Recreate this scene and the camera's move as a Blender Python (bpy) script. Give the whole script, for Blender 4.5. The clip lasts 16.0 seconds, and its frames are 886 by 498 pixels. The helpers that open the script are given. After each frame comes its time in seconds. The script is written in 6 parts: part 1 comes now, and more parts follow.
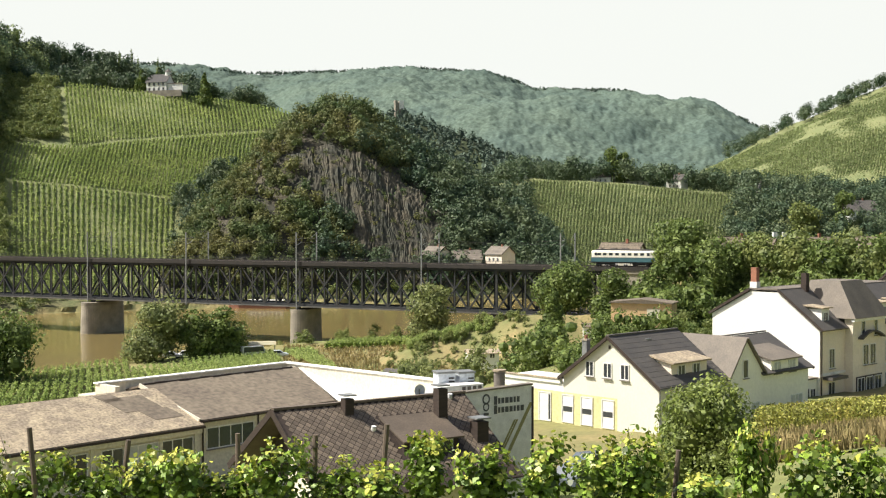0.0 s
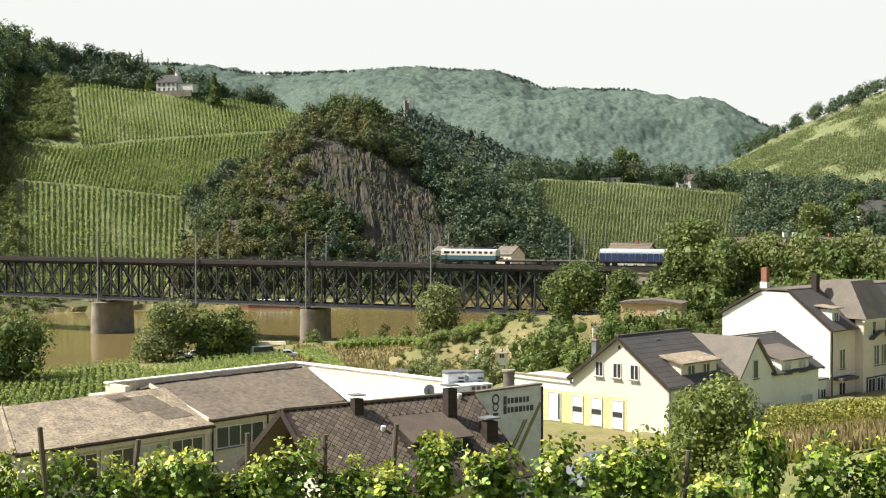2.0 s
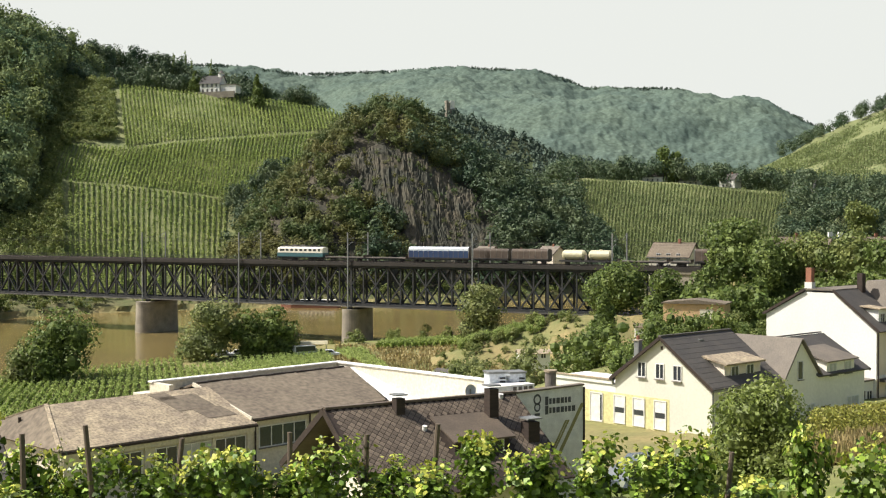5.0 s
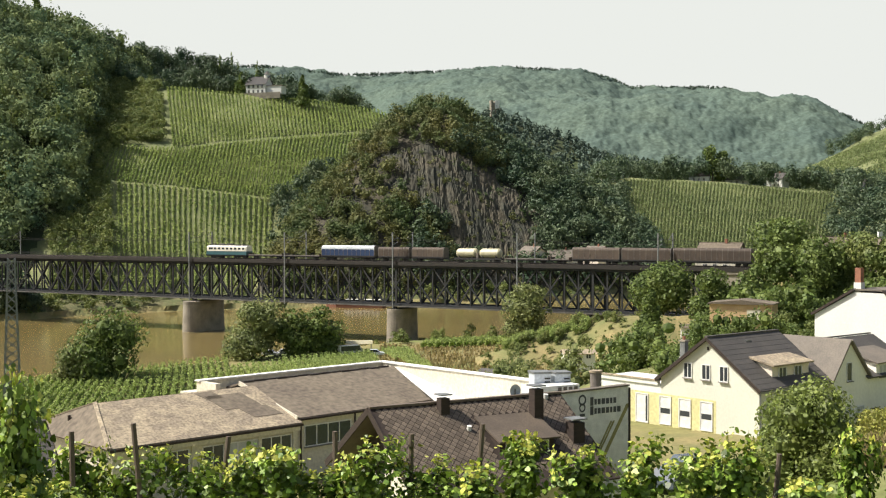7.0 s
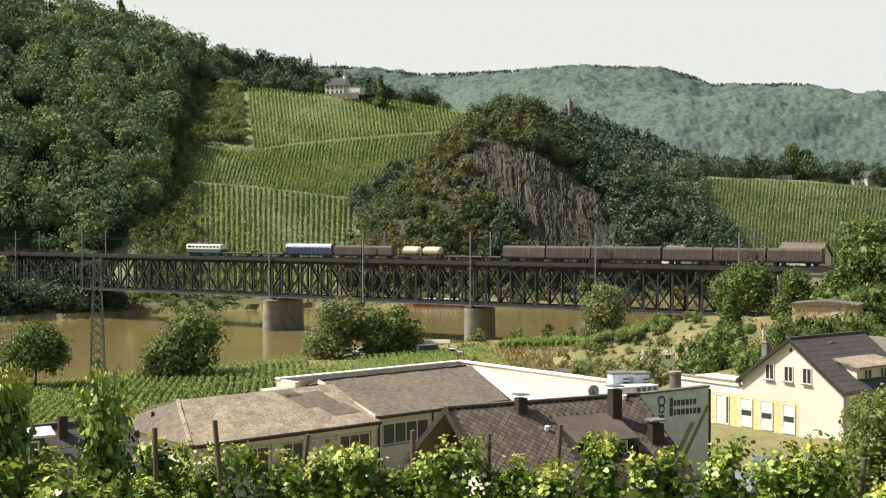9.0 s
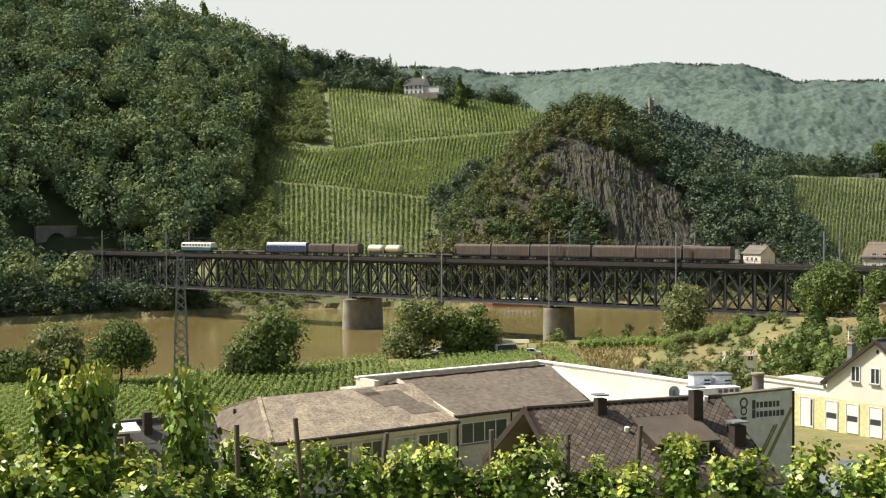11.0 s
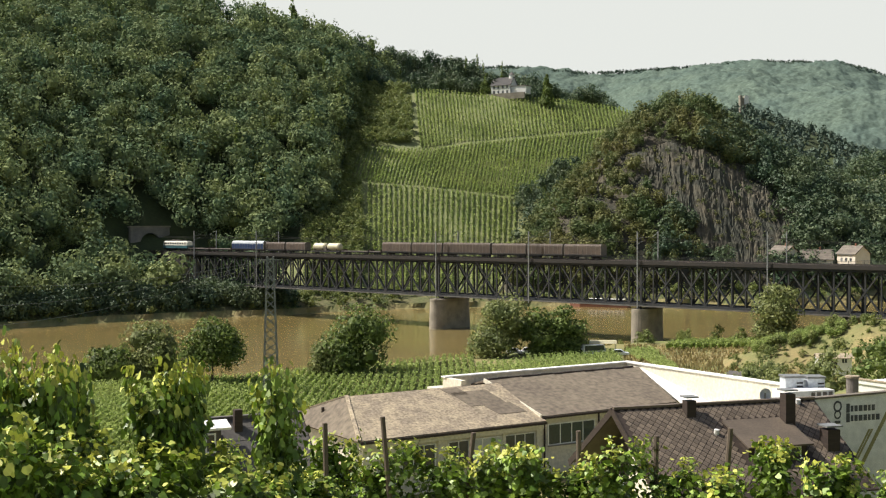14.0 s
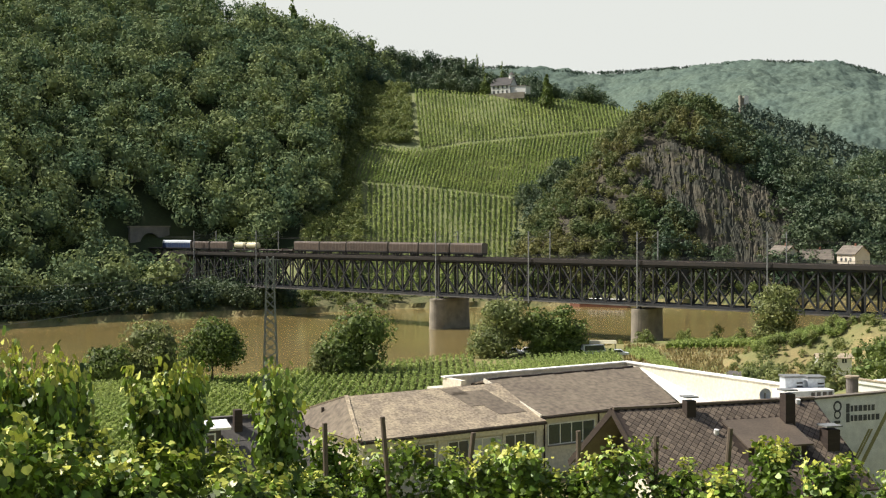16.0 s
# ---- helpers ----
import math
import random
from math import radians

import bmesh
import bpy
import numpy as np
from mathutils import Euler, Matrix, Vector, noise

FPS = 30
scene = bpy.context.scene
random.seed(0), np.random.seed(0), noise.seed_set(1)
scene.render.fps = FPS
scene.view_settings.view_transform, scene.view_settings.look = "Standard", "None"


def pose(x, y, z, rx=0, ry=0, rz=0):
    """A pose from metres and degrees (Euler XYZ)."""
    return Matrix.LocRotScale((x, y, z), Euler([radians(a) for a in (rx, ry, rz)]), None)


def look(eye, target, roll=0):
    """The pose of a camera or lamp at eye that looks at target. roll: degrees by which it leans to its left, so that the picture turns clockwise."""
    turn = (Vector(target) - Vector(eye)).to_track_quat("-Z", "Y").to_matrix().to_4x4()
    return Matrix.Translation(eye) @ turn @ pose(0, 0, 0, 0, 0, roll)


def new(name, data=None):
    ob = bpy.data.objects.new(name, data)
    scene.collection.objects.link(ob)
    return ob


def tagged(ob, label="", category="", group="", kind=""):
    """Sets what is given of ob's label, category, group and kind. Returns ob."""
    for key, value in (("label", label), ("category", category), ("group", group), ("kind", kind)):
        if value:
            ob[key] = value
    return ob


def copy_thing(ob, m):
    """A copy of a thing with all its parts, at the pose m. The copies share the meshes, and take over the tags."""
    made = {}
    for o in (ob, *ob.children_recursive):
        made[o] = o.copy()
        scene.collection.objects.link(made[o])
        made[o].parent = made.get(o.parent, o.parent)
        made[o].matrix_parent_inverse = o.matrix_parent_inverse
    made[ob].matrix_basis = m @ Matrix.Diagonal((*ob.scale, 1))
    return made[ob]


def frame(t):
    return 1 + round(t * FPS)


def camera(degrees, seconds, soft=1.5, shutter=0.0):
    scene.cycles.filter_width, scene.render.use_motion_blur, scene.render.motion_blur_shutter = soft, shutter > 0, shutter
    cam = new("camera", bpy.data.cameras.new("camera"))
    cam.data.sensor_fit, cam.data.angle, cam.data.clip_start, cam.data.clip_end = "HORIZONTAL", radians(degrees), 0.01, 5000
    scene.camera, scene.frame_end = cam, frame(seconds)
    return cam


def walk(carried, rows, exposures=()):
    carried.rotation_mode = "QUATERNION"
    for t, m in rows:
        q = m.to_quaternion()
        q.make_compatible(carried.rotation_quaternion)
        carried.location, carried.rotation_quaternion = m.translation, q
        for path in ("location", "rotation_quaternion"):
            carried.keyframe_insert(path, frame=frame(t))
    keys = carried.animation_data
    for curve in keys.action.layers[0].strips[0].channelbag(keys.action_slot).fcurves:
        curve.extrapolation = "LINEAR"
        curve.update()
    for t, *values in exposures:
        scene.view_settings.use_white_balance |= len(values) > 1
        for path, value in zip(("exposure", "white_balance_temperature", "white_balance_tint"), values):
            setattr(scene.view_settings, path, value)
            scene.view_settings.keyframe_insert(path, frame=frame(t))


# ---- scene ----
# The camera stands on a vineyard slope 33.6 m above the river and pans to the left; z = 0 is the water.
EYE = 33.6
cam = camera(40.1, 16.0, 1.2)
PAN = [
    (0.0, 0.000), (0.5, 0.043), (1.0, 0.159), (1.5, 0.334), (2.0, 0.447), (2.5, 0.603), (3.0, 0.778), (3.5, 1.139),
    (4.0, 1.672), (6.5, 3.704), (7.0, 4.513), (7.5, 5.354), (8.0, 6.264), (8.5, 7.191), (9.0, 8.179), (11.5, 12.743),
    (12.0, 13.561), (12.5, 14.458), (13.0, 15.593), (13.5, 16.030), (14.0, 15.992), (14.5, 15.985), (15.0, 15.985),
    (15.5, 15.985), (16.0, 15.985),
]


def tilt_at(t):
    return -1.185 - 0.045 * max(0.0, min(1.0, (t - 7) / 6)) + 0.03 * max(0.0, min(1.0, (t - 13) / 0.5))


def lean_at(t):
    return -0.21 * max(0.0, min(1.0, (t - 3.0) / 10.0))


walk(cam, [(t, pose(0, 0, EYE, 90 + tilt_at(t), 0, yaw) @ pose(0, 0, 0, 0, 0, lean_at(t))) for t, yaw in PAN],
     [(0.0, 0.70), (2.0, 0.68), (3.0, 0.55), (8.0, 0.53), (16.0, 0.46)])

# ---- light ----
SUN_DIR = Vector((-0.63, -0.02, 0.77)).normalized()   # towards the sun
world = bpy.data.worlds.new("sky")
scene.world = world
world.use_nodes = True
sky = world.node_tree.nodes.new("ShaderNodeTexSky")
sky.sky_type, sky.sun_disc = "NISHITA", False
sky.sun_elevation = math.asin(SUN_DIR.z)
sky.sun_rotation = math.atan2(SUN_DIR.x, SUN_DIR.y)
sky.air_density, sky.dust_density, sky.ozone_density = 1.0, 4.0, 1.0
world.node_tree.nodes["Background"].inputs["Strength"].default_value = 0.082
world.node_tree.links.new(sky.outputs[0], world.node_tree.nodes["Background"].inputs["Color"])
sun = new("sun", bpy.data.lights.new("sun", "SUN"))
sun.data.energy, sun.data.angle, sun.data.color = 5.0, radians(0.5), (1.0, 0.95, 0.87)
sun.matrix_world = look(SUN_DIR * 100, (0, 0, 0))

# bright summer haze that lies all round along the horizon
haze = bpy.data.materials.new("bright horizon haze")
haze.use_nodes = True
hn = haze.node_tree
he = hn.nodes.new("ShaderNodeEmission")
he.inputs["Color"].default_value, he.inputs["Strength"].default_value = (0.575, 0.59, 0.562, 1), 1.0
hn.links.new(he.outputs[0], hn.nodes["Material Output"].inputs["Surface"])
ring = [(4300 * math.sin(2 * math.pi * i / 96), 4300 * math.cos(2 * math.pi * i / 96)) for i in range(96)]
hm = bpy.data.meshes.new("backdrop")
hm.from_pydata([(x, y, z) for z in (-100, 1000) for x, y in ring], [], [(i, (i + 1) % 96, 96 + (i + 1) % 96, 96 + i) for i in range(96)])
hm.materials.append(haze)
tagged(new("backdrop", hm), "pale hazy summer sky along the horizon", "sky", kind="structure")


# ---- materials ----
def material(name, base, other=None, scale=1.0, rough=0.8, metal=0.0, bump=0.0, fine=12.0, mixat=(0.35, 0.65), per_piece=0.0, stretch=(1, 1, 1), thin=0.0, spec=0.3, grit=0.15):
    """Two tones mixed by broad noise, a fine grain in value, bump, and a change from piece to piece."""
    m = bpy.data.materials.new(name)
    m.use_nodes = True
    nt = m.node_tree
    b = nt.nodes["Principled BSDF"]
    b.inputs["Roughness"].default_value, b.inputs["Metallic"].default_value = rough, metal
    b.inputs["Specular IOR Level"].default_value = spec
    co = nt.nodes.new("ShaderNodeTexCoord")
    mp = nt.nodes.new("ShaderNodeMapping")
    mp.inputs["Scale"].default_value = stretch
    nt.links.new(co.outputs["Object"], mp.inputs["Vector"])
    broad = nt.nodes.new("ShaderNodeTexNoise")
    broad.inputs["Scale"].default_value, broad.inputs["Detail"].default_value = scale, 5
    nt.links.new(mp.outputs[0], broad.inputs["Vector"])
    ramp = nt.nodes.new("ShaderNodeMapRange")
    ramp.inputs[1].default_value, ramp.inputs[2].default_value = mixat
    nt.links.new(broad.outputs[0], ramp.inputs[0])
    mix = nt.nodes.new("ShaderNodeMix")
    mix.data_type = "RGBA"
    mix.inputs[6].default_value = (*base, 1)
    mix.inputs[7].default_value = (*(other or [c * 0.8 for c in base]), 1)
    nt.links.new(ramp.outputs[0], mix.inputs[0])
    grain = nt.nodes.new("ShaderNodeTexNoise")
    grain.inputs["Scale"].default_value, grain.inputs["Detail"].default_value = scale * fine, 3
    nt.links.new(mp.outputs[0], grain.inputs["Vector"])
    hsv = nt.nodes.new("ShaderNodeHueSaturation")
    gv = nt.nodes.new("ShaderNodeMapRange")
    gv.inputs[1].default_value, gv.inputs[2].default_value = 0.3, 0.7
    gv.inputs[3].default_value, gv.inputs[4].default_value = 1 - grit, 1 + grit
    nt.links.new(grain.outputs[0], gv.inputs[0])
    value = gv.outputs[0]
    if per_piece:
        rnd = nt.nodes.new("ShaderNodeNewGeometry")
        oi = nt.nodes.new("ShaderNodeObjectInfo")
        add = nt.nodes.new("ShaderNodeMath")
        add.operation = "ADD"
        nt.links.new(rnd.outputs["Random Per Island"], add.inputs[0])
        nt.links.new(oi.outputs["Random"], add.inputs[1])
        fr = nt.nodes.new("ShaderNodeMath")
        fr.operation = "FRACT"
        nt.links.new(add.outputs[0], fr.inputs[0])
        pv = nt.nodes.new("ShaderNodeMapRange")
        pv.inputs[3].default_value, pv.inputs[4].default_value = 1 - per_piece, 1 + per_piece
        nt.links.new(fr.outputs[0], pv.inputs[0])
        mul = nt.nodes.new("ShaderNodeMath")
        mul.operation = "MULTIPLY"
        nt.links.new(value, mul.inputs[0])
        nt.links.new(pv.outputs[0], mul.inputs[1])
        value = mul.outputs[0]
    nt.links.new(value, hsv.inputs["Value"])
    nt.links.new(mix.outputs[2], hsv.inputs["Color"])
    nt.links.new(hsv.outputs[0], b.inputs["Base Color"])
    if bump:
        bp = nt.nodes.new("ShaderNodeBump")
        bp.inputs["Strength"].default_value = bump
        nt.links.new(grain.outputs[0], bp.inputs["Height"])
        nt.links.new(bp.outputs[0], b.inputs["Normal"])
    if thin:
        tr = nt.nodes.new("ShaderNodeBsdfTranslucent")
        nt.links.new(hsv.outputs[0], tr.inputs["Color"])
        ms = nt.nodes.new("ShaderNodeMixShader")
        ms.inputs[0].default_value = thin
        nt.links.new(b.outputs[0], ms.inputs[1])
        nt.links.new(tr.outputs[0], ms.inputs[2])
        nt.links.new(ms.outputs[0], nt.nodes["Material Output"].inputs["Surface"])
    return m


MAT = {
    "grass": material("meadow grass", (0.11, 0.15, 0.04), (0.22, 0.19, 0.08), 0.05, 0.95, fine=30, bump=0.3),
    "soil": material("vineyard soil", (0.185, 0.195, 0.085), (0.145, 0.17, 0.07), 0.08, 0.95, fine=30),
    "bank": material("scrubby river bank", (0.17, 0.155, 0.075), (0.075, 0.10, 0.035), 0.18, 0.95, fine=12, bump=0.4, grit=0.4),
    "dry": material("dry bank grass", (0.27, 0.215, 0.098), (0.135, 0.15, 0.055), 0.12, 0.95, fine=25, bump=0.3),
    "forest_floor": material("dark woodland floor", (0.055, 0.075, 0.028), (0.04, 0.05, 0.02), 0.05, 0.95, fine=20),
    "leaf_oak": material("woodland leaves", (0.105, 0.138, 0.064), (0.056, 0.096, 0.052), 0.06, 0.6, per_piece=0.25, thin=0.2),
    "leaf_wood": material("hillside forest leaves", (0.245, 0.285, 0.118), (0.108, 0.170, 0.095), 0.07, 0.85, per_piece=0.14, thin=0.22, spec=0.1),
    "leaf_gold": material("yellowing vine leaves", (0.36, 0.32, 0.08), (0.24, 0.27, 0.06), 0.5, 0.6, per_piece=0.6, thin=0.35),
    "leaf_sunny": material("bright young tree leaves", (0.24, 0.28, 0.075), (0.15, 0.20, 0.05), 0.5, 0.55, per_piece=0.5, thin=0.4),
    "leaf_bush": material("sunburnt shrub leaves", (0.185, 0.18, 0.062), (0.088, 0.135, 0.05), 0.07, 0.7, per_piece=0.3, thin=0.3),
    # blue-green distance haze is mixed into this leaf colour
    "leaf_far_haze": material("haze-tinted distant forest leaves", (0.104, 0.140, 0.108), (0.082, 0.116, 0.096), 0.010, 0.95, grit=0.3, fine=22, spec=0.1),
    "leaf_willow": material("willow leaves", (0.25, 0.27, 0.10), (0.16, 0.195, 0.07), 0.3, 0.6, per_piece=0.4, thin=0.35),
    "leaf_dark": material("broadleaf tree leaves", (0.17, 0.215, 0.055), (0.10, 0.148, 0.038), 0.3, 0.6, per_piece=0.45, thin=0.35),
    "leaf_light": material("young tree leaves", (0.235, 0.26, 0.078), (0.13, 0.175, 0.052), 0.3, 0.6, per_piece=0.25, thin=0.35),
    "leaf_vine": material("vine leaves", (0.235, 0.33, 0.042), (0.085, 0.15, 0.022), 2.2, 0.46, per_piece=0.7, thin=0.16, spec=0.4),
    "leaf_young": material("young vine leaves", (0.50, 0.50, 0.085), (0.36, 0.41, 0.07), 1.5, 0.45, per_piece=0.4, thin=0.22, spec=0.5),
    # a weaker tint of distance haze in the spur's leaf colour
    "leaf_mid_haze": material("haze-tinted spur forest leaves", (0.105, 0.140, 0.100), (0.078, 0.112, 0.082), 0.02, 0.9, per_piece=0.2),
    "leaf_hill": material("sunlit hill vine leaves", (0.23, 0.275, 0.11), (0.18, 0.225, 0.09), 0.02, 0.75, per_piece=0.2, thin=0.3),
    "straw": material("dry straw grass", (0.34, 0.265, 0.125), (0.24, 0.21, 0.085), 0.6, 0.9, per_piece=0.4, thin=0.3),
    "leaf_row": material("vine row leaves", (0.32, 0.38, 0.118), (0.245, 0.315, 0.092), 0.03, 0.7, per_piece=0.28, thin=0.45),
    "bark": material("bark", (0.11, 0.085, 0.06), (0.06, 0.05, 0.04), 4, 0.9, bump=0.4),
    "rock": material("quarried slate rock", (0.082, 0.072, 0.050), (0.050, 0.051, 0.038), 0.10, 0.95, bump=0.6, fine=7, stretch=(1, 1, 0.16), mixat=(0.40, 0.60), grit=0.35),
    "water": material("muddy river water", (0.205, 0.155, 0.058), (0.175, 0.135, 0.052), 0.02, 0.14, bump=0.32, fine=26, stretch=(1, 2.5, 1), spec=0.5),
    "iron": material("weathered dark iron", (0.027, 0.032, 0.034), (0.042, 0.040, 0.037), 0.6, 0.7, metal=0.0, fine=10),
    "rust": material("rust-brown iron", (0.045, 0.039, 0.033), (0.034, 0.032, 0.029), 0.4, 0.75, metal=0.1),
    "road": material("concrete road deck", (0.24, 0.22, 0.20), (0.17, 0.16, 0.15), 0.3, 0.9),
    "stone": material("sandstone masonry", (0.285, 0.255, 0.20), (0.19, 0.17, 0.135), 0.35, 0.9, bump=0.5, per_piece=0.15),
    "deck_edge": material("weathered deck concrete", (0.135, 0.13, 0.115), (0.09, 0.085, 0.078), 0.3, 0.9),
    "steel": material("galvanised steel", (0.26, 0.27, 0.26), (0.20, 0.205, 0.20), 2, 0.55, metal=0.4),
    "white": material("white render", (0.74, 0.735, 0.68), (0.68, 0.675, 0.625), 0.25, 0.9, fine=20, grit=0.05),
    "ivory": material("ivory render", (0.66, 0.65, 0.555), (0.61, 0.60, 0.51), 0.25, 0.9, fine=20, grit=0.05),
    "cream": material("cream render", (0.64, 0.60, 0.48), (0.57, 0.53, 0.42), 0.25, 0.9, fine=20),
    "yellow": material("pale yellow render", (0.63, 0.59, 0.31), (0.57, 0.53, 0.27), 0.3, 0.9),
    "grey_wall": material("pale grey render", (0.82, 0.79, 0.68), (0.77, 0.74, 0.64), 0.3, 0.9, grit=0.05),
    "beige": material("beige render", (0.74, 0.66, 0.54), (0.66, 0.585, 0.475), 0.4, 0.9, grit=0.06),
    "slate": material("dark slate roofing", (0.082, 0.076, 0.070), (0.105, 0.095, 0.085), 0.7, 0.7, per_piece=0.03),
    "slate_grey": material("grey slate roofing", (0.185, 0.158, 0.126), (0.14, 0.122, 0.10), 0.6, 0.7, per_piece=0.12),
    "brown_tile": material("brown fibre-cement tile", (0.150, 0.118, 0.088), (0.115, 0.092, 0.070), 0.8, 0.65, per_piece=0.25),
    "felt_pale": material("weathered pale roofing felt", (0.40, 0.33, 0.225), (0.25, 0.205, 0.15), 0.9, 0.9, fine=6, per_piece=0.08, grit=0.4),
    "felt_dark": material("brown-grey roofing felt", (0.172, 0.142, 0.104), (0.138, 0.113, 0.085), 0.3, 0.9, fine=9, per_piece=0.08, grit=0.3),
    "white_roof": material("white roof membrane", (0.80, 0.79, 0.75), (0.72, 0.70, 0.66), 0.2, 0.7),
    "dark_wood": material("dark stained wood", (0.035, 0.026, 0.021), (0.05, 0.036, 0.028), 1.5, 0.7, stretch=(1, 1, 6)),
    "wood": material("grey weathered post wood", (0.17, 0.13, 0.10), (0.11, 0.085, 0.065), 5, 0.9, stretch=(1, 1, 0.2)),
    "shed": material("orange-tan boards", (0.58, 0.41, 0.23), (0.50, 0.34, 0.19), 0.6, 0.8),
    "glass": material("dark window glass", (0.035, 0.04, 0.045), (0.05, 0.055, 0.06), 0.5, 0.08, spec=0.6),
    "curtain": material("pale net curtain behind glass", (0.45, 0.46, 0.44), (0.38, 0.39, 0.38), 2, 0.35, spec=0.6),
    "frame": material("white painted frame", (0.78, 0.77, 0.73), None, 2, 0.5),
    "brick": material("red brick", (0.27, 0.12, 0.075), (0.21, 0.10, 0.065), 2, 0.9, per_piece=0.2),
    "asphalt": material("asphalt", (0.10, 0.10, 0.10), (0.13, 0.13, 0.125), 0.4, 0.9),
    "loco_blue": material("turquoise loco paint", (0.055, 0.135, 0.15), (0.05, 0.115, 0.13), 0.4, 0.4, spec=0.5),
    "loco_cream": material("cream loco paint", (0.74, 0.71, 0.60), (0.68, 0.65, 0.55), 0.4, 0.4, spec=0.5),
    "wagon_brown": material("brown wagon hood", (0.10, 0.075, 0.056), (0.075, 0.057, 0.045), 0.5, 0.7, per_piece=0.15),
    "wagon_grey": material("grey-brown wagon body", (0.17, 0.15, 0.13), (0.12, 0.105, 0.09), 0.5, 0.7),
    "wagon_blue": material("blue wagon tarpaulin", (0.022, 0.04, 0.10), (0.03, 0.055, 0.12), 0.5, 0.5),
    "pale_hood": material("pale grey wagon hood", (0.62, 0.66, 0.70), (0.52, 0.56, 0.60), 0.5, 0.5),
    "tank": material("pale yellow tank paint", (0.56, 0.52, 0.35), (0.48, 0.44, 0.29), 0.6, 0.4, spec=0.5),
    "black": material("black running gear", (0.03, 0.03, 0.03), (0.05, 0.045, 0.04), 1, 0.7),
    "car_white": material("white car paint", (0.78, 0.78, 0.78), None, 0.5, 0.25, spec=0.6),
    "car_dark": material("dark blue-grey car paint", (0.10, 0.12, 0.14), None, 0.5, 0.25, spec=0.6),
    "olive": material("olive lettering paint", (0.30, 0.27, 0.12), None, 2, 0.7),
    "ink": material("dark grey lettering paint", (0.10, 0.10, 0.10), None, 2, 0.7),
    "ballast": material("track ballast", (0.20, 0.16, 0.13), (0.15, 0.12, 0.10), 0.4, 0.95),
}


# ---- mesh helpers ----
class Build:
    """Collects faces of one mesh."""

    def __init__(self):
        self.v, self.f = [], []

    def face(self, *pts):
        n = len(self.v)
        self.v += [tuple(p) for p in pts]
        self.f.append(tuple(range(n, n + len(pts))))
        return self

    def box(self, x0, y0, z0, x1, y1, z1):
        n = len(self.v)
        self.v += [(x, y, z) for z in (z0, z1) for x, y in ((x0, y0), (x1, y0), (x1, y1), (x0, y1))]
        for q in ((3, 2, 1, 0), (4, 5, 6, 7), (0, 1, 5, 4), (1, 2, 6, 5), (2, 3, 7, 6), (3, 0, 4, 7)):
            self.f.append(tuple(n + i for i in q))
        return self

    def solid(self, poly, shift):
        """A polygon pushed along shift into a closed body."""
        n, k, s = len(self.v), len(poly), Vector(shift)
        self.v += [tuple(p) for p in poly] + [tuple(Vector(p) + s) for p in poly]
        self.f += [tuple(n + i for i in range(k))[::-1], tuple(n + k + i for i in range(k))]
        self.f += [(n + i, n + (i + 1) % k, n + k + (i + 1) % k, n + k + i) for i in range(k)]
        return self

    def beam(self, p, q, w, h=None):
        p, q = Vector(p), Vector(q)
        d = (q - p).normalized()
        side = d.cross((0, 0, 1))
        side = (side if side.length > 0.05 else d.cross((0, 1, 0))).normalized()
        up = side.cross(d)
        a, b = side * w / 2, up * (h or w) / 2
        return self.solid([p - a - b, p + a - b, p + a + b, p - a + b], q - p)

    def tube(self, p, q, r0, r1=None, k=8):
        p, q = Vector(p), Vector(q)
        r1 = r0 if r1 is None else r1
        d = (q - p).normalized()
        side = d.cross((0, 0, 1))
        side = (side if side.length > 0.05 else d.cross((0, 1, 0))).normalized()
        up = side.cross(d)
        n = len(self.v)
        for c, r in ((p, r0), (q, r1)):
            self.v += [tuple(c + (side * math.cos(6.2832 * i / k) + up * math.sin(6.2832 * i / k)) * r) for i in range(k)]
        self.f += [(n + i, n + (i + 1) % k, n + k + (i + 1) % k, n + k + i) for i in range(k)]
        self.f += [tuple(range(n, n + k))[::-1], tuple(range(n + k, n + 2 * k))]
        return self

    def mesh(self, name, mat):
        me = bpy.data.meshes.new(name)
        me.from_pydata(self.v, [], self.f)
        me.materials.append(MAT[mat])
        return me


def part(name, b, mat, parent=None, label="", m=None):
    """One mesh object from a Build (or a ready mesh), under a thing."""
    ob = new(name, b.mesh(name, mat) if isinstance(b, Build) else b)
    if parent:
        ob.parent = parent
    if m is not None:
        ob.matrix_basis = m
    if label:
        ob["label"] = label
    return ob


def thing(name, label, category, m=None, group="", kind=""):
    ob = tagged(new(name), label, category, group, kind)
    if m is not None:
        ob.matrix_basis = m
    return ob


def quads(name, verts, mat, loops=4):
    """A mesh of separate faces with the same number of corners, from one array."""
    verts = np.asarray(verts, dtype=np.float32).reshape(-1, 3)
    me = bpy.data.meshes.new(name)
    n = len(verts)
    me.vertices.add(n)
    me.vertices.foreach_set("co", verts.ravel())
    me.loops.add(n)
    me.loops.foreach_set("vertex_index", np.arange(n, dtype=np.int32))
    me.polygons.add(n // loops)
    me.polygons.foreach_set("loop_start", np.arange(0, n, loops, dtype=np.int32))
    me.polygons.foreach_set("loop_total", np.full(n // loops, loops, dtype=np.int32))
    me.materials.append(MAT[mat])
    me.update(calc_edges=True)
    return me


def on_polar(az, r, z=0.0):
    """A place by its bearing from the camera's foot (degrees, 0 ahead, right positive) and distance."""
    return Vector((r * math.sin(radians(az)), r * math.cos(radians(az)), z))


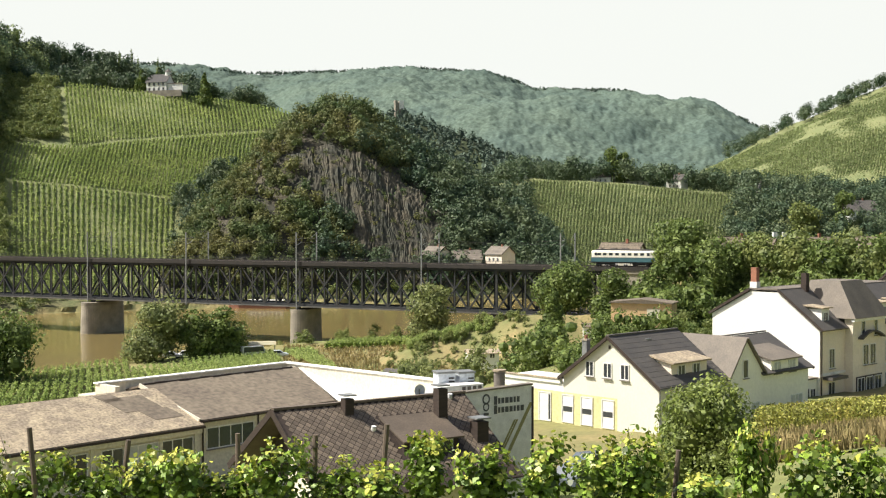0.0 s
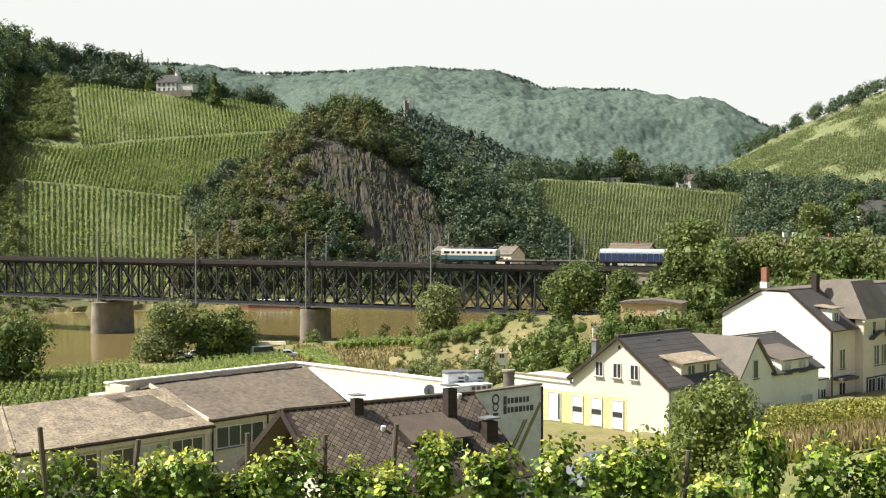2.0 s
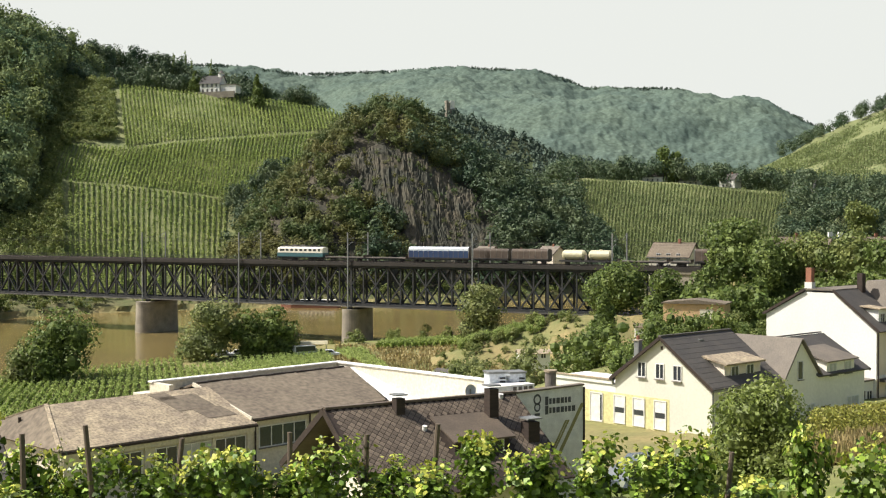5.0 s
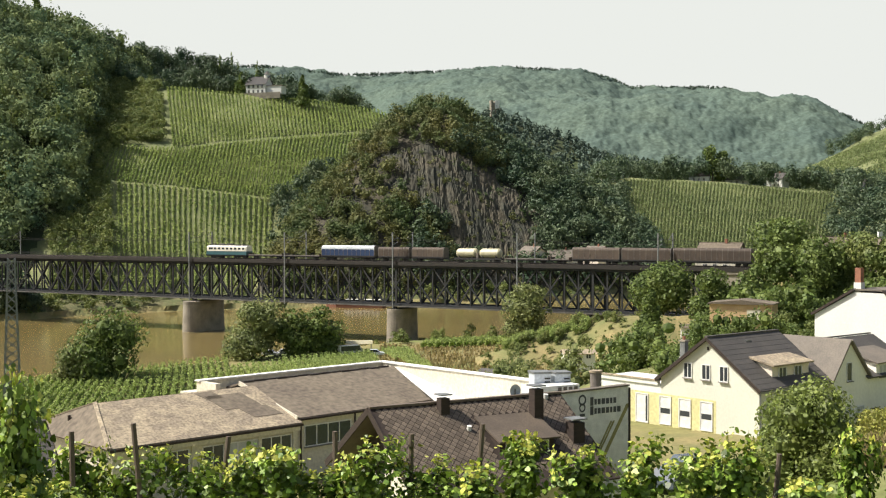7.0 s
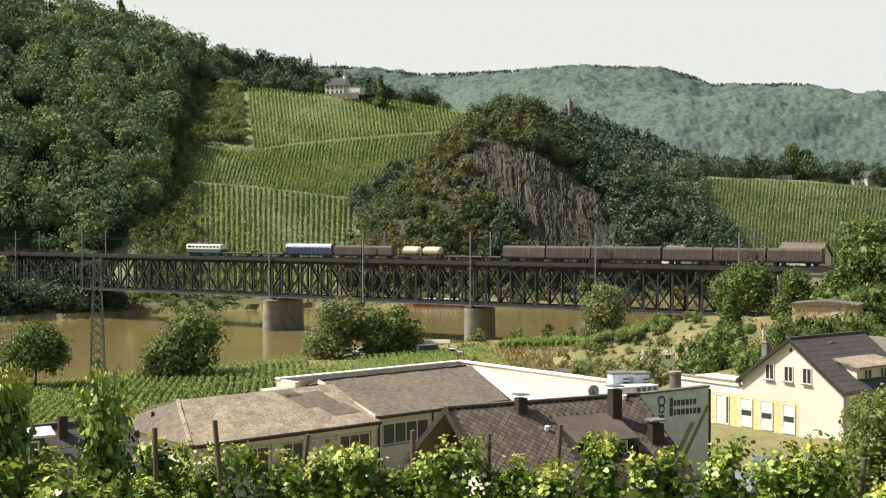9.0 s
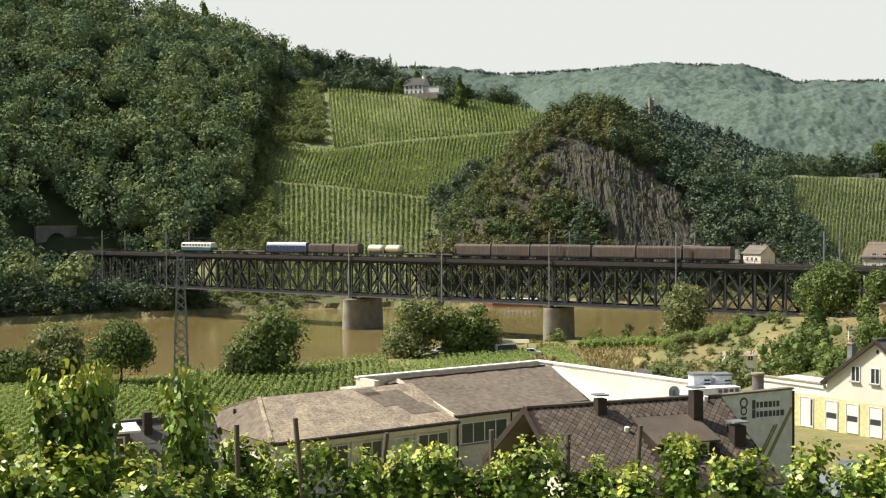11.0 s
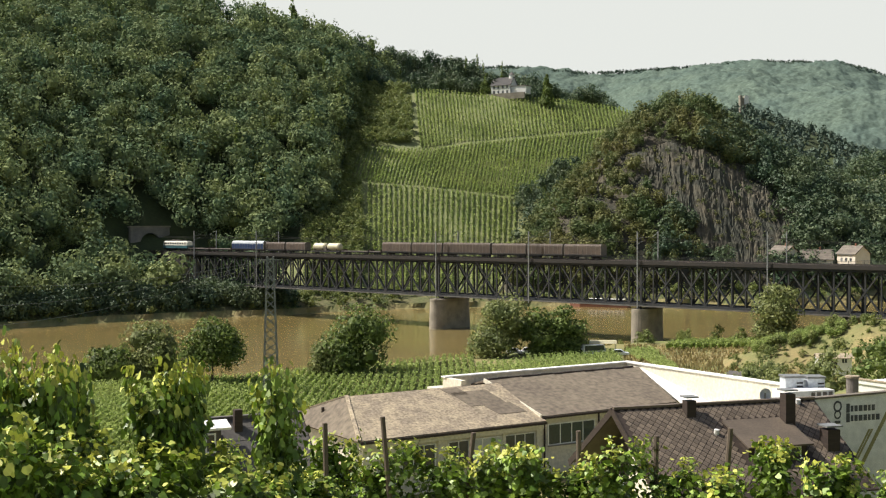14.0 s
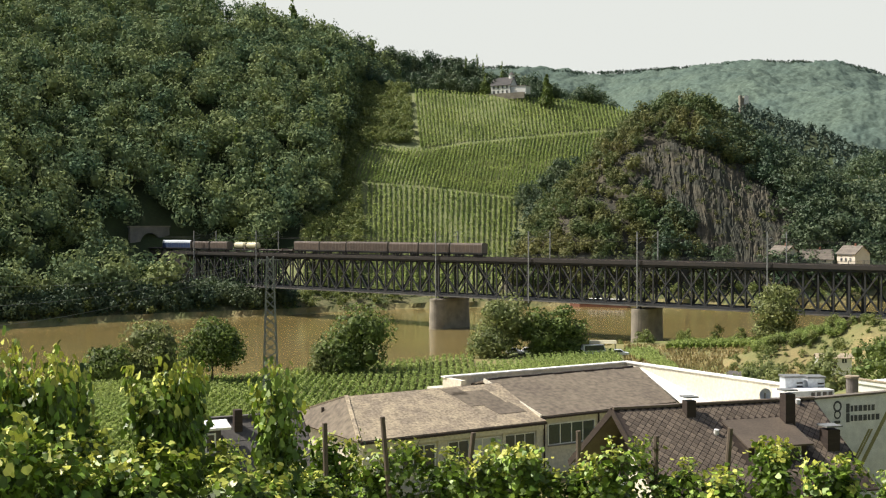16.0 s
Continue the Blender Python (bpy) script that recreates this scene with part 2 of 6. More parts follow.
# ---- the lie of the land ----
def curve(xs, ys):
    return lambda a: np.interp(a, xs, ys)


near_bank = curve([-60, -30, -25.7, -22, -18, -14, -5.4, 0, 5.7, 12, 30, 60], [235, 254, 255, 267, 278, 295, 336, 354, 410, 520, 700, 900])
far_bank = curve([-60, -36, -31, -23.5, -21, -18, -5, 0.4, 3.1, 8, 14, 30, 60], [400, 416, 434, 451, 466, 478, 505, 521, 541, 570, 600, 760, 1000])
plateau_end = curve([-60, -24, -12, 0, 8, 20, 60], [70, 74, 100, 120, 160, 170, 180])
inland = curve([-60, -6, 2, 8, 20, 60], [3.2, 3.2, 5.0, 11.0, 14.0, 15.0])
forest_top_el = curve([-70, -36, -28.6, -24.8, -20.8, -18.2, -15.5, -13.7, -11.5, -9, -6], [9.0, 9.9, 9.6, 8.95, 8.0, 7.45, 7.05, 6.6, 6.1, 4.2, 1.0])
forest_foot = curve([-70, -36, -31, -25, -21.2, -19.6, -17, -8], [25, 30, 46, 52, 40, 130, 235, 240])
forest_top_r = curve([-70, -36, -21, -17, -10], [640, 690, 740, 860, 900])
vine_top_el = curve([-25, -22.5, -20, -17, -13.4, -10.2, -7.6, -5, 0], [0, 5.6, 6.25, 6.25, 5.95, 5.7, 5.3, 4.4, 1.0])
rock_top_el = curve([-14, -12.4, -10.3, -8.3, -6.6, -5.2, -3.8, -2.2, -0.6, 1.8, 3.9, 5.7, 7], [-2.5, -0.6, 1.4, 3.6, 4.95, 5.5, 5.3, 3.8, 2.85, 1.7, 0.3, -1.2, -2.5])
rock_top_r = curve([-14, -10, -5.4, 2, 7], [560, 575, 625, 650, 640])
mid_top_el = curve([-4, 0, 4.2, 8.4, 12.2, 16, 24, 40], [0.4, 1.6, 2.15, 1.9, 1.55, 1.2, 0.8, 0.5])
spur_top_el = curve([-8, -4.5, -2.2, -0.1, 3.1, 7, 10], [2.5, 4.2, 5.0, 4.35, 3.0, 1.9, 0.5])
far_top_el = curve([-60, -20, -12.7, -9.1, -4.9, -1.5, 2, 3.3, 4.3, 8.4, 10.4, 12.2, 15.2, 17.2, 25, 60], [7, 7, 7.15, 6.8, 6.95, 7.15, 6.95, 6.6, 6.15, 6.05, 5.5, 5.45, 3.95, 2.6, 2, 3])
right_top_el = curve([10, 12.2, 15.2, 17.5, 20, 26, 60], [0.5, 2.6, 4.05, 5.1, 6.1, 8.0, 9.0])


def ramp(r, r0, z0, r1, z1, back=0.5, bulge=0.0):
    """Rises from (r0, z0) to (r1, z1), and falls away behind."""
    k = np.clip((r - r0) / np.maximum(r1 - r0, 1), 0, 1)
    up = z0 + (z1 - z0) * (k + bulge * np.sin(np.pi * k))
    return np.where(r < r0, z0 - 60.0 * np.clip((r0 - r) / 40, 0, 1), np.where(r > r1, z1 - back * (r - r1), up))


def land(az, r):
    """Height of the ground, and which piece of country it is: 0 near side, 1 river bed, 2 far bank, 3 forest hill, 4 vineyard hill,
    5 rock hill, 6 middle vineyard, 7 castle spur, 8 far mountains, 9 right-hand hill."""
    az, r = np.broadcast_arrays(np.asarray(az, float), np.asarray(r, float))
    nb, fb, pe, il = near_bank(az), far_bank(az), plateau_end(az), inland(az)
    down = np.minimum(pe + 85, nb - 40)
    near = np.where(r < 18, 31.9 - 3.5 * r / 18,
           np.where(r < 56, 28.4 - 11.9 * (r - 18) / 38,
           np.where(r < pe, 16.5 - 0.5 * (r - 56) / np.maximum(pe - 56, 1),
           np.where(r < down, 16 + (il - 16) * (r - pe) / (down - pe),
           np.where(r < nb - 6, il + (2.2 - il) * np.clip((r - down) / (nb - 6 - down), 0, 1) ** 2, 2.2 - 4.0 * np.clip((r - nb + 6) / 7, 0, 1))))))
    side = np.clip((az - 12.6) / 2, 0, 1)   # a vineyard terrace on the right
    terrace = np.where(r < 18, 31.9 - 3.5 * r / 18, np.where(r < 72, 28.4 - 6.9 * (r - 18) / 54 + 0.16 * np.clip(az - 14, 0, 6), 21.5 - 5.2 * np.clip((r - 72) / 20, 0, 1)))
    near = np.where(r < 92, near + side * np.clip((r - 23) / 14, 0, 1) * np.maximum(terrace - near, 0), near)
    bank = np.where(r < fb, -1.8, -1.8 + 5.5 * np.clip((r - fb + 1) / 9, 0, 1) + 1.5 * np.clip((r - fb - 8) / 20, 0, 1))
    z = np.where(r < nb + 1, near, bank)
    kind = np.where(r < nb, 0, np.where(r < fb, 1, 2))
    t = lambda el: np.tan(np.radians(el))
    layers = [
        (3, ramp(r, fb + forest_foot(az), 5.2, forest_top_r(az), EYE + forest_top_r(az) * t(forest_top_el(az)), 0.3, 0.06), (az < -7)),
        (4, ramp(r, fb + 22, 5.2, 730 + 0 * az, EYE + 730 * t(vine_top_el(az)), 0.15, 0.05), (az > -24) & (az < -2)),
        (5, ramp(r, fb + 14, 5.2, rock_top_r(az), EYE + rock_top_r(az) * t(rock_top_el(az)), 0.35, 0.10), (az > -13.2) & (az < 6.5)),
        (6, ramp(r, fb + 30, 7.0, 800 + 0 * az, EYE + 800 * t(mid_top_el(az)), 0.02, 0.05), az > -2),
        (7, ramp(r, 1000 + 0 * az, 20.0, 1300 + 0 * az, EYE + 1300 * t(spur_top_el(az)), 0.3, 0.05), (az > -8) & (az < 10)),
        (8, ramp(r, 1350 + 0 * az, 20.0, 2300 + 0 * az, EYE + 2300 * t(far_top_el(az)), 0.1, 0.04), az > -70),
        (9, ramp(r, 850 + 0 * az, 20.0, 1450 + 0 * az, EYE + 1450 * t(right_top_el(az)), 0.1, 0.04), az > 10),
    ]
    for k, h, where in layers:
        up = where & (h > z) & (r > fb)
        z, kind = np.where(up, h, z), np.where(up, k, kind)
    return z, kind


def clear_line(a, q):
    """False where trees would stand on the railway or before the tunnel mouth."""
    x, y = q * np.sin(np.radians(a)), q * np.cos(np.radians(a))
    s = -x * math.cos(radians(26)) + y * math.sin(radians(26))
    off = x * math.sin(radians(26)) + y * math.cos(radians(26)) - 292.0
    return ~((s > 60) & (s < 428) & (off > -26) & (off < 12)) & ~((s > 400) & (s < 443) & (np.abs(off) < 9))


def ground_at(x, y):
    """Height of the ground at a place."""
    r = math.hypot(x, y)
    return float(land(math.degrees(math.atan2(x, y)), r)[0])


TRACK_PERP, TRACK_A = 292.0, radians(26.0)
DECK_Z = 23.0


def on_track(s, off=0.0, z=DECK_Z):
    """A place s metres along the railway (towards the tunnel), off metres beyond its middle."""
    p = TRACK_PERP + off
    return Vector((p * math.sin(TRACK_A) - s * math.cos(TRACK_A), p * math.cos(TRACK_A) + s * math.sin(TRACK_A), z))


TRACK_TURN = 180 - 26.0   # turn of a thing whose own x runs along the railway towards the tunnel
PORTAL_S = 425.5


def quarry(a, r, z):
    """The bare quarried part of the rock hill."""
    e = np.degrees(np.arctan2(z - EYE, r))
    mid = np.interp(e, [-1.5, -0.1, 1.5, 3.1, 3.9], [-1.9, -2.4, -3.7, -5.2, -5.6])
    half = np.interp(e, [-2.0, -1.2, -0.1, 1.5, 3.1, 3.7], [1.0, 1.8, 2.6, 2.8, 2.2, 0.0])
    wob = 0.35 * np.sin(r * 0.33) + 0.25 * np.sin(e * 7.3 + 1.0)
    return np.abs(a - mid + wob) < half


def build_ground():
    azs = np.concatenate([np.arange(-180, -44, 4.0), np.arange(-44, 27, 0.3), np.arange(28, 180, 4.0)])
    rs = np.concatenate([[0.0], np.arange(4, 60, 4), np.arange(60, 250, 5), np.arange(250, 700, 4.5), np.arange(700, 1000, 9), np.arange(1000, 2400, 28), [2450, 2600, 3000, 3600, 4400]])
    A, Rr = np.meshgrid(azs, rs, indexing="ij")
    Z, K = land(A, Rr)
    X, Y = Rr * np.sin(np.radians(A)), Rr * np.cos(np.radians(A))
    bumpy = np.array([noise.noise(Vector((x / 22, y / 22, 1))) * 0.7 + noise.noise(Vector((x / 70, y / 70, 5))) for x, y in zip(X.ravel(), Y.ravel())]).reshape(X.shape)
    amp = np.choose(K, [0.15, 0.0, 0.3, 3.0, 1.2, 3.0, 1.0, 8.0, 16.0, 5.0])
    Z = Z + bumpy * amp
    # broad folds in the far mountains
    folds = np.array([noise.noise(Vector((x / 240, y / 420, 9))) if k == 8 else 0.0 for x, y, k in zip(X.ravel(), Y.ravel(), K.ravel())]).reshape(X.shape)
    Z = Z + 70 * folds * np.sin(np.pi * np.clip((Rr - 1350) / 950, 0, 1))
    verts = np.stack([X, Y, Z], -1).reshape(-1, 3)
    na, nr = A.shape
    faces, mats = [], []
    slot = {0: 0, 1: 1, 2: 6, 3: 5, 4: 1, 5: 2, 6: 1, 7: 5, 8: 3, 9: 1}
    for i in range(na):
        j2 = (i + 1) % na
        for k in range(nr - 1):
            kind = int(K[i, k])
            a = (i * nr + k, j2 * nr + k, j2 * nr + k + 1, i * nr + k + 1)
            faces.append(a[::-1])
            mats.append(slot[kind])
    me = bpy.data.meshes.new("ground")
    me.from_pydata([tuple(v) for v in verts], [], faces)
    for m in ("grass", "soil", "rock", "leaf_far_haze", "grass", "forest_floor", "bank"):
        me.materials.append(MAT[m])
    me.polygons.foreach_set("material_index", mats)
    me.polygons.foreach_set("use_smooth", [True] * len(faces))
    return tagged(new("ground", me), "valley ground of meadows, vineyard soil, rock and wooded hills", "ground", kind="structure")


build_ground()
wm = Build().face((-1500, -200, 0), (1500, -200, 0), (1500, 1300, 0), (-1500, 1300, 0))
tagged(part("water", wm, "water"), "muddy brown river water with slow ripples", "river", kind="structure")


# ---- the railway bridge ----
TRACK_POSE = pose(*on_track(0, 0, 0), 0, 0, TRACK_TURN)   # own x: s, own y: towards the camera


def build_bridge():
    br = thing("railway_bridge", "long dark iron double-deck lattice truss bridge over the river", "bridge", TRACK_POSE)
    S0, S1, PANEL = 93.0, 397.0, 4.0
    zb, zt = 11.3, 21.7
    part("rail_deck", Build().box(S0 - 10, -4.6, 22.0, S1 + 30, 4.6, 22.55), "rust", br, "rust-brown upper railway deck")
    part("road_deck", Build().box(S0, -3.2, 10.55, S1, 3.2, 10.9), "road", br, "pale concrete lower road deck")
    for y in (-4.0, 4.0):
        part("top_chord", Build().box(S0, y - 0.3, zt - 0.35, S1, y + 0.3, zt + 0.3), "iron", br)
        part("bottom_chord", Build().box(S0, y - 0.3, zb - 0.8, S1, y + 0.3, zb - 0.1), "iron", br)
    for y in (-4.7, 4.7):
        part("deck_girder", Build().box(S0 - 10, y - 0.12, 21.95, S1 + 30, y + 0.12, 23.0), "rust", br, "riveted rust-brown edge girder")
        part("walkway_edge", Build().box(S0, y - 0.25, 10.3, S1, y + 0.25, 10.62), "deck_edge", br, "grey edge of the lower walkway")
    post_me = Build().box(-0.2, -0.2, zb - 0.4, 0.2, 0.2, zt).mesh("post", "iron")
    heavy_me = Build().box(-0.3, -0.25, zb - 0.4, 0.3, 0.25, zt).mesh("post", "iron")
    ru = Build().beam((-PANEL, 0, zb - 0.2), (PANEL, 0, zt), 0.36, 0.42).mesh("diagonal", "iron")
    rd = Build().beam((-PANEL, 0.12, zt), (PANEL, 0.12, zb - 0.2), 0.28, 0.4).mesh("diagonal", "iron")
    floor_me = Build().box(-0.15, -4.2, 10.2, 0.15, 4.2, 10.55).mesh("floor_beam", "iron")
    cross_me = Build().box(-0.12, -4.2, 21.0, 0.12, 4.2, 21.95).mesh("cross_beam", "iron")
    n = int((S1 - S0) / PANEL)
    for i in range(n + 1):
        s = S0 + i * PANEL
        near_pier = min(abs(s - p) for p in (125, 186, 261, 357)) < 3
        for y in (-4.0, 4.0):
            part("post", heavy_me if near_pier else post_me, None, br, m=pose(s, y, 0))
            if i % 2 and i < n:
                part("diagonal", ru, None, br, m=pose(s, y, 0))
                part("diagonal", rd, None, br, m=pose(s, y, 0))
        part("floor_beam", floor_me, None, br, m=pose(s, 0, 0))
        part("cross_beam", cross_me, None, br, m=pose(s, 0, 0))
    for y in (-1.9 - 0.72, -1.9 + 0.72, 1.9 - 0.72, 1.9 + 0.72):
        part("rail", Build().box(S0 - 10, y - 0.04, 22.95, S1 + 30, y + 0.04, 23.1), "rust", br)
    for y in (-1.9, 1.9):
        part("track_bed", Build().box(S0 - 10, y - 1.3, 22.55, S1 + 30, y + 1.3, 22.95), "ballast", br)
    # handrail along the upper deck
    for y in (-4.7, 4.7):
        b = Build()
        for s in np.arange(S0 - 8, S1, 4.0):
            b.box(s - 0.03, y - 0.03, 23.0, s + 0.03, y + 0.03, 24.0)
        b.box(S0 - 8, y - 0.03, 23.5, S1, y + 0.03, 23.55).box(S0 - 8, y - 0.03, 23.95, S1, y + 0.03, 24.0)
        part("handrail", b, "iron", br)


def build_pier(name, s, w, long, top, label):
    """A masonry river pier with rounded cutwaters, its length across the bridge."""
    p = thing(name, label, "bridge pier", TRACK_POSE @ pose(s, 0, 0))
    b = Build()
    ring = []
    for i in range(13):
        a = math.pi * i / 12
        ring.append((math.cos(a) * w / 2, long / 2 - w / 2 + math.sin(a) * w / 2))
    ring += [(-x, -y) for x, y in ring]
    k = len(ring)
    z_list = np.linspace(-2.0, top - 0.9, 13)
    for zi, z in enumerate(z_list):
        f = 1.01 - 0.05 * zi / 12
        b.v += [(x * f, y * f, z) for x, y in ring]
    for zi in range(12):
        for i in range(k):
            b.f.append((zi * k + i, zi * k + (i + 1) % k, (zi + 1) * k + (i + 1) % k, (zi + 1) * k + i))
    part("shaft", b, "stone", p)
    c = Build()
    c.solid([(x * 0.97, y * 0.97, top - 0.9) for x, y in ring], (0, 0, 0.9))
    part("cap", c, "stone", p, "projecting stone cap course")
    for y in (-4, 4):
        part("bearing", Build().box(-0.6, y - 0.5, top, 0.6, y + 0.5, 10.5), "iron", p, "dark iron bearing")


def build_masts():
    for y, k0 in ((5.35, 0), (-5.35, 0)):
        for s in (388.5, 350.7, 261.1, 223.6, 185.4, 146.2, 107.0):
            base = 9.9 if y > 0 else 21.9
            m = thing("catenary_mast", "grey steel overhead-line mast with a bracket arm on the bridge", "mast", TRACK_POSE @ pose(s, y, 0), "overhead-line masts")
            b = Build().box(-0.15, -0.13, base, 0.15, 0.13, 31.2)
            part("pole", b, "steel", m)
            d = -1 if y > 0 else 1
            a = Build().beam((0, 0, 29.2), (0, d * 3.4, 29.6), 0.09).beam((0, 0, 31.0), (0, d * 3.0, 29.6), 0.07).beam((0, 0, 27.6), (0, d * 3.0, 28.6), 0.07)
            part("arm", a, "steel", m)
            ins = Build().tube((0, d * 0.25, 29.25), (0, d * 0.8, 29.3), 0.12)
            part("insulator", ins, "dark_wood", m)
    w = thing("contact_wire", "thin dark overhead contact and carrier wires above the track", "wire", TRACK_POSE, kind="stuff")
    b = Build()
    stops = [60.0, 107.0, 146.2, 185.4, 223.6, 261.1, 306.0, 350.7, 388.5, 425.0]
    for y in (-1.9, 1.9):
        for a, c in zip(stops, stops[1:]):
            last = None
            for i in range(9):
                k = i / 8
                q = Vector((a + (c - a) * k, y, 29.6 - 1.0 * (1 - (2 * k - 1) ** 2)))
                if last:
                    b.beam(last, q, 0.035)
                last = q
            b.beam((a, y, 28.3), (c, y, 28.3), 0.035)
    part("wires", b, "black", w)


def build_abutments():
    a = thing("bridge_abutment", "dark red-brown masonry abutment at the tunnel end of the bridge", "abutment", TRACK_POSE)
    part("wall", Build().box(397.3, -4.4, 2, 428, 4.4, 21.9), "stone", a)
    for s in (398.5, 404, 409.5, 415):
        part("iron_panel", Build().box(s, 4.42, 14.5, s + 4.6, 4.6, 20.8), "rust", a, "rust-brown recessed panel")
    part("coping", Build().box(397.3, 4.4, 21.0, 428, 4.9, 21.9), "rust", a)
    r = thing("bridge_abutment", "pale stone abutment pier at the village end of the bridge", "abutment", TRACK_POSE)
    part("wall", Build().box(84, -4.4, 5, 93, 4.4, 21.9), "stone", r)
    part("coping", Build().box(83.6, -4.7, 21.3, 93, 4.7, 21.94), "stone", r)
    # tunnel portal
    p = thing("tunnel_portal", "grey stone tunnel portal with a round-headed opening in the wooded slope", "tunnel portal", TRACK_POSE)
    b = Build()
    W, H, arch = 9.5, 32.5, 5.0
    inner = [(-arch, 22.0)] + [(-arch * math.cos(math.pi * i / 14), 25.2 + arch * math.sin(math.pi * i / 14)) for i in range(15)] + [(arch, 22.0)]
    ring = [(-W, 20.0), (-W, H), (W, H), (W, 20.0), (arch, 20.0)] + inner[::-1] + [(-arch, 20.0)]
    b.solid([(PORTAL_S, y, z) for y, z in ring], (1.5, 0, 0))
    part("wall", b, "road", p)
    part("coping", Build().box(PORTAL_S - 0.3, -W - 0.3, H, PORTAL_S + 1.8, W + 0.3, H + 0.6), "stone", p)
    t = Build()
    for i in range(len(inner) - 1):
        (y0, z0), (y1, z1) = inner[i], inner[i + 1]
        t.face((PORTAL_S + 1, y0, z0), (PORTAL_S + 1, y1, z1), (PORTAL_S + 70, y1, z1), (PORTAL_S + 70, y0, z0))
    t.face(*[(PORTAL_S + 70, y, z) for y, z in inner])
    # tube and end wall in one plain black
    part("lining", t, "black", p, "black tunnel lining")


build_bridge()
build_pier("bridge_pier", 185.6, 5.6, 12.0, 9.6, "tapered sandstone river pier with rounded cutwaters")
build_pier("bridge_pier", 260.0, 5.6, 17.0, 9.6, "broad dark sandstone river pier with rounded cutwaters")
build_pier("bridge_pier", 357.0, 3.4, 11.0, 9.6, "slim stone pier on the far river bank")
build_pier("bridge_pier", 126.0, 3.4, 11.0, 9.6, "slim stone pier on the near river bank")
build_masts()
build_abutments()


# ---- the train ----
TRAIN = []   # (thing, its front's place along the track when the clip starts)


def wheelsets(t, xs, r=0.5):
    me = Build().tube((0, -0.72, r), (0, -0.60, r), r, r, 16).tube((0, 0.60, r), (0, 0.72, r), r, r, 16).tube((0, -0.7, r), (0, 0.7, r), 0.09).mesh("wheelset", "black")
    for x in xs:
        part("wheelset", me, None, t, m=pose(x, 0, 0))


def rounded(w, h, z0, r, k=4):
    """Cross-section with rounded top corners, in y and z."""
    pts = [(-w / 2, z0), (w / 2, z0)]
    for i in range(k + 1):
        a = math.pi / 2 * i / k
        pts.append((w / 2 - r + r * math.cos(a), z0 + h - r + r * math.sin(a)))
    for i in range(k + 1):
        a = math.pi / 2 * (1 + i / k)
        pts.append((-w / 2 + r + r * math.cos(a), z0 + h - r + r * math.sin(a)))
    return pts


def body(x0, x1, w, h, z0, r):
    return Build().solid([(x0, y, z) for y, z in rounded(w, h, z0, r)], (x1 - x0, 0, 0))


def locomotive():
    t = thing("electric_locomotive", "cream and turquoise electric locomotive with raised pantograph", "locomotive")
    part("underframe", Build().box(-16.2, -1.3, 0.75, -0.3, 1.3, 1.15), "black", t)
    part("lower_body", body(-16.2, -0.3, 3.0, 1.1, 1.1, 0.05), "loco_blue", t, "turquoise lower body side")
    b = Build()
    sec = rounded(3.0, 1.75, 2.2, 0.6)
    n = len(sec)
    for x, f in ((-16.15, 0.9), (-15.3, 1.0), (-1.2, 1.0), (-0.35, 0.9)):
        b.v += [(x, y * f, 2.2 + (z - 2.2) * (0.92 if f < 1 else 1)) for y, z in sec]
    for k in range(3):
        b.f += [(k * n + i, k * n + (i + 1) % n, (k + 1) * n + (i + 1) % n, (k + 1) * n + i) for i in range(n)]
    b.f += [tuple(range(n))[::-1], tuple(range(3 * n, 4 * n))]
    part("upper_body", b, "loco_cream", t, "cream upper body")
    part("roof", body(-15.2, -1.3, 2.3, 0.3, 3.92, 0.12), "black", t, "dark roof")
    for side in (-1, 1):
        for x in (-13.9, -12.3, -10.7, -9.1, -7.5, -5.9, -4.3, -2.9):
            part("window", Build().box(x, side * 1.49 - 0.02, 2.7, x + 0.95, side * 1.49 + 0.03, 3.3), "glass", t)
        part("cab_window", Build().box(-1.9, side * 1.49 - 0.02, 2.65, -1.2, side * 1.49 + 0.03, 3.35), "glass", t)
        part("cab_window", Build().box(-15.3, side * 1.49 - 0.02, 2.65, -14.6, side * 1.49 + 0.03, 3.35), "glass", t)
        part("trim_strip", Build().box(-16.1, side * 1.5 - 0.015, 2.12, -0.4, side * 1.5 + 0.02, 2.24), "steel", t)
        for x in (-13, -3.6):
            part("bogie_frame", Build().box(x - 1.9, side * 1.0 - 0.08, 0.4, x + 1.9, side * 1.0 + 0.08, 0.85), "black", t)
    part("windscreen", Build().box(-0.42, -1.1, 2.75, -0.30, 1.1, 3.4), "glass", t)
    for y in (-0.95, 0.95):
        part("headlight", Build().tube((-0.32, y, 1.75), (-0.2, y, 1.75), 0.15), "frame", t)
        part("buffer", Build().tube((-0.3, y * 0.92, 1.05), (0.3, y * 0.92, 1.05), 0.18), "black", t)
    for x, up in ((-3.2, 0), (-13.2, 1)):
        p = Build()
        top = 5.3 if up else 4.6
        for y in (-0.5, 0.5):
            p.beam((x, y, 4.25), (x + 1.1 - up * 0.5, y, (4.25 + top) / 2 + 0.05), 0.06).beam((x + 1.1 - up * 0.5, y, (4.25 + top) / 2 + 0.05), (x, y, top), 0.06)
        p.beam((x, -0.9, top), (x, 0.9, top), 0.08)
        part("pantograph", p, "rust", t)
    for x in (-9.5, -6.5):
        part("roof_box", Build().box(x, -0.5, 4.2, x + 1.6, 0.5, 4.5), "wagon_grey", t)
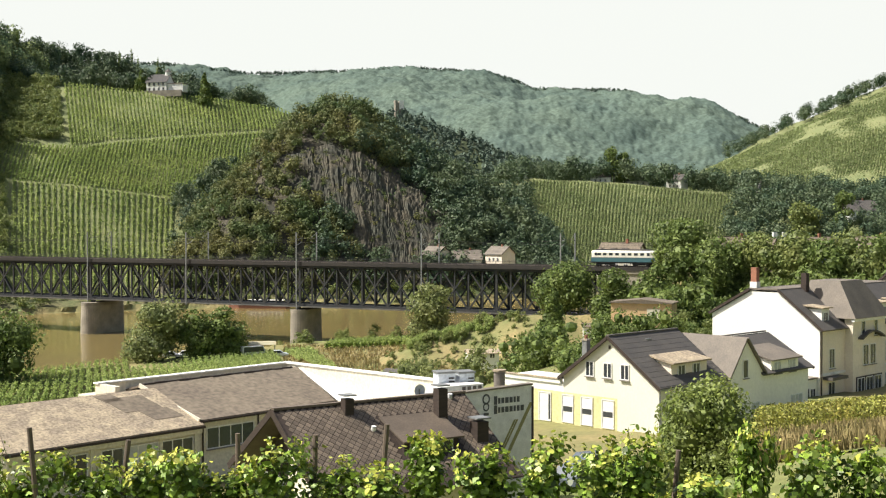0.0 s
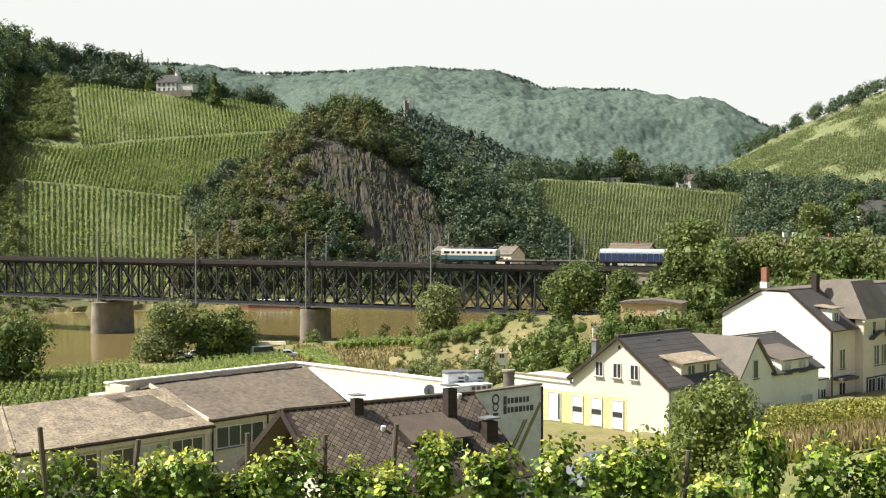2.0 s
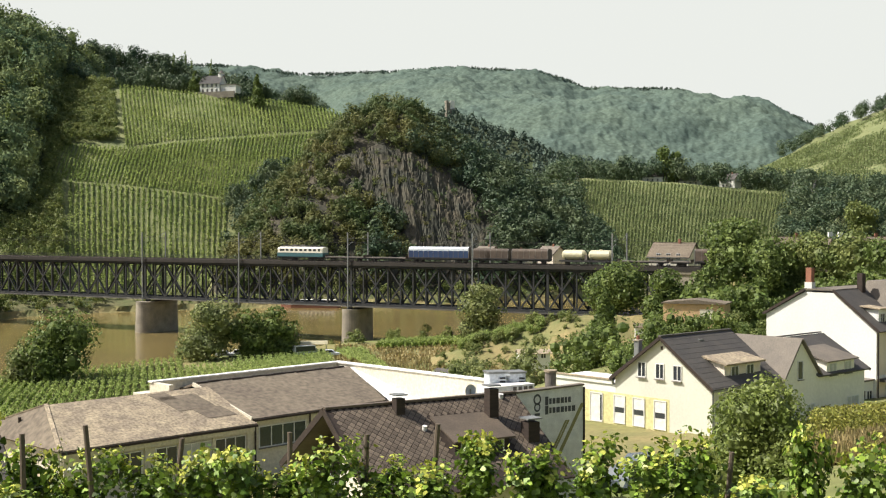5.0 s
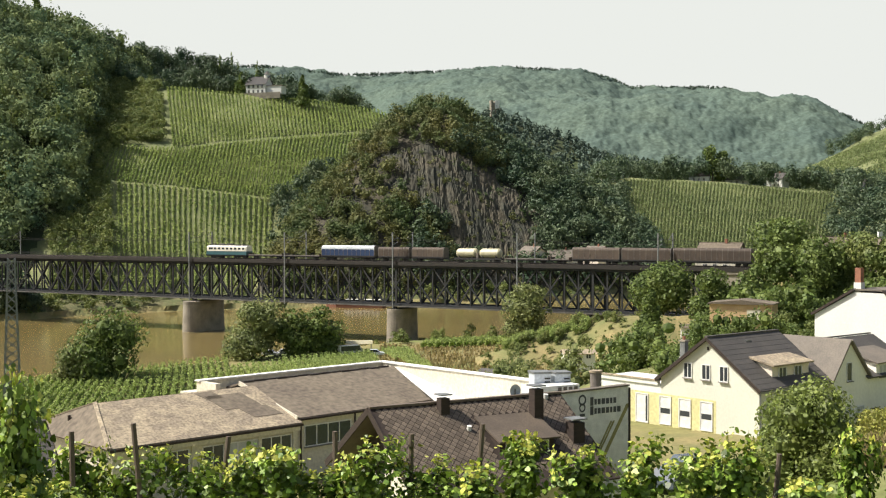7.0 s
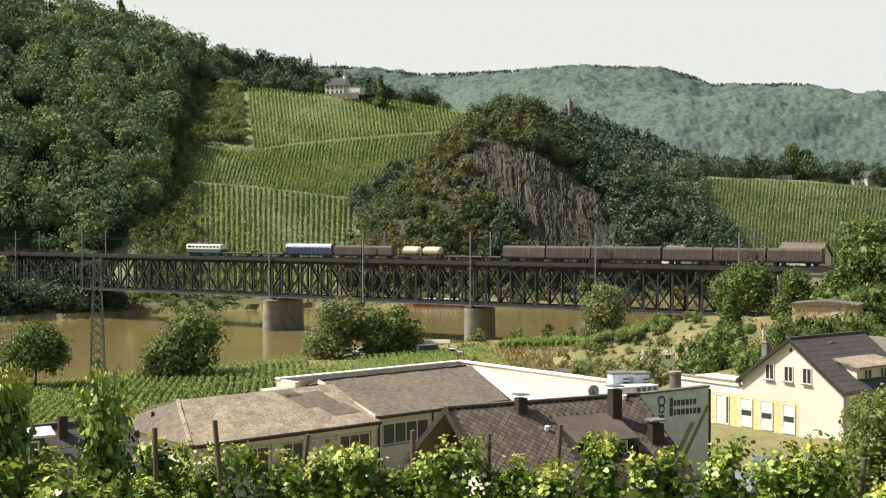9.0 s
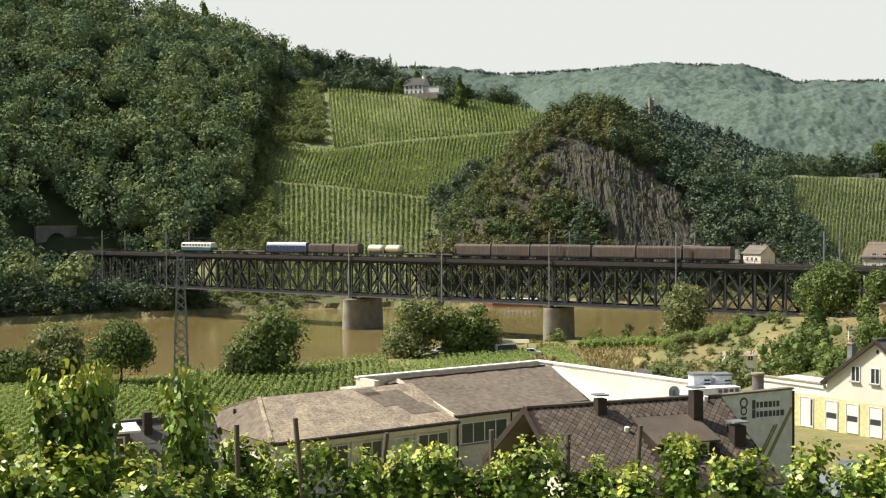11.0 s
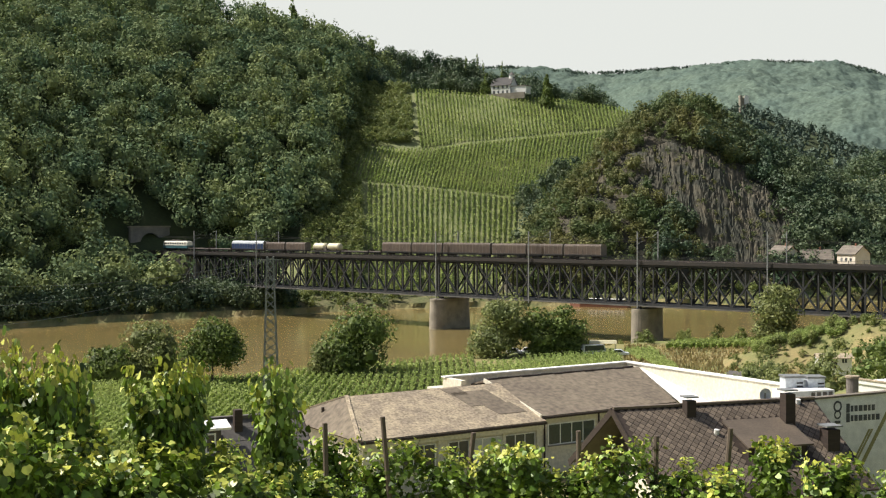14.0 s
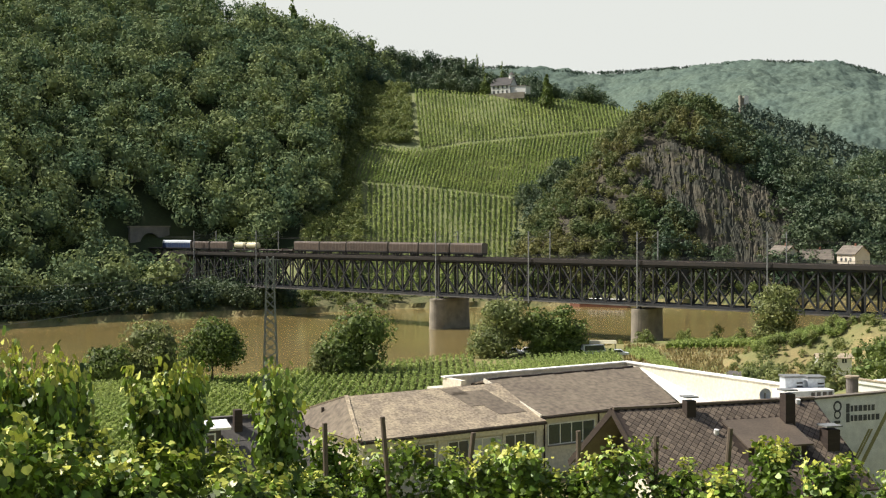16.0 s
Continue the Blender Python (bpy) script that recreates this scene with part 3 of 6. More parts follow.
    wheelsets(t, (-14.7, -11.3, -5.3, -1.9), 0.62)
    return t


def flat_wagon(n):
    t = thing("flat_wagon", "empty low brown flat wagon", "wagon", group="empty flat wagons")
    part("deck", Build().box(-n + 0.3, -1.35, 1.0, -0.3, 1.35, 1.25), "wagon_grey", t)
    part("sole_bar", Build().box(-n + 0.6, -1.1, 0.7, -0.6, 1.1, 1.0), "black", t)
    for x in (-n + 0.35, -0.45):
        part("end_board", Build().box(x, -1.3, 1.25, x + 0.1, 1.3, 1.75), "wagon_brown", t)
    wheelsets(t, (-n + 2.4, -2.4))
    return t


def hood_wagon(n, mat, label, ribs, h=3.1, group=""):
    """A closed wagon with a rounded sliding hood and frame hoops."""
    t = thing("covered_wagon", label, "wagon", group=group)
    part("sole_bar", Build().box(-n + 0.4, -1.2, 0.75, -0.4, 1.2, 1.15), "black", t)
    part("hood", body(-n + 0.55, -0.55, 2.9, h, 1.15, 0.75), mat, t)
    for i in range(ribs + 1):
        x = -n + 0.6 + (n - 1.2) * i / ribs
        part("hoop", body(x - 0.05, x + 0.05, 2.98, h + 0.05, 1.12, 0.77), "wagon_grey", t)
    part("end_wall", Build().solid([(-0.56, y, z) for y, z in rounded(2.94, h + 0.03, 1.1, 0.75)], (0.12, 0, 0)), "wagon_grey", t)
    part("end_wall", Build().solid([(-n + 0.45, y, z) for y, z in rounded(2.94, h + 0.03, 1.1, 0.75)], (0.12, 0, 0)), "wagon_grey", t)
    part("lower_rail", Build().box(-n + 0.5, 1.46, 1.1, -0.5, 1.52, 1.4), "black", t)
    wheelsets(t, (-n + 2.2, -n + 4.0, -4.0, -2.2) if n > 13 else (-n + 2.2, -2.2))
    return t


def tank_wagon(n):
    t = thing("tank_wagon", "wagon with two short pale yellow tanks", "wagon")
    part("underframe", Build().box(-n + 0.4, -1.25, 0.75, -0.4, 1.25, 1.2), "black", t)
    for x0, x1 in ((-n / 2 + 0.4, -0.8), (-n + 0.8, -n / 2 - 0.4)):
        b = Build()
        prof = [(x0, 0.5), (x0 + 0.25, 1.0), (x0 + 0.7, 1.3), (x1 - 0.7, 1.3), (x1 - 0.25, 1.0), (x1, 0.5)]
        for (xa, ra), (xb, rb) in zip(prof, prof[1:]):
            b.tube((xa, 0, 2.5), (xb, 0, 2.5), ra, rb, 20)
        tank = part("tank", b, "tank", t)
        part("dome", Build().tube(((x0 + x1) / 2, 0, 3.7), ((x0 + x1) / 2, 0, 4.0), 0.4), "tank", tank)
        for x in (x0 + 1.2, x1 - 1.2):
            part("saddle", Build().box(x - 0.15, -1.1, 1.2, x + 0.15, 1.1, 1.9), "black", tank)
    part("gangway", Build().box(-n / 2 - 0.3, -1.2, 1.2, -n / 2 + 0.3, 1.2, 2.6), "wagon_grey", t)
    wheelsets(t, (-n + 2.2, -2.2))
    return t


def build_train():
    front = 99.9
    TRAIN.append((locomotive(), front))
    flat = flat_wagon(13.6)
    TRAIN.append((flat, front - 16.6))
    TRAIN.append((copy_thing(flat, Matrix()), front - 30.3))
    TRAIN.append((hood_wagon(19.6, "wagon_blue", "blue wagon with pale side ribs and roof", 12, group=""), front - 44.0))
    top = body(-18.9, -0.7, 2.94, 1.05, 3.23, 0.72)
    part("roof_sheet", top, "pale_hood", TRAIN[-1][0], "pale grey roof sheet")
    for i in range(13):
        x = -19.0 + 18.4 * i / 12
        part("rib", Build().box(x - 0.05, -1.53, 2.9, x + 0.05, 1.53, 3.7), "pale_hood", TRAIN[-1][0], "pale side rib")
    hop = hood_wagon(11.2, "wagon_brown", "short grey-brown hooded wagon", 6, 2.8, "short hooded wagons")
    TRAIN.append((hop, front - 64.0))
    TRAIN.append((copy_thing(hop, Matrix()), front - 75.3))
    TRAIN.append((tank_wagon(15.4), front - 88.8))
    TRAIN.append((copy_thing(flat, Matrix()), front - 104.6))
    low = front - 118.2
    TRAIN.append((flat_wagon(6.0), low))
    big = hood_wagon(14.0, "wagon_brown", "brown covered wagon with hoop ribs", 8, 3.2, "brown covered wagons")
    long_w = hood_wagon(20.4, "wagon_brown", "long brown covered wagon with hoop ribs", 14, 3.3, "brown covered wagons")
    s = front - 124.4
    for k, n in ((0, 14.0), (0, 14.0), (1, 20.4), (0, 14.0), (0, 14.0), (0, 14.0)):
        if k:
            TRAIN.append((long_w, s))
        elif big:
            TRAIN.append((big, s))
            first, big = big, None
        else:
            TRAIN.append((copy_thing(first, Matrix()), s))
        s -= n - 0.3 if k == 0 else n


build_train()


def motions():
    speed = 22.3
    for t, s0 in TRAIN:
        rows = []
        for k in range(9):
            sec = 2.0 * k
            p = on_track(s0 + speed * sec, -1.9, 23.1)
            rows.append((sec, pose(p.x, p.y, p.z, 0, 0, TRACK_TURN)))
        walk(t, rows)


# ---- foliage ----
RNG = np.random.default_rng(7)


def leaf_quads(centres, radii, n, size, rng, up=0.25, loose=0.55):
    """n leaf clumps on the skins of soft blobs, as separate four-cornered faces."""
    k = rng.integers(0, len(centres), n)
    d = rng.normal(size=(n, 3))
    d[:, 2] += up
    d /= np.linalg.norm(d, axis=1)[:, None]
    p = centres[k] + d * radii[k] * rng.uniform(1.0 - loose * 0.5, 1.08, (n, 1))
    nrm = d + rng.normal(size=(n, 3)) * loose
    nrm /= np.linalg.norm(nrm, axis=1)[:, None]
    a = np.cross(nrm, rng.normal(size=(n, 3)))
    a /= np.linalg.norm(a, axis=1)[:, None]
    b = np.cross(nrm, a)
    s = size * rng.uniform(0.55, 1.25, (n, 1))
    w = s * rng.uniform(0.5, 0.9, (n, 1))
    return np.stack([p - a * s * 0.5, p + b * w * 0.5 + a * s * 0.08, p + a * s * 0.5, p - b * w * 0.5 - a * s * 0.08], 1)


def core_quads(centres, radii, shrink=0.7, n=6, m=4):
    out = []
    for c, r in zip(centres, radii):
        for i in range(n):
            for j in range(m):
                pts = []
                for u, v in ((i, j), (i + 1, j), (i + 1, j + 1), (i, j + 1)):
                    a, e = 2 * math.pi * u / n, math.pi * (v / m - 0.5)
                    pts.append(c + r * shrink * np.array([math.cos(a) * math.cos(e), math.sin(a) * math.cos(e), math.sin(e)]))
                out.append(pts)
    return np.array(out)


def crown_blobs(h, w, rng, n=6, conifer=False, low=0.3, fat=1.0):
    """Blob centres and radii of one crown, its foot at zero."""
    cs, rs = [], []
    for i in range(n):
        if conifer:
            k = i / max(n - 1, 1)
            cs.append((rng.normal() * 0.06 * w, rng.normal() * 0.06 * w, h * (0.15 + 0.78 * k)))
            q = w * (0.5 - 0.42 * k)
            rs.append((q, q, h * 0.14))
        else:
            a, u = rng.uniform(0, 6.28), rng.uniform(low + 0.14, 0.80)
            rad = (0.05 if i == 0 else 0.33 * rng.uniform(0.45, 1.0) * math.sqrt(max(0.05, 1 - ((u - 0.46) / 0.5) ** 2))) * w
            z = h * (0.84 if i == 0 else u)
            q = w * rng.uniform(0.20, 0.33) * fat
            cs.append((math.cos(a) * rad, math.sin(a) * rad, z))
            rs.append((q, q, q * rng.uniform(0.75, 1.1)))
    return np.array(cs), np.array(rs)


def tree_patterns(k, h, w, n_blobs, n_leaf, size, rng, conifer=False, low=0.15, core=True, fat=1.0, loose=0.55):
    out = []
    for _ in range(k):
        c, r = crown_blobs(h, w, rng, n_blobs, conifer, low, fat)
        q = leaf_quads(c, r, n_leaf, size, rng, loose=loose)
        if core:
            q = np.concatenate([q, core_quads(np.array([[0, 0, c[:, 2].mean()]]), np.array([[w * 0.19, w * 0.19, h * (0.17 if not conifer else 0.33)]]) * ([0.45, 0.45, 1] if conifer else 1), 1.0, 6, 4)])
        out.append(q)
    return out


def scatter(places, scales, patterns, rng):
    """All the trees of one wood as one array of faces."""
    out = []
    places, scales = np.asarray(places), np.asarray(scales)
    which = rng.integers(0, len(patterns), len(places))
    turn = rng.uniform(0, 6.28, len(places))
    for k, pat in enumerate(patterns):
        sel = np.where(which == k)[0]
        if not len(sel):
            continue
        c, s = np.cos(turn[sel]), np.sin(turn[sel])
        q = pat.reshape(-1, 3)[None] * scales[sel][:, None, None]
        x = q[..., 0] * c[:, None] - q[..., 1] * s[:, None]
        y = q[..., 0] * s[:, None] + q[..., 1] * c[:, None]
        v = np.stack([x, y, q[..., 2] * np.ones_like(x)], -1) + places[sel][:, None, :]
        out.append(v.reshape(-1, 4, 3))
    return np.concatenate(out)


def wood(name, label, mat, az, r, n, keep, patterns, scale=(0.7, 1.2), sink=0.5):
    """A wood spread over a stretch of country; keep(az, r, kind) says where it grows."""
    a = RNG.uniform(*az, n)
    q = np.sqrt(RNG.uniform(r[0] ** 2, r[1] ** 2, n))
    z, kind = land(a, q)
    ok = keep(a, q, kind) & (clear_line(a, q) | (name == "bank_scrub"))
    a, q, z = a[ok], q[ok], z[ok]
    pl = np.stack([q * np.sin(np.radians(a)), q * np.cos(np.radians(a)), z - sink], -1)
    me = quads(name, scatter(pl, RNG.uniform(*scale, len(pl)), patterns, RNG), mat)
    return tagged(new(name, me), label, "trees", kind="stuff")


def rock_face(a, q):
    return quarry(a, q, land(a, q)[0])


def build_woods():
    oak = tree_patterns(12, 14, 11.5, 6, 280, 1.25, RNG, low=0.25, fat=1.12, loose=0.28)
    small = tree_patterns(8, 9, 8, 6, 130, 1.15, RNG, low=0.0, fat=1.1, loose=0.32)
    fir = tree_patterns(4, 20, 7, 7, 110, 1.6, RNG, True)
    wood("woodland", "dense dark green broadleaf forest on the steep hillside", "leaf_wood", (-46, -16), (430, 800), 2300,
         lambda a, q, k: (k == 3) | ((k == 2) & (a < -24) & (q > far_bank(a) + 14)), oak, (0.85, 1.45))
    wood("woodland", "lighter broadleaf trees scattered through the hillside forest", "leaf_light", (-46, -16), (430, 800), 450,
         lambda a, q, k: (k == 3) | ((k == 2) & (a < -24) & (q > far_bank(a) + 10)), oak, (0.55, 1.1))
    wood("woodland", "dark wooded ridge behind the vineyard", "leaf_oak", (-20, -8), (735, 905), 900, lambda a, q, k: (k == 3) | (k == 4), oak, (0.6, 1.1))
    wood("woodland", "close broadleaf trees along the forest edge above the vineyard", "leaf_wood", (-22.4, -17.2), (480, 780), 1500, lambda a, q, k: (k == 3), small, (0.8, 1.3))
    wood("conifer_wood", "scattered dark spruces on the forest ridge", "leaf_dark", (-42, -13), (560, 900), 240, lambda a, q, k: (k == 3) & (RNG.uniform(size=len(a)) < 0.5), fir, (0.6, 1.2))
    wood("shrub_wood", "sunburnt shrubs and small trees on the rock hill", "leaf_bush", (-13, 6.5), (505, 665), 3600,
         lambda a, q, k: (k == 5) & ~rock_face(a, q) & (a < -3.0 + 0.03 * (q - 560)), small, (0.5, 1.05))
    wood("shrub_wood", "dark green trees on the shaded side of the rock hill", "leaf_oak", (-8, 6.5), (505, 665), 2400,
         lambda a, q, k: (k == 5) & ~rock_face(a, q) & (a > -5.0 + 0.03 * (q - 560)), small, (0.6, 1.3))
    wood("shrub_wood", "light green scrub strip at the vineyard's edge", "leaf_light", (-22.5, -17.1), (480, 735), 2600,
         lambda a, q, k: (k == 4) & (a < np.interp(q, [500, 586, 589, 633, 640, 735], [-19.8, -19.8, -20.4, -19.4, -17.4, -17.6])), small, (0.35, 0.8))
    wood("shrub_wood", "dense scrub between the vineyard and the rock hill", "leaf_oak", (-13.2, -9.5), (500, 640), 420,
         lambda a, q, k: (k == 4) & (a > np.interp(q, [500, 586, 640], [-12.7, -12.5, -9.5])), small, (0.5, 0.9))
    wood("shrub_wood", "sparse shrubs clinging to the quarried rock", "leaf_bush", (-8, 1), (505, 640), 1500,
         lambda a, q, k: (k == 5) & rock_face(a, q), small, (0.10, 0.46))
    wood("bank_scrub", "green scrub along the far river bank", "leaf_light", (-36, 8), (410, 600), 5200,
         lambda a, q, k: (k == 2) & (q > far_bank(a) + 3) & (q < far_bank(a) + 24) & (RNG.uniform(size=len(a)) < 0.85), small, (0.25, 0.7))
    wood("bank_scrub", "dark waterside trees and scrub below the forest", "leaf_oak", (-40, -23), (400, 500), 3000,
         lambda a, q, k: (k == 2) & (q > far_bank(a) + 4) & (q < far_bank(a) + 30), small, (0.45, 1.0))
    wood("woodland", "mixed trees among houses on the hill behind the village", "leaf_oak", (2.5, 26), (560, 900), 1600,
         lambda a, q, k: (k == 6) & ((q > 796) | (a > 12.6 + 0.006 * (q - 600)) | (a < 4.8 - 0.004 * (q - 560))), oak, (0.6, 1.25))
    wood("distant_forest", "thin dark line of trees along the far crest", "leaf_mid_haze", (-15, 18), (2285, 2318), 1500, lambda a, q, k: (k == 8), tree_patterns(4, 12, 9, 4, 22, 4.0, RNG), (0.35, 0.62), -4)
    wood("distant_forest", "dark wooded castle spur", "leaf_mid_haze", (-6, 8), (1000, 1380), 1200, lambda a, q, k: (k == 7), tree_patterns(5, 16, 10, 6, 60, 2.6, RNG), (0.6, 1.2), 2)
    wood("hedge_trees", "hedge and trees along the crest of the right-hand hill", "leaf_oak", (13, 24), (1330, 1480), 260, lambda a, q, k: (k == 9) & (q > 1400), oak, (0.8, 1.4))


def build_far_canopy():
    """The closed crowns of the forest on the far mountains, over the folds of the ground."""
    azs, rs = np.arange(-15.6, 20.0, 0.085), np.linspace(1345, 2335, 290)
    A, Q = np.meshgrid(azs, rs, indexing="ij")
    Z, K = land(A, Q)
    X, Y = Q * np.sin(np.radians(A)), Q * np.cos(np.radians(A))
    sway = np.sin(np.pi * np.clip((Q - 1350) / 950, 0, 1))
    lift = []
    for x, y, w in zip(X.ravel(), Y.ravel(), sway.ravel()):
        d = noise.voronoi(Vector((x / 8.0, y / 12.0, 0.5)))[0]
        broad = noise.noise(Vector((x / 22, y / 22, 1))) * 0.7 + noise.noise(Vector((x / 70, y / 70, 5)))
        lift.append(70 * w * noise.noise(Vector((x / 240, y / 420, 9))) + 8 * broad + 3 + 4.6 * (1 - d[0] ** 2) + 1.6 * noise.noise(Vector((x / 5, y / 8, 3))))
    Z = np.where(K == 8, Z + np.array(lift).reshape(Z.shape), Z - 25)
    na, nr = A.shape
    idx = np.arange(na * nr).reshape(na, nr)
    q = np.stack([idx[:-1, 1:], idx[1:, 1:], idx[1:, :-1], idx[:-1, :-1]], -1).reshape(-1, 4)
    me = bpy.data.meshes.new("distant_forest")
    me.from_pydata(np.stack([X, Y, Z], -1).reshape(-1, 3).tolist(), [], q[:, ::-1].tolist())
    me.materials.append(MAT["leaf_far_haze"])
    me.polygons.foreach_set("use_smooth", [True] * len(me.polygons))
    tagged(new("distant_forest", me), "far mountain forest with blue-green haze in its colour", "trees", kind="stuff")


def build_rock_face():
    """Steep ribs, clefts and ledges of the quarried face, sinking into the hill at its rim."""
    azs, rs = np.arange(-9.0, 2.0, 0.05), np.arange(512, 650, 0.75)
    A, Q = np.meshgrid(azs, rs, indexing="ij")
    Z, K = land(A, Q)
    inside = (quarry(A, Q, Z) & (K == 5)).astype(float)
    rim = inside.copy()
    for _ in range(8):
        rim = (rim + np.roll(rim, 1, 0) + np.roll(rim, -1, 0) + np.roll(rim, 1, 1) + np.roll(rim, -1, 1)) / 5
    lift = []
    for a, q in zip(A.ravel(), Q.ravel()):
        lean = a + 0.008 * (q - 560) + 0.35 * noise.noise(Vector((a * 1.1, q / 28, 8)))
        rib = 1 - abs(noise.noise(Vector((lean * 1.5, q / 70, 2)))) * 2
        fine = 1 - abs(noise.noise(Vector((lean * 5.5, q / 22, 4)))) * 2
        chip = noise.noise(Vector((lean * 16, q / 3.5, 6)))
        block = noise.cell(Vector((lean * 4.5, q / 7.0, 6)))
        lift.append(1.1 * rib + 0.5 * fine + 0.8 * chip + 0.7 * block)
    Z = Z + rim * (np.array(lift).reshape(Z.shape) + 1.2) - (1 - rim) * 5.0
    na, nr = A.shape
    idx = np.arange(na * nr).reshape(na, nr)
    q = np.stack([idx[:-1, :-1], idx[1:, :-1], idx[1:, 1:], idx[:-1, 1:]], -1)[rim[:-1, :-1] > 0.02]
    me = bpy.data.meshes.new("rock_face")
    me.from_pydata(np.stack([X_ for X_ in (Q * np.sin(np.radians(A)), Q * np.cos(np.radians(A)), Z)], -1).reshape(-1, 3).tolist(), [], q.tolist())
    me.materials.append(MAT["rock"])
    tagged(new("rock_face", me), "bare brown slate face of the old quarry with steep ribs", "rock", kind="stuff")


def build_shore():
    """Pale stones and dry reeds along the far water line."""
    b = Build()
    az = np.arange(-37, 6, 0.15)
    for i, a in enumerate(az):
        w = 2.6 + 1.3 * math.sin(i * 0.37) + 0.8 * math.sin(i * 1.13)
        for r, z in ((far_bank(a) - 1.2, -0.4), (far_bank(a) + 0.3, 0.35 + 0.15 * math.sin(i * 2.1)), (far_bank(a) + w, 2.2), (far_bank(a) + w + 1.5, 2.0)):
            p = on_polar(a, r, z)
            b.v.append(tuple(p))
    for i in range(len(az) - 1):
        for k in range(3):
            q = i * 4 + k
            b.f.append((q, q + 4, q + 5, q + 1))
    tagged(part("shore", b, "dry"), "pale stony shore with dry grass along the far river bank", "river bank", kind="structure")


def vine_rows(name, label, lines, step, tall, wide, per, size, mat="leaf_row", hedge=True):
    """Trellised vine rows: each line is a list of (x, y) along the ground; leaf clumps over a narrow hedge."""
    faces = []
    for line in lines:
        line = np.asarray(line, float)
        seg = np.linalg.norm(np.diff(line, axis=0), axis=1)
        n = max(2, int(seg.sum() / step))
        t = np.linspace(0, 1, n) * seg.sum()
        cum = np.concatenate([[0], np.cumsum(seg)])
        x, y = np.interp(t, cum, line[:, 0]), np.interp(t, cum, line[:, 1])
        z = land(np.degrees(np.arctan2(x, y)), np.hypot(x, y))[0]
        p = np.stack([x, y, z], -1)
        d = np.gradient(p, axis=0)
        side = np.stack([-d[:, 1], d[:, 0], 0 * d[:, 0]], -1)
        side /= np.maximum(np.linalg.norm(side, axis=1), 1e-6)[:, None]
        hgt = tall * (0.80 + 0.08 * np.sin(np.arange(n) * 1.7) + RNG.uniform(-0.08, 0.08, n))
        lo, hi = p + [0, 0, tall * 0.18], p + np.stack([0 * x, 0 * x, hgt], -1)
        for o in (-0.22, 0.22) if hedge else ():
            a, b = lo + side * wide * o, hi + side * wide * o * 0.5
            faces.append(np.stack([a[:-1], a[1:], b[1:], b[:-1]], 1))
        m = n * per
        idx = RNG.integers(0, n, m)
        c = p[idx] + side[idx] * (RNG.uniform(-0.5, 0.5, m) * wide)[:, None] + np.stack([0 * idx, 0 * idx, RNG.uniform(0.25, 1.05, m) * tall], -1) + RNG.normal(size=(m, 3)) * [step * 0.3, step * 0.3, 0]
        nrm = RNG.normal(size=(m, 3)) + [0, 0, 0.5] + side[idx] * RNG.choice([-1, 1], m)[:, None]
        nrm /= np.linalg.norm(nrm, axis=1)[:, None]
        u = np.cross(nrm, RNG.normal(size=(m, 3)))
        u /= np.linalg.norm(u, axis=1)[:, None]
        v = np.cross(nrm, u)
        s = size * RNG.uniform(0.6, 1.2, (m, 1))
        faces.append(np.stack([c - u * s / 2, c + v * s * 0.4, c + u * s / 2, c - v * s * 0.4], 1))
    me = quads(name, np.concatenate([f.reshape(-1, 4, 3) for f in faces]), mat)
    return tagged(new(name, me), label, "vineyard", kind="stuff")


def polar_line(a0, r0, a1, r1, n=14):
    return [(r * math.sin(radians(a)), r * math.cos(radians(a))) for a, r in zip(np.linspace(a0, a1, n), np.linspace(r0, r1, n))]


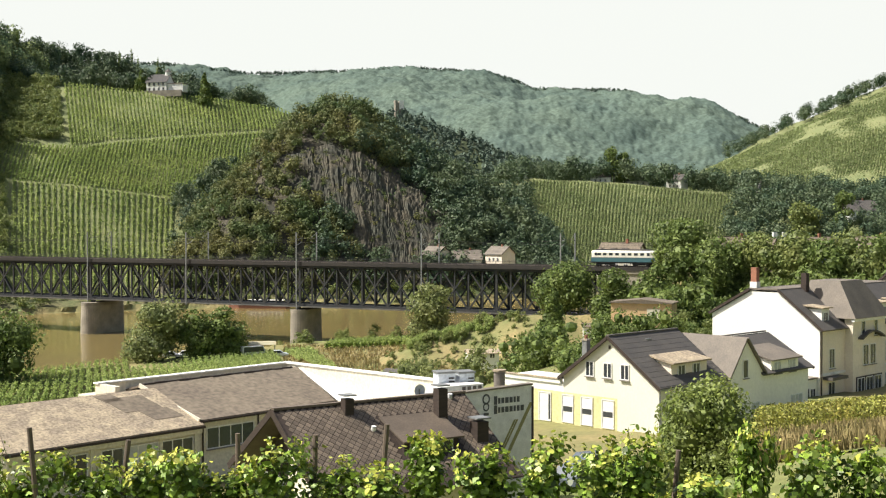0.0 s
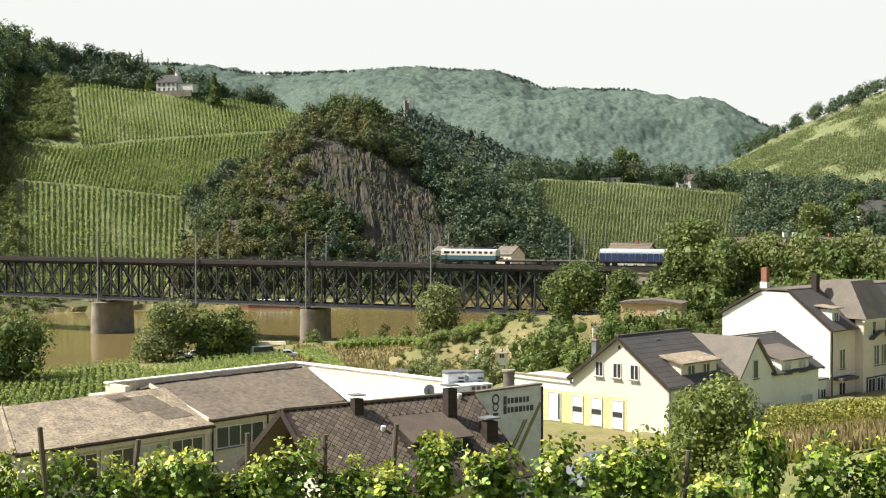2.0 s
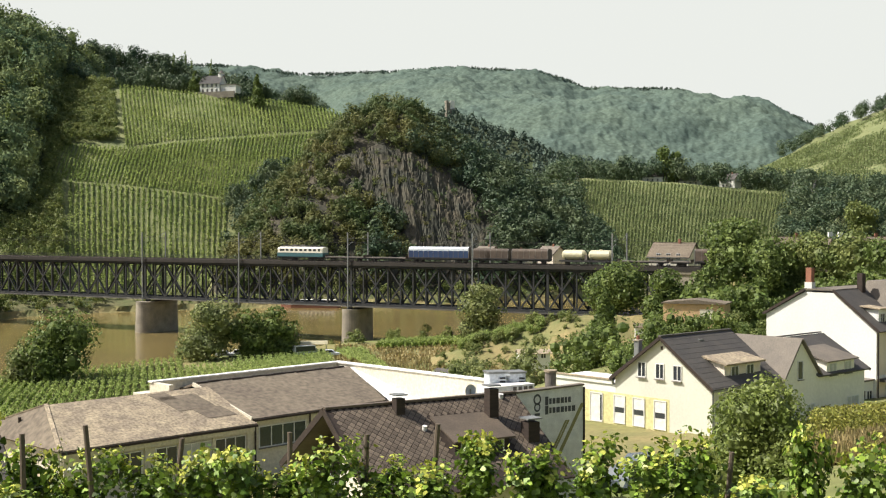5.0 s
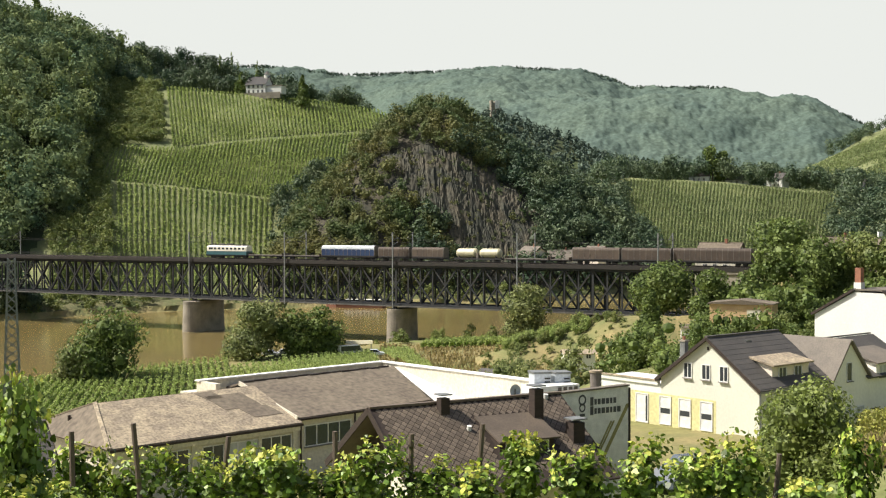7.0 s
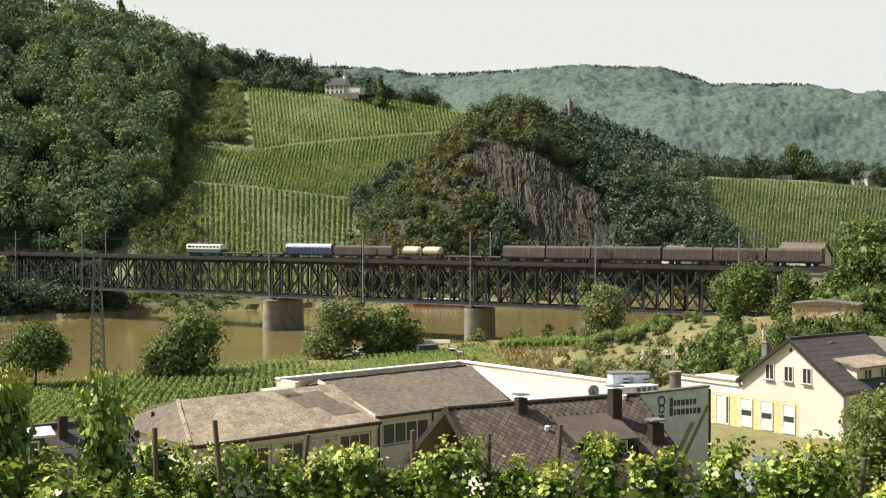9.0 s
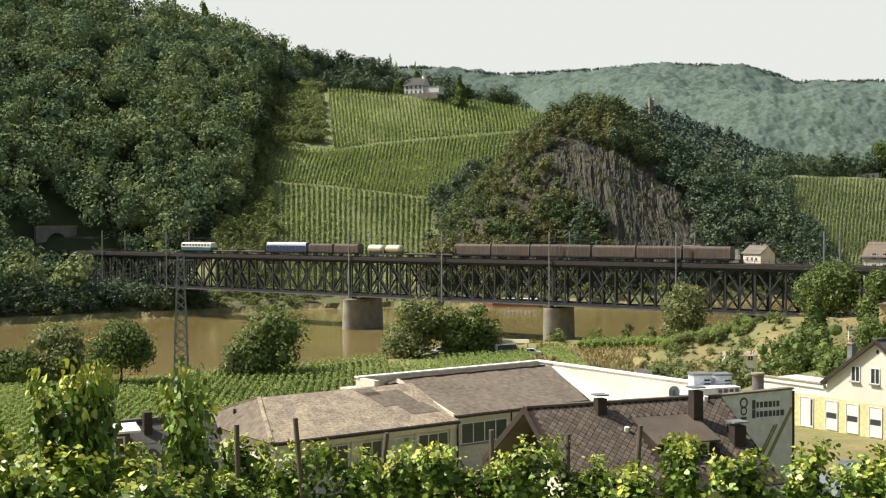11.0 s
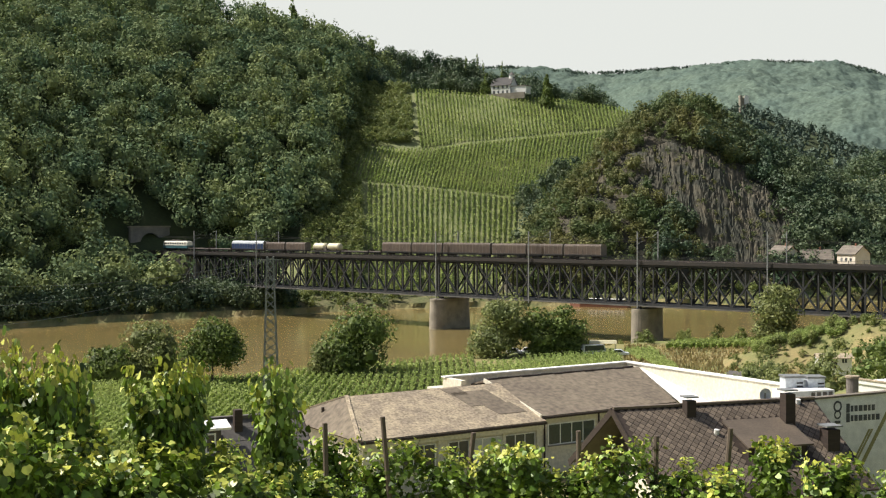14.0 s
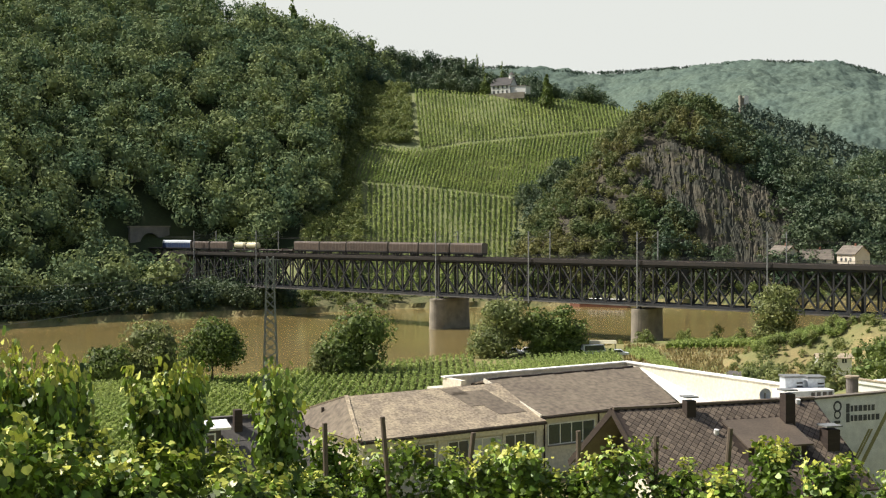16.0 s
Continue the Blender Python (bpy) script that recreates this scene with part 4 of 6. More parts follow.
def build_vineyards():
    split = lambda a: np.interp(a, [-18, -17, -10, -8], [630, 633, 675, 690])
    low = [polar_line(a, far_bank(a) + 26, a + 0.05, 587) for a in np.arange(-19.5, -12.6, 0.245)]
    vine_rows("vineyard", "steep lower vineyard with rows running straight up the slope", low, 1.1, 1.7, 1.0, 6, 0.85)
    mid = [polar_line(a, 589, a + 0.5, split(a) - 0.3) for a in np.arange(-20.2, -8.8, 0.175)]
    vine_rows("vineyard", "middle vineyard plot with slanting rows", mid, 1.1, 1.6, 0.95, 6, 0.8)
    top = [polar_line(a, split(a) + 0.3, a - 0.25, 729) for a in np.arange(-17.0, -6.8, 0.17)]
    vine_rows("vineyard", "upper vineyard below the villa with fine close rows", top, 1.1, 1.7, 0.9, 6, 0.8)
    far = [polar_line(a, far_bank(a) + 34, a + 0.4, 792) for a in np.arange(3.7, 13.2, 0.16)]
    vine_rows("vineyard", "vineyard on the low hill behind the village", far, 1.3, 1.6, 0.9, 6, 0.75, "leaf_hill")
    hill = [polar_line(a, 880, a + 1.2, 1400, 20) for a in np.arange(10.5, 24.5, 0.125)]
    vine_rows("vineyard", "bright vineyard on the steep right-hand hill", hill, 4.0, 2.0, 2.0, 5, 1.6, "leaf_hill")
    field = []
    for k in range(-130, 130):
        pts = []
        for u in np.arange(90, 300, 3.0):
            x, y = -72 + k * 1.45 * math.cos(radians(-16)) + u * math.sin(radians(-16)), k * 1.45 * math.sin(radians(16)) + u * math.cos(radians(-16)) + 15
            a, q = math.degrees(math.atan2(x, y)), math.hypot(x, y)
            if -40 < a < -6.5 - 1.5 * math.sin(k * 0.71) and plateau_end(a) + 55 < q < near_bank(a) - (9 if a < -14.5 else 32):
                pts.append((x, y))
        if len(pts) > 4:
            field.append(pts)
    vine_rows("vineyard", "level vineyard on the river flat", field, 0.8, 1.6, 0.6, 7, 0.45)
    strip = [[(-29 + 1.75 * i + 2.2 * k, 298 + 0.2 * i + 15 * k) for k in (0, 0.5, 1)] for i in range(17)]
    vine_rows("vineyard", "small vineyard plot beside the river", strip, 0.6, 1.9, 0.8, 8, 0.55)
    right = []
    for r in np.arange(57, 76, 1.9):
        right.append(polar_line(13.2, r, 28, r + 1, 20))
    vine_rows("vineyard", "sunlit vineyard terrace above the village street", right, 0.3, 1.5, 0.75, 70, 0.15, "leaf_gold", False)


build_woods()
build_far_canopy()
build_rock_face()
build_shore()
build_vineyards()


# ---- single trees ----
def tree(label, x, y, h, w, mat, n=900, size=0.8, blobs=12, low=0.2, conifer=False, sink=0.2, seed=1, z=None, name="tree"):
    rng = np.random.default_rng(seed)
    z = ground_at(x, y) if z is None else z
    t = thing(name, label, "tree", pose(x, y, z - sink))
    w = w * 1.22
    c, r = crown_blobs(h, w, rng, blobs, conifer, low)
    n = int(n * 2.3)
    me = quads("crown", np.concatenate([leaf_quads(c, r, n, size, rng), core_quads(c, r, 0.50, 7, 5)]), mat)
    part("crown", me, None, t)
    b = Build()
    b.tube((0, 0, 0), (0.1, 0, h * 0.35), h * 0.022, h * 0.016).tube((0.1, 0, h * 0.35), (0, 0.1, h * 0.75), h * 0.016, h * 0.006)
    part("trunk", b, "bark", t)
    lb = [(Vector((0.05, 0, h * 0.32)), Vector(tuple(p))) for p in c[: min(6, len(c))]]
    for p, q in lb:
        part("limb", Build().tube(p, p.lerp(q, 0.85), h * 0.009, h * 0.003, 6), "bark", t)
    return t


# ---- houses ----
def window_at(parent, m, w, h, style="glass", bars=1, sill=True):
    """A window in a wall: m carries it to the wall face, its own x along the wall, z up, -y outwards."""
    win = part("window", Build().box(-w / 2, -0.03, 0, w / 2, 0.06, h), style, parent, m=m)
    f = 0.07
    fr = Build().box(-w / 2 - f, -0.07, -f, -w / 2, 0.05, h + f).box(w / 2, -0.07, -f, w / 2 + f, 0.05, h + f)
    fr.box(-w / 2, -0.07, h, w / 2, 0.05, h + f).box(-w / 2, -0.07, -f, w / 2, 0.05, 0)
    for i in range(bars):
        x = -w / 2 + w * (i + 1) / (bars + 1)
        fr.box(x - 0.035, -0.06, 0, x + 0.035, -0.031, h)
    part("window_frame", fr, "frame", win)
    if sill:
        part("window_sill", Build().box(-w / 2 - 0.12, -0.2, -0.14, w / 2 + 0.12, -0.071, -0.072), "road", win)
    return win


def roof_slab(poly, thick=0.16):
    n = (Vector(poly[1]) - Vector(poly[0])).cross(Vector(poly[2]) - Vector(poly[0])).normalized()
    if n.z < 0:
        n = -n
    return Build().solid(poly, n * thick)


def gable_body(L, W, eave, ridge):
    return Build().solid([(0, 0, -1.5), (0, W, -1.5), (0, W, eave), (0, W / 2, ridge), (0, 0, eave)], (L, 0, 0))


def gable_roof(parent, L, W, eave, ridge, mat, over=0.4, label=""):
    k = (ridge - eave) / (W / 2)
    for side in (0, 1):
        y0 = -over if side == 0 else W + over
        poly = [(-over, y0, eave - k * over + 0.03), (L + over, y0, eave - k * over + 0.03), (L + over, W / 2, ridge + 0.03), (-over, W / 2, ridge + 0.03)]
        roof = part("roof", roof_slab(poly), mat, parent, label)
        # courses of slates, one proud strip each
        n = max(4, int(W / 2 / 0.45))
        strip = Build()
        for i in range(n):
            a, b = i / n, (i + 1) / n
            pa = [Vector(poly[0]).lerp(Vector(poly[3]), q) for q in (a, b)]
            pb = [Vector(poly[1]).lerp(Vector(poly[2]), q) for q in (a, b)]
            strip.solid([pa[0] + Vector((0, 0, 0.2)), pb[0] + Vector((0, 0, 0.2)), pb[1] + Vector((0, 0, 0.185)), pa[1] + Vector((0, 0, 0.185))], (0, 0, 0.03))
        part("slating", strip, mat, roof)["kind"] = "stuff"
        part("gutter", Build().beam((-over, y0, eave - k * over), (L + over, y0, eave - k * over), 0.14), "steel", parent)
    part("ridge_cap", Build().beam((-over, W / 2, ridge + 0.24), (L + over, W / 2, ridge + 0.24), 0.3, 0.14), mat, parent)
    for x in (-over - 0.02, L + over + 0.02):
        for y in (-over, W + over):
            part("bargeboard", Build().beam((x, y, eave - k * over + 0.02), (x, W / 2, ridge + 0.1), 0.06, 0.26), "dark_wood", parent)


def chimney(parent, x, y, z0, z1, w=0.6, mat="brick"):
    c = part("chimney", Build().box(x - w / 2, y - w / 2, z0, x + w / 2, y + w / 2, z1), mat, parent)
    part("chimney_cap", Build().box(x - w / 2 - 0.08, y - w / 2 - 0.08, z1, x + w / 2 + 0.08, y + w / 2 + 0.08, z1 + 0.12), "stone", c)
    part("flue", Build().tube((x, y, z1 + 0.12), (x, y, z1 + 0.45), 0.14), "brick", c)


FACE_X = lambda x, y, z: pose(x, y, z, 0, 0, -90)   # on a wall that faces -x
FACE_Y = lambda x, y, z: pose(x, y, z, 0, 0, 0)     # on a wall that faces -y


def white_house():
    h = thing("house", "white gable house with yellow ground-floor band and slate roof", "house", pose(17.5, 98.1, 16.0, 0, 0, 44.6), "village houses")
    L, W = 9.4, 10.0
    part("wall", gable_body(L, W, 4.4, 8.0), "ivory", h)
    gable_roof(h, L, W, 4.4, 8.0, "slate", 0.35, "dark slate roof")
    part("yellow_band", Build().box(-0.012, 4.2, -1, 0.1, W, 3.0), "yellow", h, "pale yellow painted ground-floor band")
    for y in (3.4, 5.2, 7.1):
        window_at(h, FACE_X(0, y, 4.7), 0.75, 1.15, "glass", 1)
    for y in (5.15, 7.4, 9.5):
        w = window_at(h, FACE_X(-0.012, y, 0.45), 1.15, 2.3, "frame", 0, False)
        part("pane", Build().box(-0.5, -0.05, 0.9, 0.5, -0.031, 1.35), "glass", w)
    part("vent_slot", Build().box(-0.04, 4.9, 7.1, 0.02, 5.1, 7.4), "dark_wood", h)
    # broad shed dormer over the street side
    d = part("dormer", Build().solid([(2.6, 0.6, 4.3), (2.6, 3.6, 6.4), (2.6, 0.6, 6.0)], (5.2, 0, 0)), "beige", h, "beige shed dormer")
    part("dormer_roof", roof_slab([(2.3, 0.2, 5.95), (8.0, 0.2, 5.95), (8.0, 4.1, 6.75), (2.3, 4.1, 6.75)], 0.14), "felt_pale", d, "pale sheet dormer roof")
    for x in (4.0, 6.2):
        window_at(h, FACE_Y(x, 0.6, 4.75), 0.95, 1.0, "glass", 1)
    part("skylight", Build().box(4.0, 4.15, 7.55, 4.7, 4.5, 7.75), "steel", h)
    part("rainwater_pipe", Build().tube((0.0, -0.12, 0), (0.0, -0.12, 4.2), 0.06), "steel", h)
    chimney(h, 0.6, 8.0, 5.5, 7.6, 0.5, "steel")
    # flat-roofed wing in the gable's plane
    w = thing("workshop_wing", "low white flat-roofed wing with pale yellow front and shuttered doors", "building", pose(17.5, 98.1, 16.0, 0, 0, 44.6))
    part("wall", Build().box(0.02, W + 0.02, -1.5, 5, W + 7.6, 3.7), "white", w)
    part("parapet", Build().box(-0.1, W + 0.3, 3.7, 0.25, W + 7.6, 4.05), "white", w)
    part("parapet_cap", Build().box(-0.16, W + 0.3, 4.05, 0.3, W + 7.6, 4.15), "felt_pale", w)
    part("yellow_band", Build().box(0.0, W + 0.02, -1, 0.1, W + 7.6, 3.0), "yellow", w, "pale yellow painted band")
    part("flat_roof", Build().box(0.3, W + 0.1, 3.7, 5, W + 7.6, 3.78), "white_roof", w)
    for y in (W + 2.1, W + 4.6):
        g = window_at(w, FACE_X(0.0, y, 0.35), 1.3, 2.4, "frame", 0, False)
        part("pane", Build().box(0.42, -0.05, 0.1, 0.62, -0.031, 2.3), "glass", g)


def street_house():
    h = thing("house", "pale grey terraced house with a steep street gable and slate roof", "house", pose(17.5, 98.1, 16.0, 0, 0, 44.6) @ pose(9.75, -0.4, 0), "village houses")
    # cross gable towards the street
    b = Build().solid([(0, 0, -1.5), (5.6, 0, -1.5), (5.6, 0, 4.3), (2.6, 0, 7.5), (0, 0, 4.3)], (0, 9.5, 0))
    part("wall", b, "grey_wall", h)
    for poly in ([(-0.25, -0.3, 4.05), (-0.25, 9.6, 4.05), (2.6, 9.6, 7.52), (2.6, -0.3, 7.52)], [(5.85, -0.3, 4.05), (5.85, 9.6, 4.05), (2.6, 9.6, 7.52), (2.6, -0.3, 7.52)]):
        part("roof", roof_slab(poly), "slate_grey", h, "grey slate roof")
    part("wing_wall", Build().solid([(5.62, 0.15, -1.5), (5.62, 9.2, -1.5), (5.62, 9.2, 4.2), (5.62, 4.7, 6.9), (5.62, 0.15, 4.2)], (8.3, 0, 0)), "grey_wall", h)
    for poly in ([(5.3, -0.25, 4.02), (14.2, -0.25, 4.02), (14.2, 4.7, 6.95), (4.4, 4.7, 6.95)], [(5.3, 9.6, 4.0), (14.2, 9.6, 4.0), (14.2, 4.7, 6.95), (4.4, 4.7, 6.95)]):
        part("roof", roof_slab(poly), "slate", h, "dark slate wing roof")
    d = part("dormer", Build().solid([(7.0, 0.0, 3.9), (7.0, 2.4, 5.5), (7.0, 0.0, 5.25)], (4.8, 0, 0)), "grey_wall", h)
    part("dormer_roof", roof_slab([(6.7, -0.3, 5.2), (12.1, -0.3, 5.2), (12.1, 3.4, 6.2), (6.7, 3.4, 6.2)], 0.12), "slate_grey", d)
    part("bargeboard", Build().beam((14.25, -0.3, 4.0), (14.25, 4.7, 7.0), 0.08, 0.25), "dark_wood", h)
    window_at(h, FACE_Y(2.6, 0, 4.1), 0.7, 1.5, "glass", 0)
    window_at(h, FACE_Y(4.3, 0, 0.4), 1.2, 1.3, "curtain", 1)
    window_at(h, FACE_Y(1.2, 0, 0.4), 1.2, 1.3, "curtain", 1)
    for x in (8.0, 10.6):
        window_at(h, FACE_Y(x, 0.0, 4.05), 1.1, 0.95, "curtain", 1)
    window_at(h, FACE_Y(11.8, 0.15, 0.2), 1.9, 1.5, "curtain", 2)
    part("door", Build().box(6.6, 0.08, -0.9, 7.6, 0.16, 1.3), "dark_wood", h)
    part("snow_guard", Build().beam((3.6, 4.75, 7.2), (14.0, 4.75, 7.2), 0.2, 0.12), "slate", h)


def big_house():
    h = thing("house", "tall white-gabled town house with beige bay and slate roofs", "house", pose(38.0, 122.1, 16.0, 0, 0, 44.6), "village houses")
    W = 12.6
    side = [(0, 0, -2), (0, W, -2), (0, W, 8.0), (0, 8.0, 10.5), (0, 4.6, 10.5), (0, 0, 6.9)]
    part("wall", Build().solid(side, (26, 0, 0)), "beige", h)
    part("gable_wall", Build().solid([(-0.03, y, z) for _, y, z in side], (0.025, 0, 0)), "white", h, "white rendered gable wall")
    part("roof", roof_slab([(-0.2, -0.4, 6.75), (26, -0.4, 6.75), (26, 4.7, 10.75), (-0.2, 4.7, 10.75)]), "slate", h)
    part("roof", roof_slab([(-0.2, W + 0.3, 7.95), (26, W + 0.3, 7.95), (26, 7.9, 10.75), (-0.2, 7.9, 10.75)]), "slate", h)
    part("roof", roof_slab([(-0.1, 4.5, 10.7), (26, 4.5, 10.7), (26, 8.1, 10.7), (-0.1, 8.1, 10.7)]), "slate_grey", h)
    for p, q in (((-0.25, -0.4, 6.8), (-0.25, 4.7, 10.8)), ((-0.25, 8.0, 10.75), (-0.25, W + 0.3, 8.0))):
        part("bargeboard", Build().beam(p, q, 0.1, 0.25), "dark_wood", h)
    part("chimney", Build().box(0.35, 7.5, 9.5, 0.95, 8.15, 13.0), "brick", h, "tall red brick chimney")
    part("chimney_base", Build().box(0.28, 7.42, 9.4, 1.02, 8.23, 11.5), "white", h)
    part("chimney", Build().box(4.4, 4.0, 9.5, 5.1, 4.6, 12.4), "dark_wood", h, "dark slate-hung chimney")
    part("rainwater_pipe", Build().tube((0.15, -0.12, -1), (0.15, -0.12, 6.7), 0.07), "dark_wood", h)
    # central bay with its own pavilion roof
    bay = part("bay", Build().box(5.2, -0.9, -2, 12.4, 0.02, 7.8), "beige", h, "beige projecting bay")
    lo = [(4.8, -1.4, 7.8), (12.8, -1.4, 7.8), (12.8, 5.0, 7.8), (4.8, 5.0, 7.8)]
    hi = [(6.4, 1.2, 11.6), (11.2, 1.2, 11.6), (11.2, 4.6, 11.6), (6.4, 4.6, 11.6)]
    r = Build()
    for i in range(4):
        r.face(lo[i], lo[(i + 1) % 4], hi[(i + 1) % 4], hi[i])
    r.face(*hi).face(*lo[::-1])
    part("bay_roof", r, "slate_grey", bay, "steep grey pavilion roof")
    part("cornice", Build().box(4.9, -1.2, 7.5, 12.7, -0.9, 7.85), "frame", bay)
    a = Build()
    for i in range(8):
        x0, x1 = 6.3 + 5 * i / 8, 6.3 + 5 * (i + 1) / 8
        z0, z1 = 5.6 + 0.7 * math.sin(math.pi * i / 8), 5.6 + 0.7 * math.sin(math.pi * (i + 1) / 8)
        a.solid([(x0, -1.5, z0), (x1, -1.5, z1), (x1, -1.5, z1 + 0.18), (x0, -1.5, z0 + 0.18)], (0, 0.62, 0))
    part("arched_canopy", a, "slate", bay, "dark arched canopy")
    for x in (7.4, 10.2):
        window_at(h, FACE_Y(x, -0.9, 5.9), 0.7, 1.5, "glass", 0)
    for x in (8.0, 9.6):
        window_at(h, FACE_Y(x, -0.9, 2.9), 1.1, 2.0, "glass", 1)
    part("shop_front", Build().box(5.9, -0.95, -0.9, 11.7, -0.86, 1.7), "dark_wood", bay)
    for x in (6.9, 8.8, 10.7):
        window_at(h, FACE_Y(x, -0.955, -0.7), 1.4, 2.2, "glass", 1, False)
    for x in (2.4, 15.0, 18.2, 21.4):
        window_at(h, FACE_Y(x, 0, 2.9), 1.0, 1.9, "glass", 1)
        window_at(h, FACE_Y(x, 0, -0.7), 1.2, 2.1, "glass", 1)
    part("porch_roof", Build().box(0.6, -1.1, 1.8, 3.9, -0.01, 2.1), "slate", h)
    part("string_course", Build().box(0.05, -0.1, 2.2, 26, -0.005, 2.45), "frame", h)
    for x in (2.2, 15.5, 19.5):
        d = part("dormer", Build().box(x - 0.75, 0.6, 6.9, x + 0.75, 3.4, 8.9), "frame", h)
        part("dormer_roof", roof_slab([(x - 1.05, 0.3, 8.95), (x + 1.05, 0.3, 8.95), (x + 1.05, 3.6, 9.25), (x - 1.05, 3.6, 9.25)], 0.12), "felt_pale", d)
        window_at(h, FACE_Y(x, 0.6, 7.3), 0.8, 1.2, "glass", 1, False)
    # lean-to linking the two houses
    l = thing("link_building", "single-storey white link building between the houses", "building", pose(38.0, 122.1, 16.0, 0, 0, 44.6) @ pose(-3.2, 0.3, 0))
    part("wall", Build().box(0, 0, -2, 3.1, 8, 2.0), "white", l)
    part("roof", Build().box(-0.1, -0.2, 2.0, 3.1, 8, 2.15), "slate_grey", l)
    part("door", Build().box(0.6, -0.05, -1.5, 1.5, -0.005, 1.1), "dark_wood", l)
    window_at(l, FACE_Y(2.3, 0, -0.6), 0.9, 1.6, "glass", 1)
    h2 = thing("house", "neighbouring beige house with dark slate roof and white dormer", "house", pose(38.0, 122.1, 16.0, 0, 0, 44.6) @ pose(26.6, -0.5, 0), "village houses")
    part("wall", gable_body(12, 12, 6.8, 11.5), "beige", h2)
    gable_roof(h2, 12, 12, 6.8, 11.5, "slate")
    for x in (2.5, 5.5, 8.5):
        window_at(h2, FACE_Y(x, 0, 3.2), 1.0, 1.8, "glass", 1)


FACTORY = pose(-25.7, 71.3, 16.0, 0, 0, 48.0)


def factory():
    f = thing("factory_hall", "long cream factory hall with a weathered pale hipped felt roof", "factory", FACTORY)
    W, E, R = 10.5, 4.0, 5.95
    part("wall", Build().box(0, 0, -2, 13.8, W, E), "cream", f)
    o = 0.5
    lo, hi = [(-o, -o, E), (13.9, -o, E), (13.9, W + o, E), (-o, W + o, E)], [(1.6, W / 2, R), (13.9, W / 2, R)]
    for poly in ([lo[0], lo[1], hi[1], hi[0]], [lo[2], lo[3], hi[0], hi[1]]):
        part("roof", roof_slab(poly, 0.14), "felt_pale", f)
    part("roof", roof_slab([lo[3], lo[0], hi[0]], 0.14), "felt_dark", f, "darker brown-grey felt hip end")
    for y in (-o, W + o):
        part("hip_ridge", Build().beam((-o, y, E + 0.17), (1.6, W / 2, R + 0.18), 0.24, 0.08), "felt_pale", f, "pale hip capping")
    part("gutter", Build().beam((-o, -o - 0.08, E - 0.02), (13.9, -o - 0.08, E - 0.02), 0.16), "dark_wood", f)
    part("eave_board", Build().box(-0.4, -0.42, E - 0.42, 13.8, -0.3, E - 0.05), "cream", f)
    k = (R - E) / (W / 2 + o)
    for x0, x1, y0, y1 in ((9.6, 12.6, 2.3, 4.4), (11.0, 13.3, 0.9, 2.35), (9.2, 10.6, 3.9, 5.0)):
        part("felt_patch", Build().solid([(x0, y0, E + 0.155 + k * (y0 + o)), (x1, y0, E + 0.155 + k * (y0 + o)), (x1 - 0.4, y1, E + 0.155 + k * (y1 + o)), (x0 - 0.4, y1, E + 0.155 + k * (y1 + o))], (0, 0, 0.02)), "felt_dark", f, "dark felt patch")
    for x0, x1, style, bars in ((2.85, 5.25, "glass", 2), (6.35, 7.85, "glass", 1), (8.2, 10.55, "curtain", 2), (10.85, 13.25, "glass", 2)):
        window_at(f, FACE_Y((x0 + x1) / 2, 0, 1.85), x1 - x0, 1.45, style, bars)
    for x in (2.6, 5.6, 8.0, 10.7, 13.5):
        part("pilaster", Build().box(x - 0.12, -0.14, -2, x + 0.12, -0.005, E - 0.4), "cream", f)
    part("roof_vent", Build().tube((-0.6 + 1.0, 6.4, E + 0.3), (0.4, 6.4, E + 1.3), 0.1), "dark_wood", f)
    part("roof_vent_box", Build().box(0.7, 5.2, E + 0.4, 1.2, 5.7, E + 0.9), "frame", f)
    part("porch", Build().box(-3.2, 1.5, -2, -0.02, 8.0, 2.2), "dark_wood", f, "dark timber porch")
    part("porch_roof", Build().box(-3.5, 1.1, 2.2, 0.0, 8.2, 2.4), "felt_pale", f)
    window_at(f, FACE_Y(-1.4, 1.5, 0.3), 1.4, 1.5, "curtain", 1)

    g = thing("factory_hall", "cream factory hall with a brown-grey felt roof", "factory", FACTORY @ pose(14.0, 0.3, 0))
    E2, R2, W2 = 4.25, 6.0, 6.6
    part("wall", Build().box(0, 0, -2, 12.4, W2 * 2, E2), "cream", g)
    part("roof", roof_slab([(-0.15, -0.4, E2), (12.2, -0.4, E2), (14.6, W2, R2), (-0.15, W2, R2)], 0.14), "felt_dark", g)
    part("roof", roof_slab([(-0.15, W2 * 2, E2), (14.6, W2 * 2, E2), (14.6, W2, R2), (-0.15, W2, R2)], 0.14), "felt_dark", g)
    part("verge_board", Build().beam((-0.22, -0.4, E2 + 0.1), (-0.22, W2, R2 + 0.1), 0.1, 0.3), "cream", g, "cream verge board")
    part("gutter", Build().beam((-0.2, -0.5, E2), (12.2, -0.5, E2), 0.14), "dark_wood", g)
    b = Build()
    for i in range(14):
        b.box(0.1 + i, W2 - 0.14 + 0.05 * (i % 3), R2 + 0.13, 1.02 + i, W2 + 0.12, R2 + 0.21 + 0.02 * (i % 2))
    part("ridge_cap", b, "dark_wood", g, "uneven dark ridge capping")["kind"] = "stuff"
    window_at(g, FACE_Y(2.7, 0, 2.3), 4.0, 1.35, "glass", 3)
    window_at(g, FACE_Y(7.6, 0, 2.3), 4.0, 1.35, "glass", 3)
